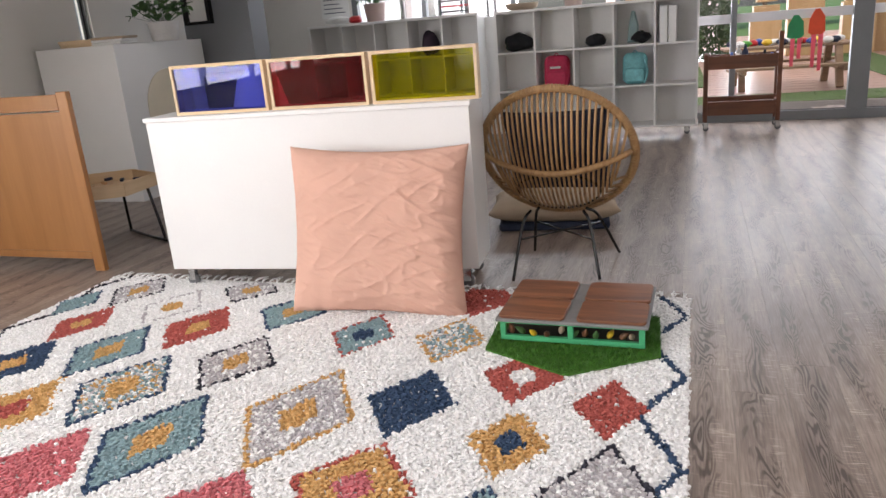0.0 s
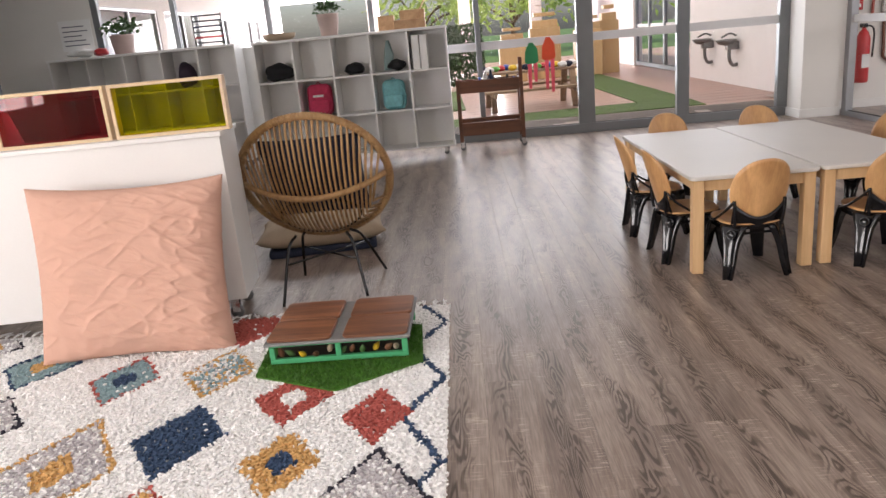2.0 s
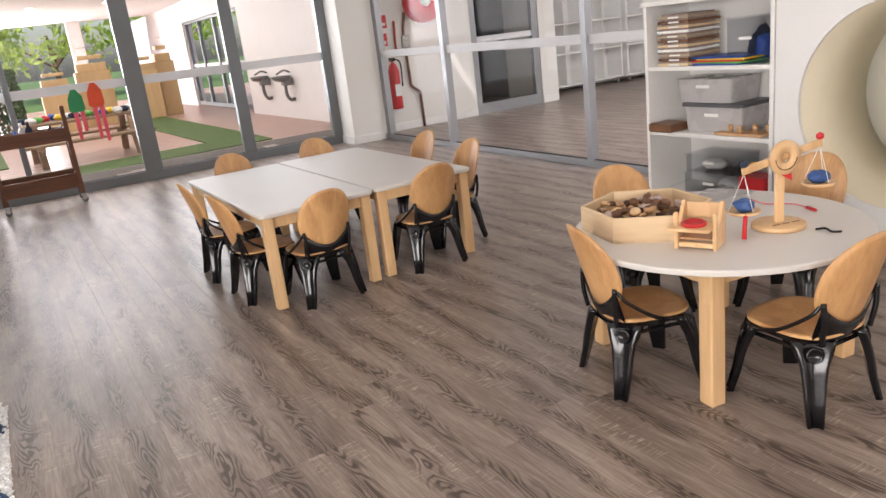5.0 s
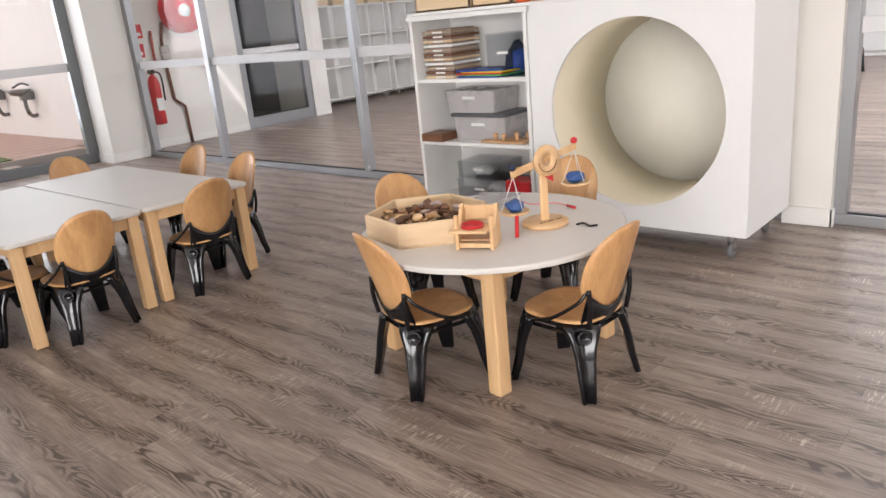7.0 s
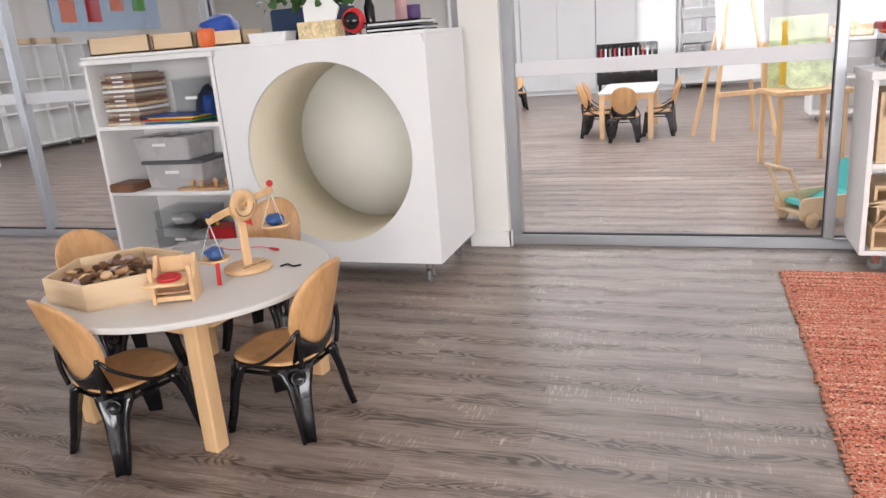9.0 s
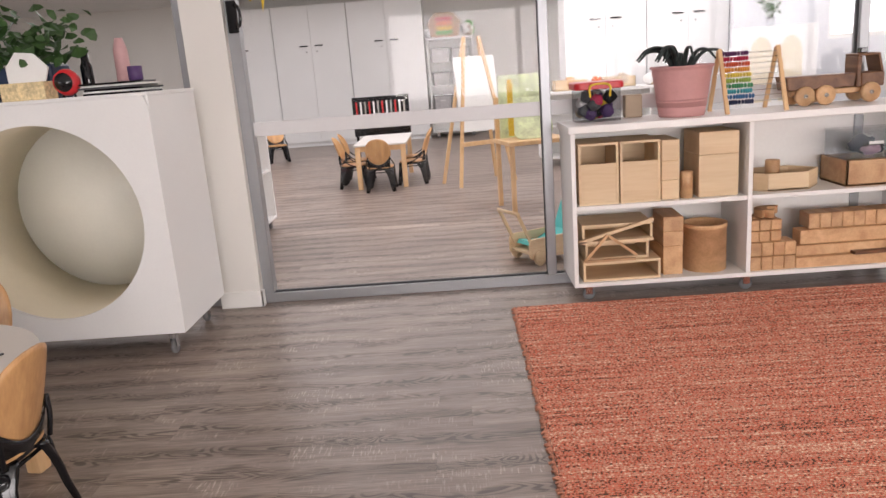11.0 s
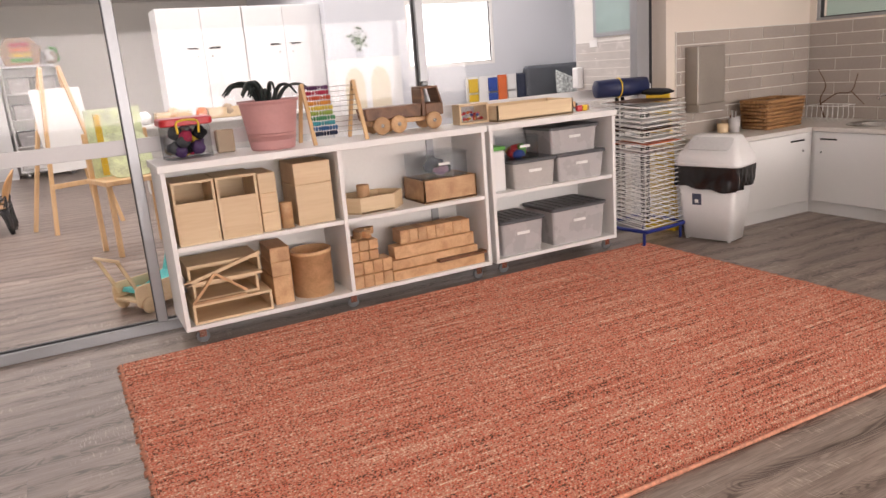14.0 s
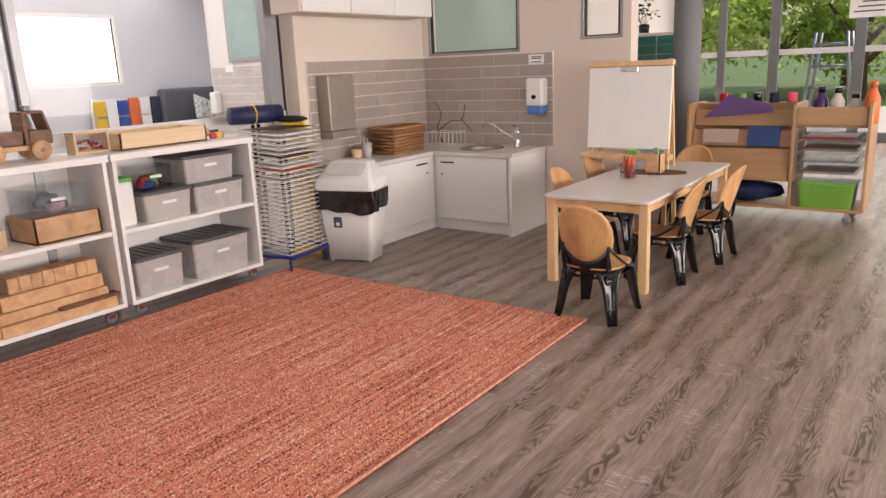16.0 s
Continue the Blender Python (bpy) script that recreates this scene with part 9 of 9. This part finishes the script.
for k in range(2):
    d = thing("drinking_tap", pose(5.62, 14.0 + 1.35 * k, 0.62) @ Matrix.Diagonal((1.5, 1.5, 1.5, 1)), "chrome wall drinking bubbler with a small basin", "tap", "drinking taps")
    part("basin", bm_lathe([(0.02, 0), (0.09, 0.02), (0.13, 0.07), (0.12, 0.075), (0.08, 0.03), (0.01, 0.02)], 20, m=pose(-0.14, 0, 0.05)), DULLCHROME, d)
    part("bracket", bm_box(-0.14, 0, -0.05, 0.05, 0.0, 0.10, 0.01), DULLCHROME, d)
    part("spout", bm_tube(arc([(-0.02, 0, 0.16), (-0.10, 0, 0.19), (-0.20, 0, 0.15)]), 0.012, 8), DULLCHROME, d)
    part("waste_pipe", bm_tube(arc([(-0.1, 0, 0.05), (-0.1, 0, -0.10), (-0.06, 0, -0.18), (0, 0, -0.18)]), 0.022, 8), DULLCHROME, d)
# picnic table
pt = thing("picnic_table", pose(1.75, 13.4, -0.03, 0, 0, 4), "weathered timber picnic table with benches", "picnic table")
OUT = wood("weathered_timber", (0.36, 0.24, 0.15), (0.22, 0.14, 0.085), 0.7, 8, 0.1, 0)
for i in range(4):
    part("top_slat", bm_box(-0.95, 0.95, -0.36 + 0.185 * i, -0.19 + 0.185 * i, 0.62, 0.66, 0.004), OUT, pt)
for s in (-1, 1):
    part("bench_slat", bm_box(-0.95, 0.95, s * 0.68 - 0.13, s * 0.68 + 0.13, 0.34, 0.38, 0.004), OUT, pt)
    part("cross_beam", bm_box(s * 0.7 - 0.03, s * 0.7 + 0.03, -0.8, 0.8, 0.27, 0.34, 0.003), OUT, pt)
    for q in (-1, 1):
        part("leg", bm_box(-0.05, 0.05, -0.04, 0.04, 0, 0.66, 0.004), OUT, pt, m=pose(s * 0.7, q * 0.52, 0, q * 20))
for i in range(16):
    solo("craft_item", blob(0.16, 0.14, 0.10, i), (NAVY, PAPER, GREENP, RED, BLUEP, YELLOWP, PAPER)[i % 7], "small coloured craft item on the picnic table", "craft item", pose(0.95 + 0.105 * i, 13.25 + rnd.uniform(-0.1, 0.35), 0.63), "craft items")
ft2 = thing("outdoor_table", pose(-0.6, 14.8, -0.03), "low timber outdoor table with play things", "table")
part("top", bm_box(-0.8, 0.8, -0.4, 0.4, 0.46, 0.50, 0.004), OUT, ft2)
for x in (-0.7, 0.7):
    for y in (-0.33, 0.33):
        part("leg", bm_box(x - 0.04, x + 0.04, y - 0.04, y + 0.04, 0, 0.46, 0.004), OUT, ft2)
for i in range(12):
    solo("craft_item", blob(0.2, 0.16, 0.13, i + 30), (PAPER, NAVY, RED, PAPER, BLUEP, GREENP)[i % 6], "small coloured craft item on the outdoor table", "craft item", pose(-1.3 + 0.12 * i, 14.7 + rnd.uniform(-0.2, 0.25), 0.47), "craft items")
# block screens and hedge
for i, (x, h, w) in enumerate(((2.0, 1.55, 0.7), (2.9, 1.9, 0.8), (4.0, 1.7, 0.7), (4.6, 1.95, 0.5))):
    s = thing("play_fort", pose(x, 20.3 + 0.3 * (i % 2), -0.03), "stepped golden timber play fort", "play fort", "play forts")
    for k in range(4):
        part("slab", bm_box(-w / 2 + 0.06 * k, w / 2 - 0.06 * k, -0.2, 0.2, h * (0 if k == 0 else 0.55 + 0.15 * k), h * (0.7 + 0.1 * k) if k else h * 0.7, 0.01), wood("golden_timber", (0.62, 0.43, 0.22), (0.48, 0.31, 0.14), 0.6, 5, 0.1, 2) if i + k == 0 else bpy.data.materials["golden_timber"], s)


def leafy(name, m, n, size, spread, mats, label, seed, trunk=None, cat="tree"):
    """A tapered trunk with limbs, and a crown of many small leaf clumps with gaps."""
    rnd = random.Random(seed)
    t = thing(name, m, label, cat)
    sx, sy, sz = spread
    base = 0.0
    if trunk:
        hgt, r = trunk
        base = hgt
        wood_ = bmesh.new()
        bm_tube(arc([(0, 0, -0.2), (0.05, 0.03, hgt * 0.5), (-0.04, 0.05, hgt + sz * 0.5)]), r, 9, wood_, r1=r * 0.35)
        for q in range(7):
            a = rnd.uniform(0, 6.28)
            z = hgt * rnd.uniform(0.7, 1.15)
            bm_tube(arc([(0, 0, z), (sx * 0.25 * math.cos(a), sy * 0.25 * math.sin(a), z + sz * 0.3), (sx * 0.6 * math.cos(a), sy * 0.6 * math.sin(a), z + sz * rnd.uniform(0.4, 0.9))]), r * 0.4, 6, wood_, r1=r * 0.08)
        part("trunk", wood_, BARK, t)
    hubs = [(rnd.uniform(-0.8, 0.8) * sx, rnd.uniform(-0.8, 0.8) * sy, base + sz * rnd.uniform(0.1, 1.9), rnd.uniform(0.25, 0.5)) for _ in range(16)]
    vs, fs = [], []
    for i in range(n):
        if cat == "hedge":
            q = Vector((rnd.uniform(-sx, sx), rnd.uniform(-sy, sy), rnd.uniform(0, 2 * sz)))
        else:
            hx_, hy_, hz_, hr_ = rnd.choice(hubs)
            q = Vector((hx_ + rnd.gauss(0, hr_ * sx * 0.6), hy_ + rnd.gauss(0, hr_ * sy * 0.6), hz_ + rnd.gauss(0, hr_ * sz * 0.55)))
        e = Euler((rnd.uniform(-1.3, 1.3), rnd.uniform(-1.3, 1.3), rnd.uniform(0, 6.3))).to_matrix()
        l = size * rnd.uniform(0.6, 1.4)
        k = len(vs)
        vs += [q + e @ Vector(c) for c in ((-l, 0, 0), (0, l * 0.45, l * 0.1), (l, 0, -l * 0.1), (0, -l * 0.45, l * 0.1))]
        fs.append((k, k + 1, k + 2, k + 3))
    me = bpy.data.meshes.new("crown")
    me.from_pydata([tuple(v) for v in vs], [], fs)
    me.materials.append(mats)
    me.update()
    c = new("crown", me)
    c.parent = t
    c["kind"] = "stuff"
    return t


def thin_leaf(name, colour):
    """Leaves that let daylight through."""
    m = plain(name, colour, 0.6, vary=0.4, scale=1.5, fine=8)
    n, link = m.node_tree.nodes, m.node_tree.links.new
    b, mx, tr = n["Principled BSDF"], n.new("ShaderNodeMixShader"), n.new("ShaderNodeBsdfTranslucent")
    link(b.inputs["Base Color"].links[0].from_socket, tr.inputs[0])
    mx.inputs[0].default_value = 0.65
    link(b.outputs[0], mx.inputs[1])
    link(tr.outputs[0], mx.inputs[2])
    link(mx.outputs[0], n["Material Output"].inputs[0])
    return m


FOL = thin_leaf("foliage", (0.38, 0.52, 0.10))
# Paler copy of the leaf green, with the sunlight put into its colour.
FOL2 = thin_leaf("sunlit_foliage", (0.50, 0.58, 0.17))
HEDGE = plain("hedge_leaf", (0.03, 0.065, 0.018), 0.7, vary=0.4)
leafy("hedge", pose(0.15, 20.6, 0), 5000, 0.06, (1.1, 0.4, 0.78), HEDGE, "clipped dark green hedge beyond the verandah", 3, cat="hedge")
for i, (x, y, s) in enumerate(((4, 46, 3.6), (11, 45, 3.8), (-1.5, 50, 4.0))):
    leafy("tree", pose(x, y, -0.2), 1500, 0.26, (s, s, s * 0.75), (FOL2, FOL)[i % 2], "leafy garden tree beyond the verandah", 20 + i, (2.2, 0.22))
for i, (x, y, s) in enumerate(((3.4, -27, 3.0), (6.6, -30, 3.6), (0.5, -31, 3.4), (-3.5, -29, 3.2), (9.5, -27, 3.2), (4.9, -35, 4.4), (1.5, -36, 4.4), (-7, -33, 3.8))):
    leafy("tree", pose(x, y, -0.2), 5200, 0.15, (s, s, s * 0.8), (FOL, FOL2)[i % 2], "leafy green tree in the garden", 40 + i, (1.6, 0.2))
for i, (x, y, s) in enumerate(((-13, -4, 3.0), (-14, 1, 3.4), (-13, 5.5, 2.8), (-15, -9, 3.2))):
    leafy("tree", pose(x, y, -0.2), 5000, 0.24, (s, s, s * 0.8), (FOL2, FOL)[i % 2], "garden tree outside the side windows", 60 + i, (1.6, 0.2))
# low brick house seen through the small window
hs = thing("neighbour_house", pose(13.6, -24, -0.15), "cream house with a grey roof", "house")
part("wall", bm_box(-3.5, 3.5, -2, 2, 0, 2.5), plain("cream_brick", (0.55, 0.38, 0.20), 0.85), hs)
part("roof", bm_prism([(-4, 2.5), (4, 2.5), (0.8, 4.2), (-0.8, 4.2)], -2.4, 2.4, m=pose(0, 0, 0, 90)), plain("grey_tile_roof", (0.32, 0.34, 0.38), 0.7), hs)
# climbing frame in the garden
cf = thing("climbing_frame", pose(2.75, -15.6, -0.03), "grey metal climbing frame on the terrace", "climbing frame")
for s in (-1, 1):
    part("rail", bm_tube([(s * 0.42, 0.25, 0), (s * 0.25, 0.25, 1.75)], 0.03, 8), FRAME, cf)
    part("rail", bm_tube([(s * 0.42, -0.45, 0), (s * 0.25, -0.35, 1.75)], 0.03, 8), FRAME, cf)
for i in range(4):
    w = 0.42 - 0.17 * (0.4 + 0.38 * i) / 1.75
    part("rung", bm_tube([(-w, 0.25, 0.4 + 0.38 * i), (w, 0.25, 0.4 + 0.38 * i)], 0.024, 8), FRAME, cf)
# green tiled wet area behind the small gap
gt = thing("green_tiled_wall", pose(4.0, -8.6, 0), "teal glazed tile wall with a window over it", "wall panel")
part("wall", bm_box(-0.75, 0.6, -0.12, 0, 0, 1.68), PAINT, gt)
part("wall_top", bm_box(-0.75, 0.6, -0.12, 0, 2.5, 2.7), PAINT, gt)
TGREEN = plain("teal_glazed_tile", (0.03, 0.16, 0.14), 0.2, vary=0.12)
for r in range(9):
    for i in range(5):
        part("tile", bm_box(-0.74 + 0.265 * i, -0.48 + 0.265 * i, 0, 0.01, 0.75 + 0.1 * r, 0.845 + 0.1 * r, 0.002), TGREEN, gt)
bush("pot_plant", pose(3.62, -8.45, 1.68), [(0.05, 0), (0.055, 0.004), (0.06, 0.08), (0.05, 0.09)], BLACK, DARKLEAF, 40, 0.14, 0.3, "dark leafy plant on the tiled ledge", 0.06, 14)
pn = thing("hanging_notice", pose(1.98, SOUTH + 0.1, 1.86), "white notice taped on the garden door", "notice")
part("card", bm_box(-0.26, 0.26, 0, 0.005, 0, 0.4), PAPER, pn)
for i in range(4):
    part("text_bar", bm_box(-0.2, 0.2 - 0.05 * i, 0.005, 0.007, 0.08 + 0.07 * i, 0.1 + 0.07 * i), INK, pn)

# White emissive sheet, added so the bay window looks burnt out.
SKYCARD = bpy.data.materials.new("backdrop_glow")
SKYCARD.use_nodes = True
SKYCARD.node_tree.nodes["Principled BSDF"].inputs["Emission Color"].default_value = (1, 1, 1, 1)
SKYCARD.node_tree.nodes["Principled BSDF"].inputs["Emission Strength"].default_value = 2.5
structure("backdrop", bm_box(13.4, 13.42, -9.5, -4.6, -0.14, 4.2), SKYCARD, "glowing white sheet standing for bright sky outside the bay window", "backdrop")
# Added board that blocks the glare in the gap; stands for the shelf's side.
structure("infill_board", bm_box(-2.03, -1.772, 9.08, 9.10, 0, 1.40), WHITE_SHELF, "white board added to block the bright gap between the cubby shelves", "panel")
